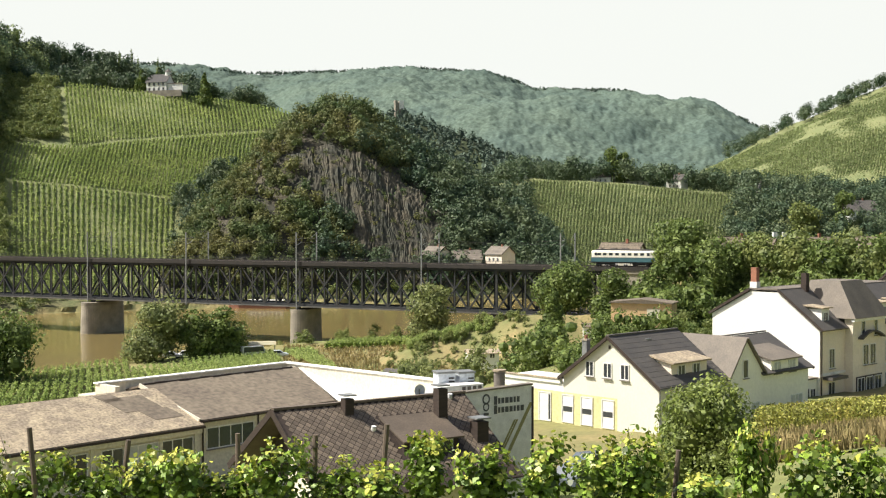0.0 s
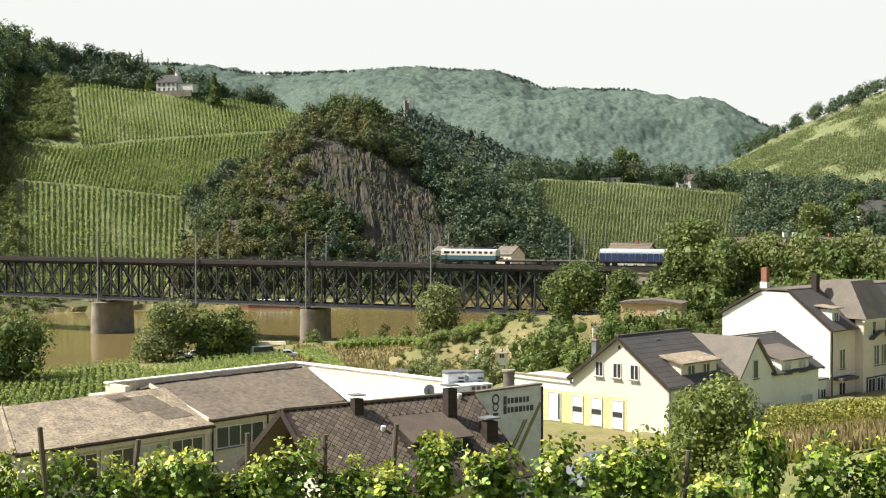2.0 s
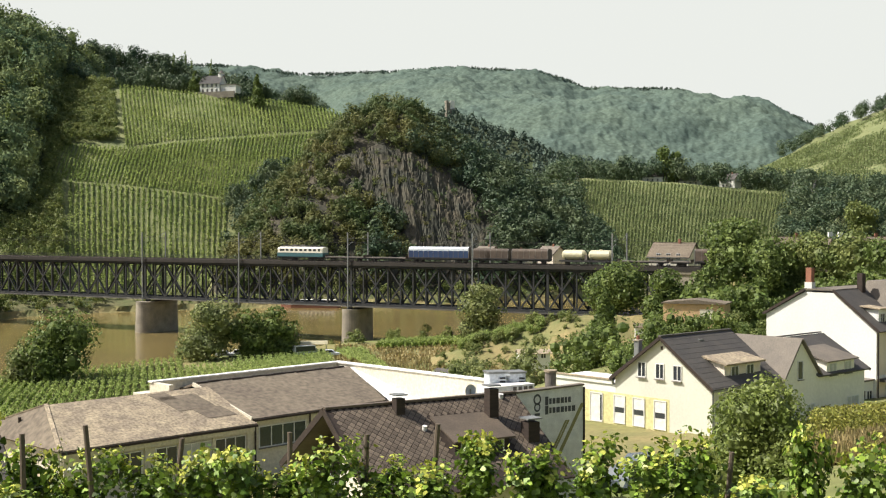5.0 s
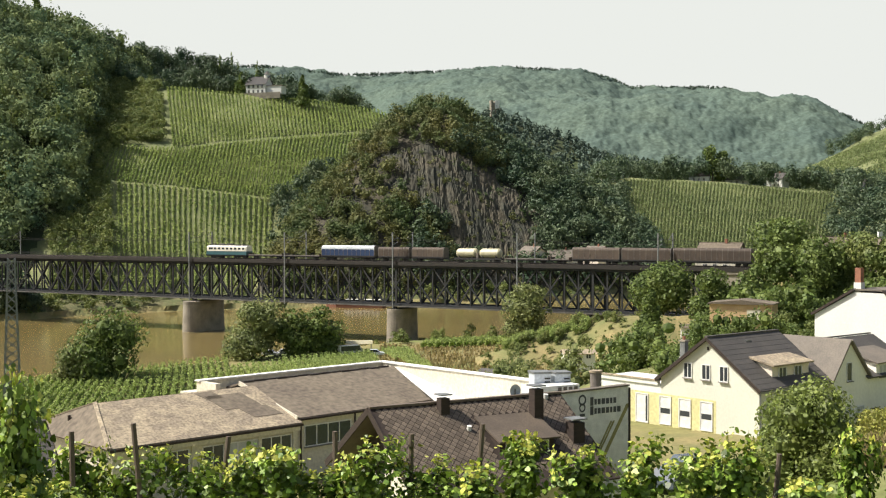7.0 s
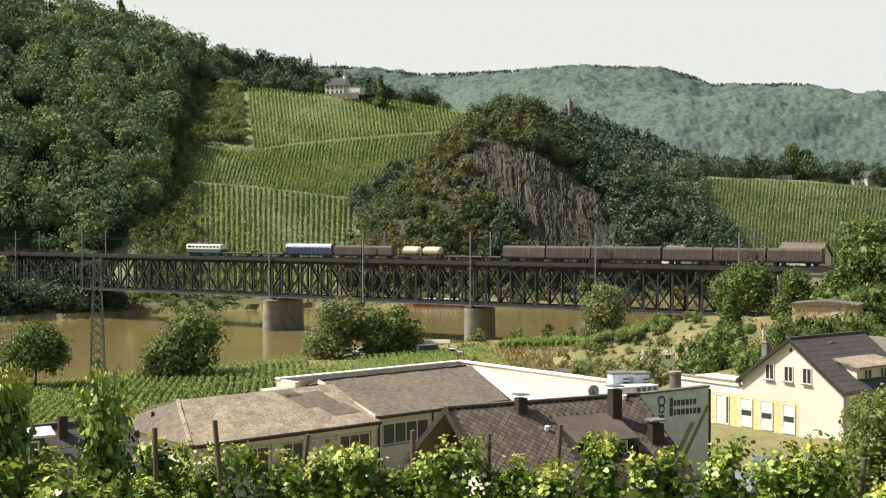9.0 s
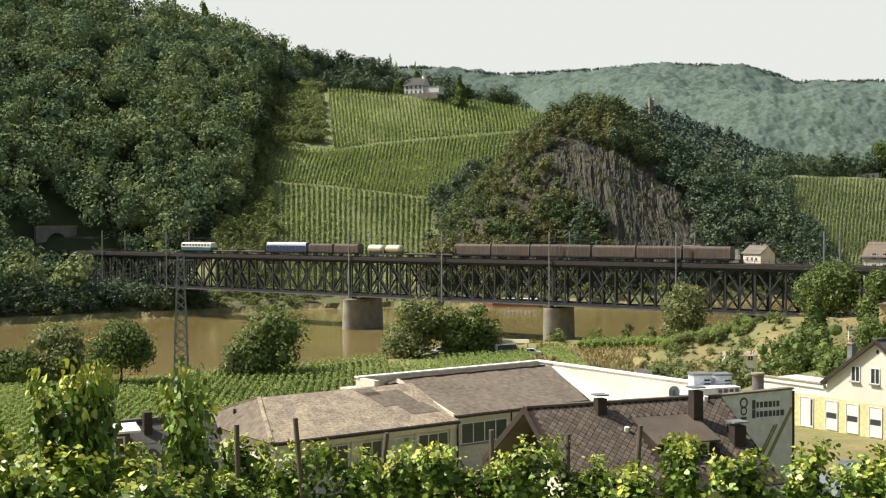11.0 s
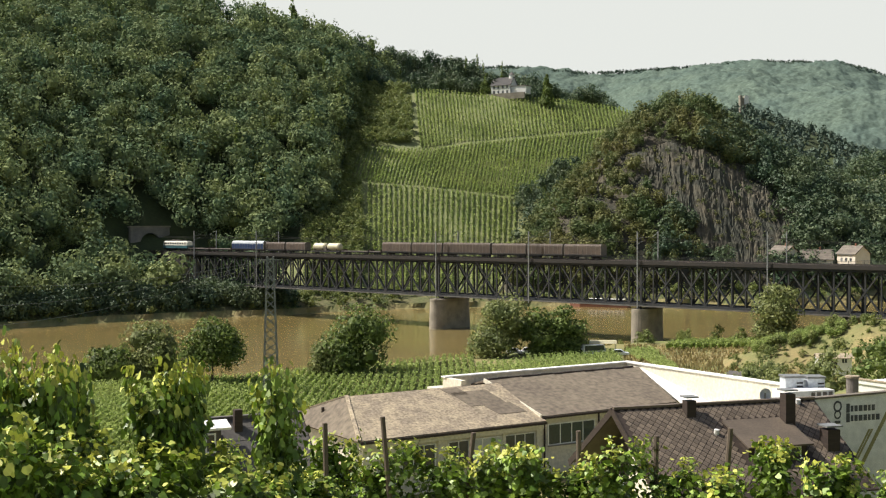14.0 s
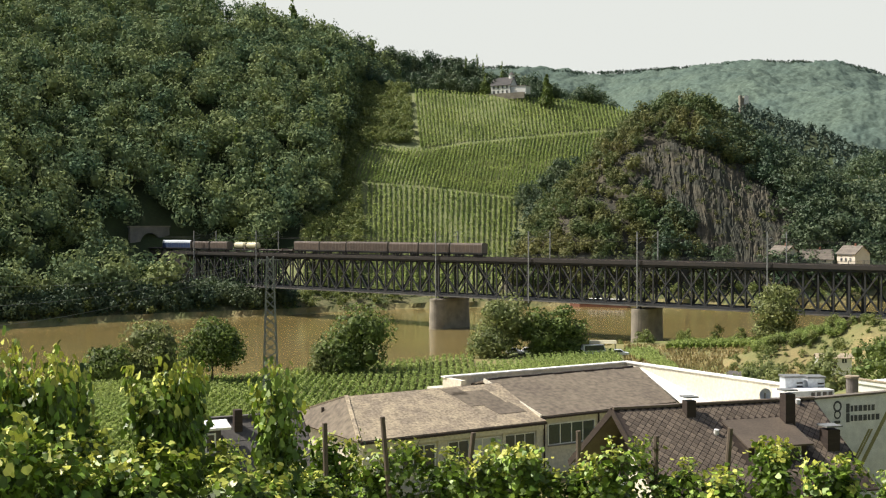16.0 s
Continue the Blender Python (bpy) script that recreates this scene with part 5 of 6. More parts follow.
    for x in (0.3, 5.1):
        part("down_pipe", Build().tube((x, -0.1, -1), (x, -0.1, E2), 0.06), "dark_wood", g)

    w = thing("flat_roof_hall", "large flat-roofed hall with white membrane and cream parapets", "factory", FACTORY)
    part("wall", Build().box(12.0, 8.9, -2, 29.0, 12.0, 5.2).box(26.8, -9.5, -2, 29.0, 8.9, 4.1), "cream", w)
    part("roof_membrane", Build().face((26.3, -0.4, 4.32), (29.0, -0.4, 4.32), (29.0, 6.9, 6.02), (28.7, 6.9, 6.02)).box(24.6, -9.5, 4.1, 29.0, -0.4, 4.3), "white_roof", w)
    part("parapet", Build().box(12.0, 8.7, 5.2, 29.4, 9.1, 6.25), "cream", w)
    part("parapet", Build().box(28.95, -9.5, 4.0, 29.4, 8.7, 6.25), "cream", w)
    part("parapet", Build().box(11.6, 6.6, 4.0, 12.0, 9.1, 6.25), "cream", w)
    part("coping", Build().box(11.5, 8.6, 6.25, 29.5, 9.2, 6.35).box(28.85, -9.6, 6.25, 29.5, 8.6, 6.35), "white_roof", w)


BROWN = pose(-8.08, 59.92, 17.0, 0, 0, 33.0)


def brown_house():
    h = thing("house", "brown tiled gable house with dark timber gable and cream walls", "house", BROWN, "village houses")
    L, hw, E, R = 11.0, 4.9, 4.07, 7.3
    b = Build().solid([(0.9, -hw + 0.7, -2), (0.9, hw - 0.7, -2), (0.9, hw - 0.7, E), (0.9, 0, R - 0.35), (0.9, -hw + 0.7, E)], (L - 1.2, 0, 0))
    part("wall", b, "cream", h)
    part("gable_boarding", Build().solid([(0.82, -0.8, -1), (0.82, hw - 0.8, -1), (0.82, hw - 0.8, E), (0.82, 0, R - 0.4), (0.82, -0.8, R - 0.95)], (0.07, 0, 0)), "dark_wood", h, "dark brown timber gable boarding")
    part("gable_bay", Build().solid([(0.05, -hw + 0.8, -2), (0.05, -0.85, -2), (0.05, -0.85, R - 1.0), (0.05, -hw + 0.8, E)], (0.84, 0, 0)), "cream", h, "cream rendered bay under the eaves")
    slope = (R - E) / hw
    for s in (-1, 1):
        poly = [(-0.4, s * (hw + 0.5), E - slope * 0.5), (L, s * (hw + 0.5), E - slope * 0.5), (L, 0, R), (-0.4, 0, R)]
        # street side: darker slab shows in the gaps between the tiles
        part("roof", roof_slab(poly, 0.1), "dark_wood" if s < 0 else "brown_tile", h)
        part("bargeboard", Build().beam((-0.45, s * (hw + 0.5), E - slope * 0.5), (-0.45, 0, R + 0.02), 0.07, 0.34), "dark_wood", h)
    part("ridge_cap", Build().beam((-0.4, 0, R + 0.16), (L, 0, R + 0.16), 0.3, 0.12), "brown_tile", h)
    part("balcony", Build().box(-0.3, -0.8, 1.3, 0.8, hw - 1.0, 1.5), "dark_wood", h)
    part("balcony_rail", Build().box(-0.36, -0.8, 1.5, -0.3, hw - 1.0, 2.5), "dark_wood", h)
    window_at(h, FACE_X(0.8, 1.6, 1.7), 1.0, 2.0, "curtain", 1, False)
    for x, y, z0, z1, w in ((3.5, -0.55, 6.4, 7.75, 0.5), (8.5, -1.5, 5.8, 8.0, 0.55), (10.0, -2.9, 4.6, 6.35, 0.7)):
        c = part("chimney", Build().box(x - w / 2, y - w / 2, z0, x + w / 2, y + w / 2, z1), "dark_wood", h, "dark slate-hung chimney")
        part("chimney_cap", Build().box(x - w / 2 - 0.1, y - w / 2 - 0.1, z1 + 0.15, x + w / 2 + 0.1, y + w / 2 + 0.1, z1 + 0.22), "steel", c)
    for x, y in ((4.3, -1.8), (5.85, -1.8), (9.9, -0.25)):
        part("roof_light", Build().tube((x, y, R + y * slope + 0.1), (x, y - 0.05, R + y * slope + 0.34), 0.13, 0.13, 12), "frame", h, "small white roof dome")
    # low cross roof on the street side
    part("dormer_roof", roof_slab([(5.0, -3.6, 5.75), (8.6, -3.6, 5.75), (8.6, -1.1, 6.68), (5.0, -1.1, 6.68)], 0.09), "brown_tile", h, "low brown dormer roof")
    part("dormer_wall", Build().solid([(5.2, -3.3, 4.6), (5.2, -1.3, 6.2), (5.2, -1.3, 6.56), (5.2, -3.3, 5.82)], (3.2, 0, 0)), "dark_wood", h)
    window_at(h, FACE_Y(6.8, -3.3, 5.15), 2.4, 0.5, "glass", 2, False)
    # satellite dish on the ridge
    d = thing("satellite_dish", "small grey satellite dish on a short mast behind the brown roof", "satellite dish", BROWN @ pose(8.3, 0.25, R - 0.5))
    part("mast", Build().tube((0, 0, 0), (0, 0, 1.0), 0.04), "steel", d)
    bowl = Build()
    for i in range(16):
        a0, a1 = 6.2832 * i / 16, 6.2832 * (i + 1) / 16
        for r0, r1, y0, y1 in ((0, 0.2, 0.08, 0.05), (0.2, 0.34, 0.05, -0.02)):
            bowl.face((r0 * math.cos(a0), y0, 0.9 + r0 * math.sin(a0)), (r1 * math.cos(a0), y1, 0.9 + r1 * math.sin(a0)), (r1 * math.cos(a1), y1, 0.9 + r1 * math.sin(a1)), (r0 * math.cos(a1), y0, 0.9 + r0 * math.sin(a1)))
    part("bowl", bowl, "pale_hood", d)
    # tiles on the street side
    tile = Build().solid([(-0.172, 0, 0), (0, -0.195, 0), (0.172, 0, 0), (0, 0.195, 0)], (0, 0, 0.03)).mesh("roof_tile", "brown_tile")
    tilt = math.degrees(math.atan(slope))
    rest, n = [], 0
    for row in range(25):
        for col in range(37):
            x = 0.0 + col * 0.4 + (row % 2) * 0.2
            d_ = 0.25 + row * 0.215
            y = -d_ * math.cos(radians(tilt))
            z = R + y * slope + 0.115
            if x > L - 0.2 or (4.9 < x < 8.7 and -3.7 < y < -1.1):
                continue
            m = pose(x, y, z, tilt + 1.5, 0, 0)
            if n < 300 and x < 9:
                part("roof_tile", tile, None, h, m=m)
                n += 1
            else:
                rest.append(m)
    b = Build()
    for m in rest:
        b.solid([m @ Vector(p) for p in ((-0.172, 0, 0), (0, -0.195, 0), (0.172, 0, 0), (0, 0.195, 0))], m.to_3x3() @ Vector((0, 0, 0.025)))
    part("roof_tiles", b, "brown_tile", h)["kind"] = "stuff"


def sign_wall():
    w = thing("sign_wall", "pale grey wall with a painted olive stripe and dark lettering bars", "sign", pose(1.1, 67.3, 17.0, 0, 0, 34.0))
    part("wall", Build().box(-0.3, 0, -1, 4.85, 0.3, 6.6).solid([(-0.3, 0, 6.6), (4.85, 0, 6.6), (4.85, 0, 7.3), (-0.3, 0, 7.15)], (0, 0.3, 0)), "frame", w)
    part("coping", Build().beam((-0.35, 0.15, 7.2), (4.9, 0.15, 7.35), 0.45, 0.1), "slate_grey", w)
    part("edge_post", Build().box(4.85, -0.04, -1, 4.98, 0.34, 7.2), "dark_wood", w)
    e = Build()
    for i in range(20):
        a0, a1 = 6.2832 * i / 20, 6.2832 * (i + 1) / 20
        for cx, cz, r in ((1.6, 6.72, 0.27), (1.6, 6.28, 0.22)):
            e.face(*[(cx + q * r * math.cos(a), -0.012, cz + q * r * 1.15 * math.sin(a)) for q, a in ((0.62, a0), (1, a0), (1, a1), (0.62, a1))])
    e.box(1.42, -0.014, 5.8, 1.78, -0.004, 5.95)
    part("emblem", e, "ink", w, "dark ring emblem")
    for z, x1 in ((6.42, 4.0), (5.9, 4.1)):
        x = 2.15
        k = 0
        while x < x1:
            ww = (0.22, 0.16, 0.2, 0.24)[k % 4]
            part("letter_bar", Build().box(x, -0.014, z - 0.02 + (0.0 if k else -0.05), x + ww, -0.004, z + (0.42 if k == 0 else 0.3)), "ink", w)
            x += ww + 0.07
            k += 1
    for o, t in ((0.0, 0.26), (0.5, 0.14), (0.85, 0.14)):
        top = 6.3 if o == 0 else 5.4
        x1 = 4.7 - o if o == 0 else 4.0 - o * 0.5
        part("stripe", Build().solid([(x1, -0.012, top), (x1 + t, -0.012, top), (x1 - 3.2 * (top - 1) / 5.3 + t, -0.012, 1.0), (x1 - 3.2 * (top - 1) / 5.3, -0.012, 1.0)], (0, 0.006, 0)), "olive", w, "olive diagonal stripe")
    # roof plant on the flat roof behind
    p = thing("ventilation_unit", "white ribbed ventilation housing with dark louvres on the flat roof", "roof vent", pose(2.0, 74.5, 21.35, 0, 0, 34))
    part("housing", Build().box(-2.6, 0, -0.2, 0.6, 1.6, 2.4), "white_roof", p)
    for i in range(4):
        part("louvre", Build().box(-1.0 + i * 0.4, -0.06, 0.9, -0.78 + i * 0.4, -0.005, 2.3), "wagon_grey", p)
    part("duct", Build().tube((-3.6, 0.8, 1.5), (-2.6, 0.8, 1.5), 0.5, 0.5, 16), "steel", p)
    c = thing("exhaust_pipe", "dark steel exhaust pipe with a wide cap on the flat roof", "chimney pipe", pose(3.4, 73.0, 21.3))
    part("pipe", Build().tube((0, 0, 0), (0, 0, 3.4), 0.34, 0.34, 16), "wagon_grey", c)
    part("cap", Build().tube((0, 0, 3.4), (0, 0, 3.52), 0.40, 0.40, 16), "felt_pale", c)


def slate_house():
    h = thing("house", "slate-roofed house with a stubby chimney half hidden by vines", "house", pose(-23.4, 44.0, 18.5, 0, 0, 40), "village houses")
    part("wall", gable_body(5.6, 7, 3.6, 6.4), "beige", h)
    gable_roof(h, 5.6, 7, 3.6, 6.4, "slate", 0.3)
    part("chimney", Build().box(2.7, 2.8, 5.4, 3.05, 3.15, 7.05), "dark_wood", h, "dark slate-hung chimney")
    d = part("dormer", Build().box(0.6, 2.0, 4.8, 1.9, 2.9, 6.4), "slate", h)
    part("dormer_roof", roof_slab([(0.2, 1.8, 6.4), (2.3, 1.8, 6.4), (2.3, 2.7, 6.62), (0.2, 2.7, 6.62)], 0.1), "white_roof", d, "bright sheet dormer roof")
    window_at(h, FACE_Y(1.25, 2.0, 5.5), 0.7, 0.7, "glass", 1, False)
    window_at(h, FACE_Y(3.0, 0, 1.0), 1.1, 1.3, "curtain", 1)


def small_house(label, az, r, size, h, walls, roofs, turn, base=None, cap=None):
    p = on_polar(az, r)
    z = ground_at(p.x, p.y) if base is None else base
    t = thing("house", label, "house", pose(p.x, p.y, z, 0, 0, turn) @ pose(-size / 2, -size * 0.4, 0), "houses across the valley")
    W = size * 0.8
    part("wall", gable_body(size, W, h, h + W * 0.38), walls, t)
    gable_roof(t, size, W, h, h + W * 0.38, roofs, 0.5)
    for x in (0.25, 0.5, 0.75):
        for zz in ([1.0] if h < 4.5 else [1.0, 3.8]):
            window_at(t, FACE_Y(size * x, 0, zz), 1.1, 1.4, "glass", 1)
    for y in (0.3, 0.7):
        window_at(t, FACE_X(0, W * y, 1.2), 1.0, 1.3, "glass", 1)
    part("chimney", Build().box(size * 0.6, W / 2 - 0.4, h + W * 0.3, size * 0.6 + 0.7, W / 2 + 0.3, h + W * 0.38 + 1.2), "brick", t)
    return t


def villa():
    p = on_polar(-13.7, 731)
    z = ground_at(p.x, p.y) + 0.5
    v = thing("villa", "white hillside villa with slate roofs, turret and terrace above the vineyard", "villa", pose(p.x, p.y, z, 0, 0, -16))
    part("wall", gable_body(13, 9, 6.0, 10.6), "white", v)
    gable_roof(v, 13, 9, 6.0, 10.6, "black", 0.5)
    for x in (2.0, 5.0, 8.0, 11.0):
        for zz in (0.9, 3.8):
            window_at(v, FACE_Y(x, 0, zz), 1.2, 1.7, "glass", 1)
    part("turret", Build().tube((11.5, 5.0, 0), (11.5, 5.0, 12), 1.8, 1.8, 10), "white", v)
    part("turret_roof", Build().tube((11.5, 5.0, 12), (11.5, 5.0, 14), 2.1, 0.05, 10), "slate", v)
    part("annexe", Build().box(13.2, 1, 0, 23, 7, 4.6), "white", v)
    part("annexe_roof", Build().box(13.05, 0.7, 4.6, 23.3, 7.3, 5.0), "slate_grey", v)
    part("terrace_wall", Build().box(-3, -2.5, -3, 24, -1.9, 0.6), "stone", v)
    q = on_polar(-2.13, 1292)
    c = thing("castle_tower", "ruined stone keep on the wooded spur", "tower", pose(q.x, q.y, ground_at(q.x, q.y) + 8, 0, 0, 20))
    part("keep", Build().box(-3.4, -3, -14, 3.4, 3, 10), "stone", c)
    part("parapet", Build().box(-3.6, -3.2, 10, -1.2, 3.2, 12.4).box(1.2, -3.2, 10, 3.6, 3.2, 11.6), "stone", c)
    # white slab puts the keep's lit side into the colour
    part("lit_side", Build().box(0.8, -3.4, 3, 5.6, -3.05, 12.2), "white", c, "pale wall coloured as the lit side of the keep")


def shed():
    p = on_polar(9.3, 222)
    s = thing("shed", "long low orange-tan boarded shed with a flat felt roof", "shed", pose(p.x, p.y, 16.4, 0, 0, -20))
    part("wall", Build().box(-5.6, 0, -1.5, 5.4, 6, 3.0), "shed", s)
    part("plinth", Build().box(-5.7, -0.1, -5, 5.5, 6.1, -1.5), "stone", s)
    part("roof", Build().solid([(-5.9, -0.4, 3.0), (0, -0.4, 3.6), (5.7, -0.4, 3.0), (5.7, -0.4, 2.8), (-5.9, -0.4, 2.8)], (0, 6.8, 0)), "felt_dark", s)
    part("door", Build().box(1.0, -0.06, -0.5, 3.4, -0.005, 1.9), "cream", s)


white_house()
street_house()
big_house()
factory()
brown_house()
sign_wall()
slate_house()
villa()
shed()
small_house("cream house with pale gable on the far bank", -0.3, 548, 11, 4, "beige", "slate_grey", -50, 16.0)
small_house("low grey barn roof on the far bank", 1.1, 552, 13, 2.2, "grey_wall", "slate_grey", 4, 15.5)
small_house("pinkish house with a slate roof on the far bank", 2.7, 548, 10.5, 4.2, "beige", "slate_grey", -48, 16.0)
for lab, az, r, size, hh, turn in (("white house among trees on the hill crest", 3.4, 815, 13, 5, 20), ("white house with a dark roof on the hill crest", 7.4, 815, 13, 4, -10),
                                   ("low white house on the hill crest", 9.0, 825, 15, 3.5, 5), ("white gabled house on the hill crest", 10.9, 815, 11, 6, -40),
                                   ("large white house on the wooded slope", 18.9, 760, 20, 5, 8), ("white house half hidden by trees", 14.2, 790, 13, 6, -30)):
    small_house(lab, az, r, size, hh, "white", "slate", turn)
for lab, az, r, turn, base in (("cream station house behind the railway", 8.4, 330, -30, 20.5), ("white house behind the railway", 11.9, 335, 30, 20.5), ("beige house behind the railway trees", 13.6, 345, 10, 22.0),
                               ("white house near the railway", 14.4, 350, -30, 21.5), ("pale house at the village edge", 17.0, 350, 5, 22.0), ("white house at the village edge", 19.6, 360, -20, 22.0)):
    small_house(lab, az, r, 11, 4.5, "cream", "felt_dark", turn, base)


# ---- railway bank on the village side ----
def bank():
    b = Build().solid([(84, -7.5, 22.4), (84, 7.5, 22.4), (84, 26, 4), (84, -26, 4)], (-420, 0, 0))
    o = part("railway_embankment", b, "grass", None)
    o.matrix_basis = TRACK_POSE
    tagged(o, "grassy railway embankment with shrubs", "embankment", kind="structure")
    for y in (-1.9, 1.9):
        b = Build().box(-336, y - 1.3, 22.4, 83, y + 1.3, 22.9)
        for d in (-0.72, 0.72):
            b.box(-336, y + d - 0.04, 22.9, 83, y + d + 0.04, 23.1)
        o = part("track", b, "ballast")
        o.matrix_basis = TRACK_POSE
        tagged(o, "ballasted railway track on the embankment", "railway track", kind="structure")


bank()


# ---- trees by the river and in the village ----
def at(az, r):
    p = on_polar(az, r)
    return p.x, p.y


for lab, az, r, h, w, mat, n, size, low, seed in (
    ("grey-green willow on the river bank", -29.6, 252, 13.5, 12.5, "leaf_willow", 2200, 0.75, 0.0, 11),
    ("low dark shrub beside the river willow", -31.6, 250, 8.5, 9.0, "leaf_dark", 1200, 0.8, 0.0, 12),
    ("round dark green tree on the river bank", -26.8, 238, 12.5, 10.0, "leaf_dark", 2000, 0.7, 0.26, 13),
    ("broad green tree on the river bank", -20.1, 248, 12.3, 12.5, "leaf_dark", 2200, 0.75, 0.0, 14),
    ("olive willow shrub beside the broad tree", -21.5, 247, 8.0, 7.0, "leaf_willow", 1000, 0.7, 0.0, 15),
    ("olive willow on the river bank by the bridge", -13.4, 284, 12.8, 12.0, "leaf_willow", 2200, 0.75, 0.0, 16),
    ("dark green tree in a riverside group", -11.6, 285, 11.0, 8.5, "leaf_dark", 1500, 0.75, 0.0, 17),
    ("green tree in a riverside group", -10.2, 286, 12.0, 9.0, "leaf_dark", 1600, 0.75, 0.0, 18),
    ("upright willow in front of the bridge", -0.6, 305, 16.0, 10.0, "leaf_willow", 2200, 0.8, 0.0, 19),
    ("round dense dark tree at the bridge end", 5.75, 268, 17.0, 11.4, "leaf_dark", 4600, 0.72, 0.36, 20),
    ("dark spreading tree beside the bridge end", 8.0, 262, 13.0, 9.0, "leaf_dark", 1700, 0.8, 0.0, 21),
    ("tall dark tree beside the railway", 11.3, 284, 24.0, 13.5, "leaf_dark", 3200, 0.85, 0.1, 22),
    ("light green tree beside the railway", 14.6, 272, 20.0, 12.5, "leaf_light", 2400, 0.8, 0.1, 23),
    ("green tree beside the railway", 18.6, 262, 18.5, 12.0, "leaf_light", 2200, 0.8, 0.1, 24),
    ("tall green tree at the village edge", 21.5, 255, 19.0, 12.0, "leaf_dark", 2200, 0.8, 0.1, 25),
    ("dense dark tree below the railway", 12.9, 268, 18.5, 10.0, "leaf_dark", 2000, 0.85, 0.0, 61),
    ("light green tree below the railway", 16.3, 266, 19.0, 11.0, "leaf_light", 2200, 0.85, 0.0, 62),
    ("dark green tree below the railway", 17.5, 258, 17.5, 11.0, "leaf_dark", 2200, 0.85, 0.0, 63),
    ("green tree hiding the railway", 20.0, 264, 18.5, 11.5, "leaf_dark", 2200, 0.85, 0.0, 64),
    ("broad green tree below the railway", 9.9, 266, 14.0, 7.0, "leaf_dark", 1500, 0.8, 0.0, 65),
    ("tall slim dark tree on the hill crest", 8.0, 815, 26, 12, "leaf_dark", 700, 1.8, 0.0, 26),
    ("tall slim dark tree on the hill crest", 8.5, 818, 23, 10, "leaf_dark", 600, 1.8, 0.0, 27),
    ("broad pale tree on the wooded slope", 16.4, 700, 22, 19, "leaf_light", 900, 1.8, 0.0, 28),
    ("dark spruce on the slope", 18.2, 720, 30, 10, "leaf_dark", 800, 1.7, 0.0, 29),
):
    x, y = at(az, r)
    tree(lab, x, y, h, w, mat, n, size, 30 if seed == 20 else 14, low, seed=seed)
for az, r, h, w, seed in ((-11.1, 716, 18, 8, 31), (-13.9, 735, 14, 8, 32), (-22.9, 742, 24, 8, 33), (-24.6, 728, 16, 6, 34)):
    x, y = at(az, r)
    tree("dark conifer on the hill", x, y, h, w, "leaf_dark", 700, 1.4, 9, 0, True, seed=seed)
x, y = at(5.2, 190)
tree("dark bluish pine among the bushes", x, y, 11, 6, "leaf_dark", 1500, 0.6, 9, 0, True, seed=40)
x, y = at(12.3, 62)
tree("young bright green tree in the vineyard", x, y, 8.9, 4.9, "leaf_sunny", 6500, 0.24, 34, 0.0, seed=41, z=17.6)
x, y = at(10.6, 64)
tree("young bright green shrub in the vineyard", x, y, 5.6, 4.0, "leaf_sunny", 3200, 0.22, 18, 0.0, seed=42, z=17.0)
x, y = at(13.9, 60)
tree("young bright green shrub beside the vineyard terrace", x, y, 6.0, 4.2, "leaf_sunny", 3600, 0.22, 20, 0.0, seed=43, z=17.8)


def bank_top(az, r):
    """Height of the path bank that climbs to the bridge end."""
    crest = np.interp(az, [-3.0, -0.7, 1.0, 3.5, 5.0, 8.5, 9.5], [4.5, 8.4, 10.4, 13.6, 14.0, 14.0, 9.0])
    return float(crest - 0.42 * max(0.0, abs(r - 262 - 2 * math.sin(az)) - 2.5))


def bushes(label, az, r, n, scale, mat, seed, size=0.8):
    rng = np.random.default_rng(seed)
    pats = []
    for _ in range(5):
        cb = crown_blobs(6.5, 6.5, rng, 8, False, -0.1)
        pats.append(np.concatenate([leaf_quads(*cb, 430, size * 0.88, rng), core_quads(*cb, 0.45, 6, 4)]))
    a = rng.uniform(*az, n)
    q = rng.uniform(*r, n)
    pl = []
    for i, j in zip(a, q):
        p = on_polar(i, j)
        pl.append((p.x, p.y, max(ground_at(p.x, p.y), bank_top(i, j)) - 0.4))
    me = quads("bushes", scatter(pl, rng.uniform(*scale, n), pats, rng), mat)
    return tagged(new("bushes", me), label, "bushes", kind="stuff")


bushes("dense green bushes below the railway", (9.0, 24), (236, 290), 150, (0.8, 1.6), "leaf_dark", 51)
bushes("pale green bushes below the railway", (7.0, 24), (200, 275), 80, (0.4, 1.0), "leaf_light", 52)
bushes("olive bushes behind the factory", (-3.2, 2.0), (172, 196), 14, (0.6, 1.15), "leaf_willow", 53, 0.6)
bushes("green bushes behind the white house", (3.2, 6.0), (160, 185), 9, (0.7, 1.1), "leaf_dark", 54, 0.6)
bushes("low bushes along the river path", (-8, 3), (318, 340), 26, (0.3, 0.7), "leaf_light", 55, 0.7)
bushes("green bushes on the path bank", (-0.5, 4.8), (250, 300), 26, (0.25, 0.6), "leaf_light", 56, 0.7)
bushes("green bushes in front of the tan shed", (7.2, 11.5), (196, 214), 22, (0.55, 0.95), "leaf_dark", 58, 0.7)
bushes("garden shrubs by the village houses", (5.5, 12), (125, 150), 26, (0.35, 0.8), "leaf_dark", 57, 0.45)


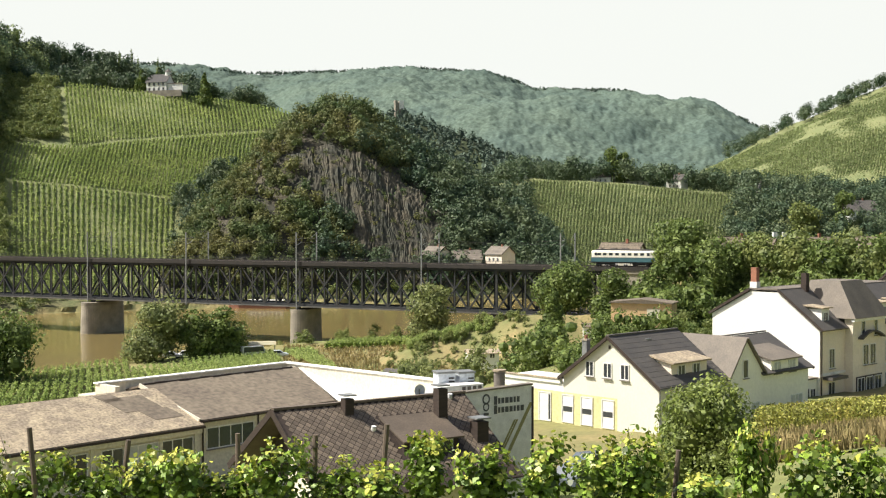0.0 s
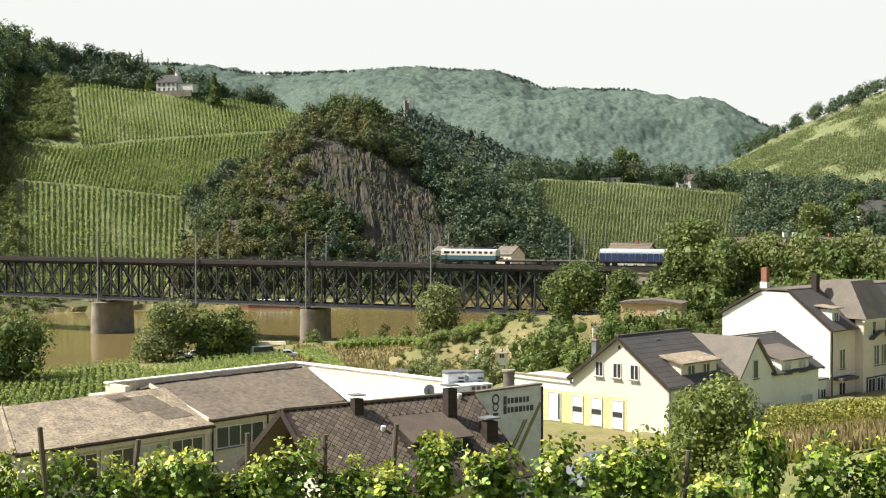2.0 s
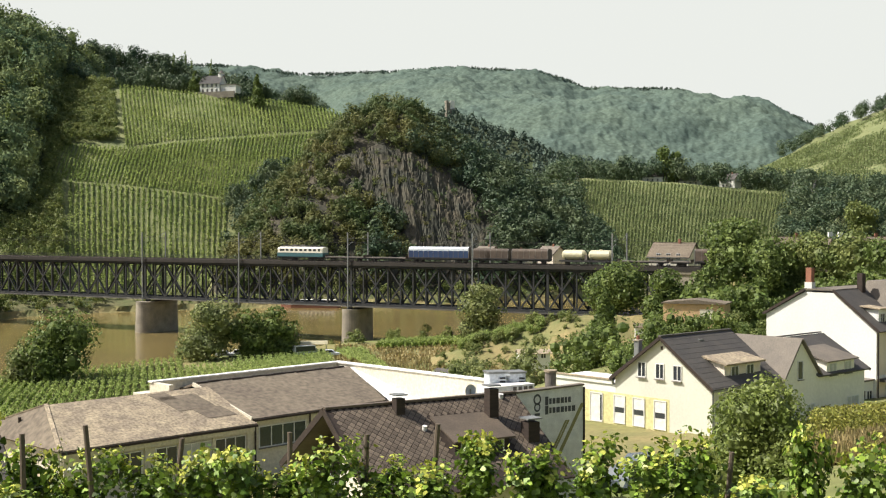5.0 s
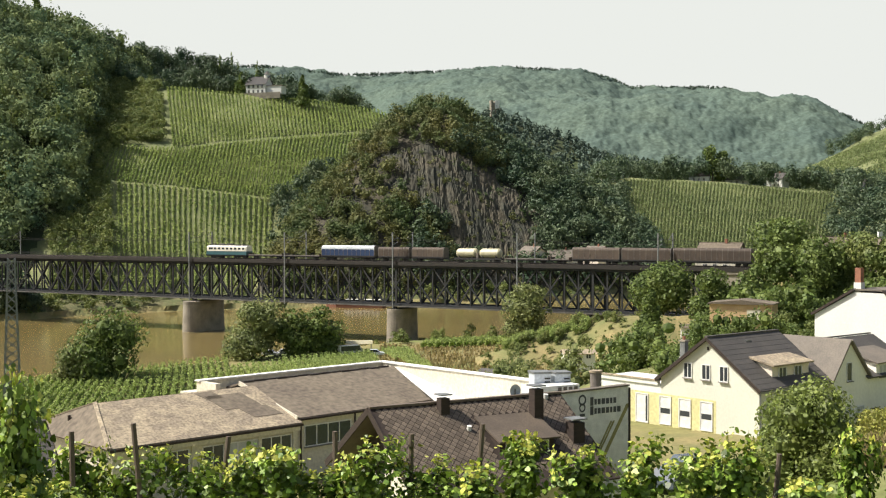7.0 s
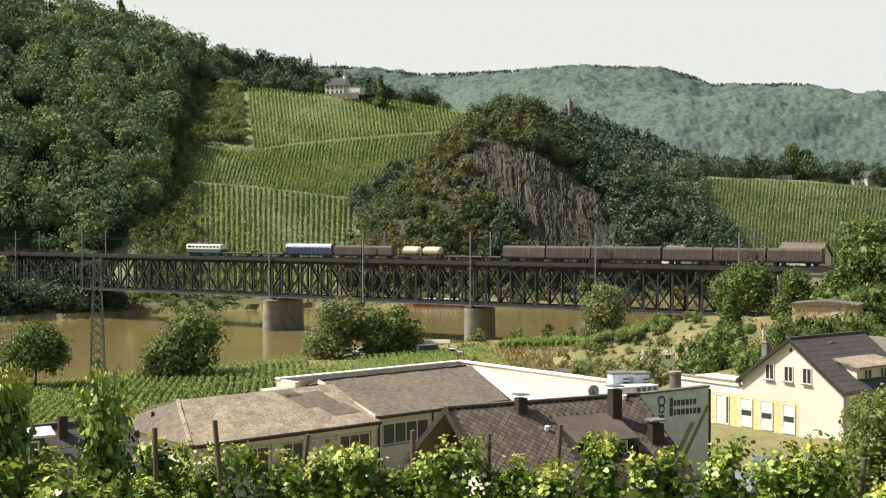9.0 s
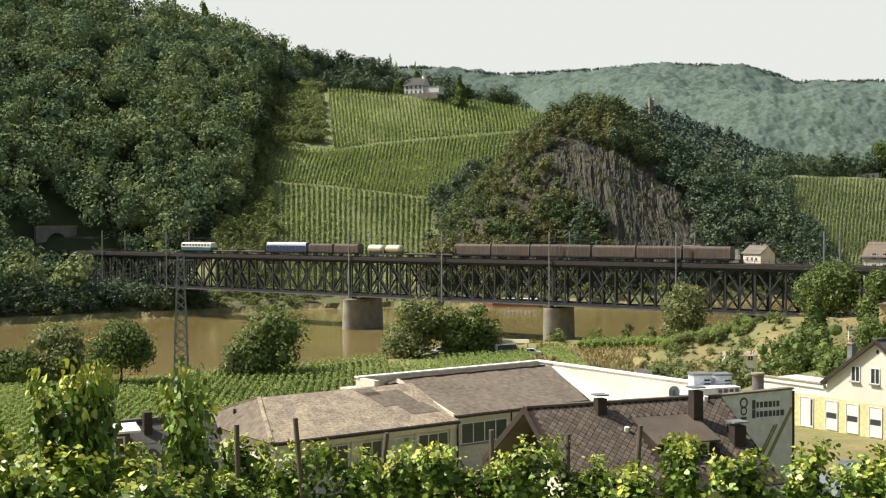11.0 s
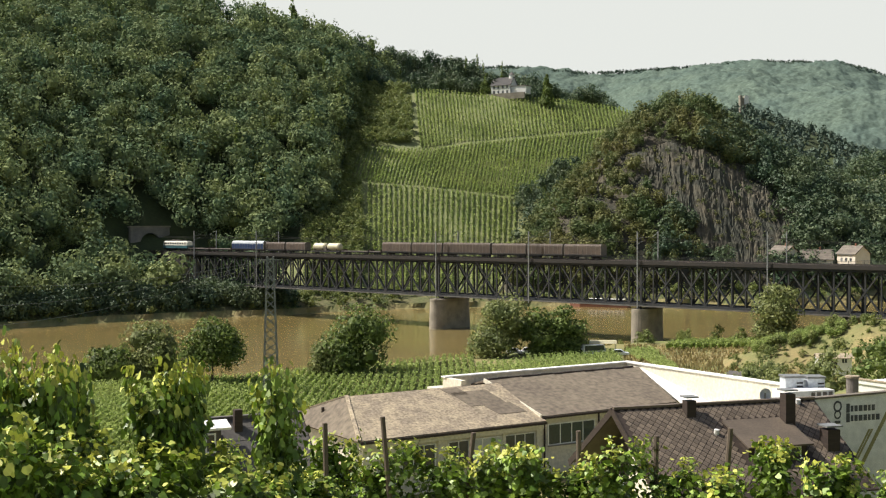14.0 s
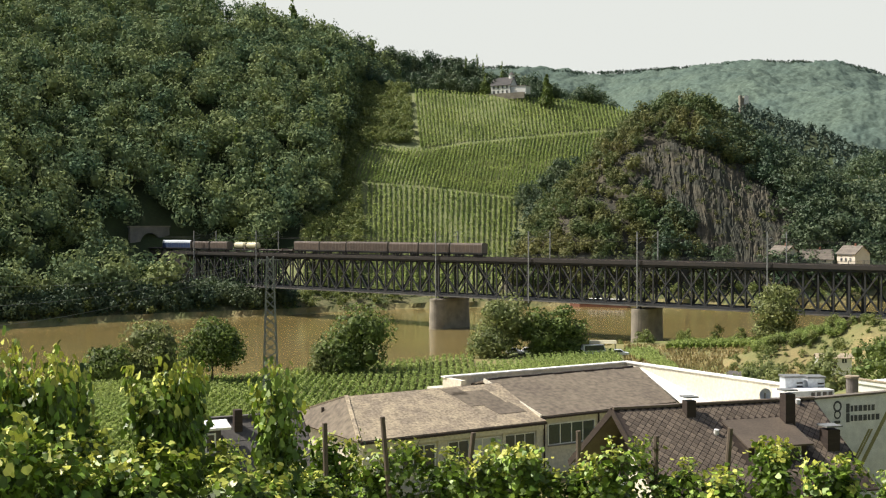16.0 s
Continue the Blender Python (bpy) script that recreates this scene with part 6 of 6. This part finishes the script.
# ---- vines in the foreground ----
def vine_leaf():
    """A five-lobed vine leaf, folded along its middle."""
    pts = []
    for i, r in enumerate((0.75, 1.0, 0.84, 1.06, 0.84, 1.0, 0.75, 0.35)):
        a = math.pi * 1.5 + 2 * math.pi * (i + 1) / 8
        pts.append((math.cos(a) * r, math.sin(a) * r, -0.4 * abs(math.cos(a)) * r))
    return np.array(pts)


def vine_plant(seed, tall, n_leaf):
    rng = np.random.default_rng(seed)
    t = thing("grapevine", "leafy grapevine tied to a wooden stake", "grapevine", group="foreground vines")
    base = vine_leaf() * 0.058
    leaves, young = [], []
    shoots = []
    for s in range(9):
        a = rng.uniform(0, 6.28)
        lean = rng.uniform(0.1, 0.45)
        p0 = np.array([0, 0, tall * rng.uniform(0.3, 0.5)])
        p1 = np.array([math.cos(a) * lean * 1.3, math.sin(a) * lean * 0.8, tall * rng.uniform(0.8, 1.08)])
        shoots.append((p0, p1))
    for i in range(n_leaf):
        p0, p1 = shoots[rng.integers(0, 9)]
        k = rng.uniform(0, 1) ** 0.8
        c = p0 + (p1 - p0) * k + rng.normal(size=3) * [0.14, 0.14, 0.07] * (1.25 - 0.75 * k)
        up = np.array([c[0] * 1.6, c[1] * 1.6, 0.35 + 0.4 * k]) + rng.normal(size=3) * 0.45
        up /= np.linalg.norm(up)
        u = np.cross(up, rng.normal(size=3))
        u /= np.linalg.norm(u)
        v = np.cross(up, u)
        s = rng.uniform(0.6, 1.25) * (1.0 - 0.3 * (k > 0.9))
        (young if k > 0.86 and rng.uniform() < 0.7 else leaves).append(c + s * (base[:, :1] * u + base[:, 1:2] * v + base[:, 2:] * up))
    me = quads("foliage", np.array(leaves), "leaf_vine", 8)
    part("foliage", me, None, t)
    part("young_foliage", quads("young_foliage", np.array(young), "leaf_young", 8), None, t, "yellow-green young leaves at the shoot tips")
    part("trunk", Build().tube((0, 0, -0.2), (0.06, 0.03, tall * 0.3), 0.035, 0.028, 7).tube((0.06, 0.03, tall * 0.3), (0.0, 0, tall * 0.5), 0.028, 0.02, 7), "bark", t)
    for p0, p1 in shoots:
        part("shoot", Build().tube(p0, p1, 0.009, 0.004, 5), "leaf_light", t)
    return t


def foreground():
    kinds = [vine_plant(60 + i, 2.0, 850) for i in range(5)]
    stake = thing("vine_stake", "grey weathered wooden vine stake", "stake", pose(0, 0, 0), "vine stakes")
    part("pole", Build().tube((0, 0, -0.5), (0.0, 0, 2.3), 0.045, 0.038, 8), "wood", stake)
    part("tie", Build().tube((0, 0, 1.45), (0, 0, 1.5), 0.055, 0.055, 8), "leaf_light", stake)
    first = True
    rng = np.random.default_rng(5)
    rows = []
    x = -9.6
    while x < 9.6:                                   # the long row below the camera
        rows.append((x, 17.6 + rng.normal() * 0.15 + 0.02 * x, 0.95 + 0.11 * rng.normal()))
        x += rng.uniform(0.6, 0.95)
    x = -10.5
    while x < 11:                                    # the row behind it
        rows.append((x, 20.2 + rng.normal() * 0.2, 0.72 + 0.08 * rng.normal()))
        x += rng.uniform(0.7, 1.0)
    for az, r, s in ((-35.9, 13.6, 1.52), (-34.4, 13.5, 1.54), (-33.2, 13.9, 1.48), (-32.3, 13.4, 1.02), (-30.6, 13.6, 0.95), (-29.6, 13.8, 1.40), (-28.8, 14.0, 1.52), (-28.0, 14.6, 1.48),
                     (-24.0, 14.8, 1.36), (-23.4, 15.0, 1.2), (-36.9, 14.2, 1.50), (-25.4, 15.2, 0.85), (-22.2, 15.6, 0.8), (-33.6, 12.2, 1.0), (-29.4, 12.4, 0.9), (-36.4, 12.2, 1.1), (-31.2, 12.3, 0.95),
                     (-35.2, 14.6, 1.46), (-33.8, 14.8, 1.46), (-26.3, 13.2, 0.85), (-24.8, 13.4, 0.8)):
        p = on_polar(az, r)
        rows.append((p.x, p.y, s))
    used = set()
    for i, (x, y, s) in enumerate(rows):
        k = i % 5
        m = pose(x, y, ground_at(x, y), 0, 0, rng.uniform(-180, 180)) @ Matrix.Diagonal((1, 1, 1, 1))
        if k in used:
            o = copy_thing(kinds[k], m)
        else:
            o = kinds[k]
            o.matrix_basis = m
            used.add(k)
        o.scale = (1.0, 1.0, s) if s < 1.15 else (0.72, 0.78, s)
    sx = [(-18.3, 17.4, 2.42), (-15.4, 17.6, 2.2), (-9.6, 17.3, 2.2), (-6.2, 17.2, 2.15), (-3.2, 17.3, 2.32), (-0.4, 17.5, 2.1), (4.2, 17.5, 1.9), (10.4, 17.6, 2.0), (-21.5, 16.4, 2.3)]
    for az, r, h in sx:
        p = on_polar(az, r + 0.55)
        m = pose(p.x, p.y, ground_at(p.x, p.y) + h - 2.38, rng.normal() * 2, rng.normal() * 3 + 3, 0)
        if first:
            stake.matrix_basis, first = m, False
        else:
            copy_thing(stake, m)


foreground()


# ---- pylon, vehicles, yard ----
def pylon():
    p = on_polar(-24.1, 221)
    z = ground_at(p.x, p.y)
    t = thing("power_pylon", "slender grey lattice steel power pylon in the river vineyard", "pylon", pose(p.x, p.y, z, 0, 0, 20))
    H, b0, b1 = 25.0, 1.35, 0.55
    for sx in (-1, 1):
        for sy in (-1, 1):
            part("leg", Build().beam((sx * b0, sy * b0, 0), (sx * b1, sy * b1, H), 0.22), "steel", t)
    n = 16
    for i in range(n):
        z0, z1 = H * i / n, H * (i + 1) / n
        w0, w1 = b0 + (b1 - b0) * i / n, b0 + (b1 - b0) * (i + 1) / n
        for a, b in (((-1, -1), (1, -1)), ((1, -1), (1, 1)), ((1, 1), (-1, 1)), ((-1, 1), (-1, -1))):
            part("brace", Build().beam((a[0] * w0, a[1] * w0, z0), (b[0] * w1, b[1] * w1, z1), 0.13).beam((b[0] * w0, b[1] * w0, z0), (a[0] * w1, a[1] * w1, z1), 0.13), "steel", t)
    part("cross_arm", Build().beam((-2.2, 0, H - 0.6), (2.2, 0, H - 0.6), 0.18), "steel", t)
    w = thing("power_line", "sagging thin power lines strung from the pylon", "wire", kind="stuff")
    bld = Build()
    top = Vector((p.x, p.y, z + H - 0.5))
    for target, sag in (((-190, 190, 27), 5), ((-192, 186, 22), 6), ((-190, 182, 17), 7)):
        last = None
        for i in range(17):
            k = i / 16
            q = top.lerp(Vector(target), k) - Vector((0, 0, sag * 4 * k * (1 - k)))
            if last:
                bld.beam(last, q, 0.06)
            last = q
    part("wires", bld, "steel", w)


def vehicle(name, label, az, r, turn, length, height, paint, z=None):
    p = on_polar(az, r)
    z = ground_at(p.x, p.y) if z is None else z
    t = thing(name, label, "vehicle", pose(p.x, p.y, z, 0, 0, turn), "parked vehicles")
    w = 1.75 if height < 1.8 else 2.1
    l, h = length, height
    if height < 1.8:
        lower = [(-l / 2, 0.35), (l / 2, 0.35), (l / 2, 0.75), (l * 0.3, 0.9), (-l * 0.46, 0.92), (-l / 2, 0.8)]
        cab = [(-l * 0.44, 0.9), (l * 0.24, 0.9), (l * 0.06, h), (-l * 0.3, h)]
    else:
        lower = [(-l / 2, 0.35), (l / 2, 0.35), (l / 2, 1.2), (l * 0.44, 1.4), (-l / 2, 1.4)]
        cab = [(-l / 2, 1.4), (l * 0.43, 1.4), (l * 0.36, h), (-l / 2, h)]
    part("body", Build().solid([(x, -w / 2, zz) for x, zz in lower], (0, w, 0)), paint, t)
    part("cabin", Build().solid([(x, -w / 2 + 0.1, zz) for x, zz in cab], (0, w - 0.2, 0)), paint, t)
    q = [(x * 0.93 - 0.02, 0.08 + zz * 0.93) for x, zz in cab]
    for y in (-w / 2 + 0.08, w / 2 - 0.1):
        part("side_window", Build().solid([(x, y, zz) for x, zz in q], (0, 0.02, 0)), "glass", t)
    for x in (-l * 0.32, l * 0.32):
        for y in (-w / 2 + 0.02, w / 2 - 0.2):
            part("wheel", Build().tube((x, y, 0.32), (x, y + 0.18, 0.32), 0.32, 0.32, 14), "black", t)
    return t


pylon()
vehicle("camper_van", "white camper van parked under riverside trees", -10.6, 292, 20, 6.5, 2.9, "car_white")
vehicle("car", "white car parked on the river bank", -11.9, 291, 10, 4.4, 1.5, "car_white")
vehicle("camper_van", "white camper van on the river bank", -8.9, 284, 35, 6.0, 2.7, "car_white")
vehicle("car", "silver car parked on the river bank", -7.7, 285, 5, 4.3, 1.5, "pale_hood")
vehicle("car", "white car parked on the river bank", -12.6, 290, -5, 4.2, 1.5, "car_white")
vehicle("car", "dark car parked in the yard", 7.3, 84, 25, 4.3, 1.5, "car_dark")
vehicle("car", "dark car parked beside the young tree", 6.3, 80, 60, 4.2, 1.45, "car_dark")


def moored_boat():
    """A long passenger boat at the far landing."""
    p = on_polar(-8.6, 489)
    t = thing("moored_boat", "long dark red and white passenger boat moored at the far bank", "boat", pose(p.x, p.y, 0, 0, 0, 176))
    plan = [(-12, -1.2), (-11, -2.0), (8, -2.0), (12.5, 0.0), (8, 2.0), (-11, 2.0), (-12, 1.2)]
    part("hull", Build().solid([(x, y, -0.6) for x, y in plan], (0, 0, 1.9)), "brick", t, "dark red hull")
    part("deck_strip", Build().solid([(x * 1.005, y * 1.02, 1.3) for x, y in plan], (0, 0, 0.2)), "frame", t)
    part("cabin", Build().solid([(-9.5, -1.6, 1.5), (5.0, -1.6, 1.5), (4.2, -1.6, 3.2), (-9.2, -1.6, 3.2)], (0, 3.2, 0)), "car_white", t, "white cabin")
    part("cabin_roof", Build().box(-9.8, -1.8, 3.2, 4.6, 1.8, 3.35), "frame", t)
    for x in np.arange(-8.6, 3.6, 1.7):
        for y in (-1.61, 1.61):
            part("window", Build().box(x, y - 0.02, 2.0, x + 1.2, y + 0.02, 2.8), "glass", t)


def awning():
    """A small kiosk roof on posts among the parked vehicles."""
    p = on_polar(-8.5, 288)
    t = thing("awning", "yellow canvas awning on thin posts beside the parked vans", "awning", pose(p.x, p.y, ground_at(p.x, p.y), 0, 0, 12))
    part("canopy", Build().solid([(-3.2, -1.5, 2.7), (-3.2, 1.5, 2.7), (-3.2, 0.9, 3.35), (-3.2, -0.9, 3.35)], (6.4, 0, 0)), "tank", t, "pale yellow canopy")
    for x in (-3.0, 3.0):
        for y in (-1.3, 1.3):
            part("post", Build().tube((x, y, -0.2), (x, y, 2.7), 0.06), "steel", t)


moored_boat()
awning()


def patch(name, label, category, mat, poly, lift=0.03):
    """A thin sheet that follows the ground inside a four-sided outline of bearings and distances."""
    b = Build()
    n = 16
    a0, a1, r0, r1 = poly
    pts = [[None] * (n + 1) for _ in range(n + 1)]
    for i in range(n + 1):
        for j in range(n + 1):
            wob = math.sin(i * 1.3 + r0) + 0.6 * math.sin(i * 2.9)
            p = on_polar(a0 + (a1 - a0) * i / n + (a1 - a0) * 0.03 * math.sin(j * 1.9), r0 + (r1 - r0) * j / n + wob * (r1 - r0) * 0.06)
            b.v.append((p.x, p.y, ground_at(p.x, p.y) + lift))
    for i in range(n):
        for j in range(n):
            k = i * (n + 1) + j
            b.f.append((k, k + n + 1, k + n + 2, k + 1))
    return tagged(part(name, b, mat), label, category, kind="structure")


def garden_shed(label, az, r, z, w, d, h, turn, roof):
    p = on_polar(az, r)
    t = thing("garden_shed", label, "shed", pose(p.x, p.y, z, 0, 0, turn), "garden sheds")
    part("wall", gable_body(w, d, h, h + 0.5), "white", t)
    for y0 in (-0.3, d + 0.3):
        part("roof", roof_slab([(-0.3, y0, h - 0.08), (w + 0.3, y0, h - 0.08), (w + 0.3, d / 2, h + 0.55), (-0.3, d / 2, h + 0.55)], 0.1), roof, t)
    part("door", Build().box(w * 0.4, -0.05, 0, w * 0.4 + 0.9, -0.005, 1.9), "dark_wood", t)
    window_at(t, FACE_Y(w * 0.78, 0, 0.9), 0.8, 0.8, "glass", 1, False)


garden_shed("white garden shed with a pale sheet roof", 1.2, 214, 9.0, 5.5, 3.2, 1.7, 8, "felt_pale")
garden_shed("low shed with a dark felt roof", -2.9, 198, 7.2, 5.0, 4.0, 2.0, -25, "slate")
garden_shed("pale sheet-roofed shed behind the gardens", 6.3, 168, 12.4, 6.5, 3.5, 2.3, 12, "white_roof")
garden_shed("small white shed under the dark trees", 6.6, 236, 12.0, 4.0, 3.0, 1.7, -5, "felt_dark")


def station_lamp(az, r, top):
    p = on_polar(az, r)
    z = ground_at(p.x, p.y)
    t = thing("station_lamp", "tall grey lamp mast with two white lamp heads", "lamp post", pose(p.x, p.y, z, 0, 0, 10))
    part("pole", Build().tube((0, 0, 0), (0, 0, top - z), 0.14, 0.09), "steel", t)
    for x in (-1.1, 1.1):
        part("arm", Build().beam((0, 0, top - z - 0.2), (x, 0, top - z), 0.07), "steel", t)
        part("lamp_head", Build().solid([(x - 0.5, -0.35, top - z - 0.5), (x + 0.5, -0.35, top - z - 0.5), (x + 0.4, -0.25, top - z + 0.5), (x - 0.4, -0.25, top - z + 0.5)], (0, 0.6, 0)), "frame", t)


def vent_unit(az, r, w, z0, z1, turn):
    p = on_polar(az, r)
    g = ground_at(p.x, p.y)
    t = thing("ventilation_unit", "pale sheet-metal ventilation unit on a steel stand behind the brown roof", "ventilation unit", pose(p.x, p.y, 0, 0, 0, turn), "ventilation units")
    part("housing", Build().box(-w / 2, -0.5, z0, w / 2, 0.5, z1 - 0.12), "pale_hood", t)
    part("lid", Build().box(-w / 2 - 0.06, -0.56, z1 - 0.12, w / 2 + 0.06, 0.56, z1), "steel", t)
    for k in range(5):
        z = z0 + 0.15 + (z1 - z0 - 0.4) * k / 5
        part("louvre", Build().box(w / 2 - 0.42, -0.54, z, w / 2 - 0.06, -0.505, z + 0.09), "black", t)
    for x in (-w / 2 + 0.08, w / 2 - 0.08):
        for y in (-0.42, 0.42):
            part("leg", Build().box(x - 0.05, y - 0.05, g, x + 0.05, y + 0.05, z0), "steel", t)


vent_unit(0.05, 75.5, 1.1, 23.0, 24.45, 20)
vent_unit(1.0, 76.0, 1.0, 22.9, 24.4, 20)
station_lamp(15.5, 270, 31.3)
patch("yard", "dry grass yard in front of the white house", "yard", "dry", (3.5, 10.5, 84, 101), 0.2)
def straw(label, az, reach, n, wide, tall, seed):
    """Tufts of tall dry grass."""
    rng = np.random.default_rng(seed)
    a, r = rng.uniform(*az, n), rng.uniform(*reach, n)
    x, y = r * np.sin(np.radians(a)), r * np.cos(np.radians(a))
    p = np.stack([x, y, land(a, r)[0]], -1)
    t = rng.uniform(0, 6.28, n)
    w = np.stack([np.cos(t), np.sin(t), 0 * t], -1) * rng.uniform(*wide, (n, 1))
    up = np.stack([rng.normal(size=n) * 0.12, rng.normal(size=n) * 0.12, rng.uniform(*tall, n)], -1)
    q = np.stack([p - w, p + w, p + up + w * 0.3, p + up - w * 0.3], 1)
    tagged(new("dry_grass", quads("dry_grass", q, "straw")), label, "grass", kind="stuff")


straw("tall reddish-brown dry grass beside the terrace vines", (13.4, 27), (42, 57), 9000, (0.03, 0.07), (0.35, 0.85), 77)
straw("dry yellow grass on the river flat", (-7.5, 3.0), (215, 312), 9000, (0.1, 0.35), (0.3, 0.9), 78)
patch("dry_grass", "dry yellow grass between the vine terraces", "grass", "dry", (14.0, 27, 42, 56), 0.1)
patch("path_bank", "dry grass flat beside the river path", "grass", "dry", (-7.0, 3.2, 272, 312), 0.12)


def path_bank():
    b = Build()
    cols, rows = 60, 34
    for i in range(cols + 1):
        az = -3.0 + 12.5 * i / cols
        for j in range(rows + 1):
            r = 232 + 60 * j / rows
            p = on_polar(az, r)
            g = ground_at(p.x, p.y)
            z = max(bank_top(az, r) + 0.25 * noise.noise(Vector((p.x / 3, p.y / 3, 2))), g - 0.6)
            b.v.append((p.x, p.y, z))
    for i in range(cols):
        for j in range(rows):
            k = i * (rows + 1) + j
            b.f.append((k, k + rows + 1, k + rows + 2, k + 1))
    return tagged(part("path_bank", b, "dry"), "dry grass bank with a path rising to the bridge", "grass", kind="structure")


def footpath():
    b = Build()
    n = 50
    for i in range(n + 1):
        az = -2.6 + 6.6 * i / n
        mid = 252.5 + 1.5 * math.sin(i * 0.35)
        wide = 2.2 + 0.7 * math.sin(i * 1.7) + 0.5 * math.sin(i * 0.6)
        for k in range(5):
            r = mid + (k - 2) * wide * 0.5
            p = on_polar(az, r)
            z = max(bank_top(az, r) + 0.25 * noise.noise(Vector((p.x / 3, p.y / 3, 2))), ground_at(p.x, p.y))
            b.v.append((p.x, p.y, z + 0.14))
    for i in range(n):
        for k in range(4):
            q = i * 5 + k
            b.f.append((q, q + 5, q + 6, q + 1))
    return tagged(part("footpath", b, "dry"), "sandy footpath climbing the grass bank to the bridge", "path", kind="structure")


path_bank()
footpath()
bushes("green vine hedge climbing the dry bank", (-1.7, 2.3), (258, 264), 70, (0.28, 0.40), "leaf_row", 66, 0.7)
bushes("low green shrubs on the dry bank", (-2.8, 4.2), (234, 266), 150, (0.12, 0.38), "leaf_light", 59, 0.7)


motions()
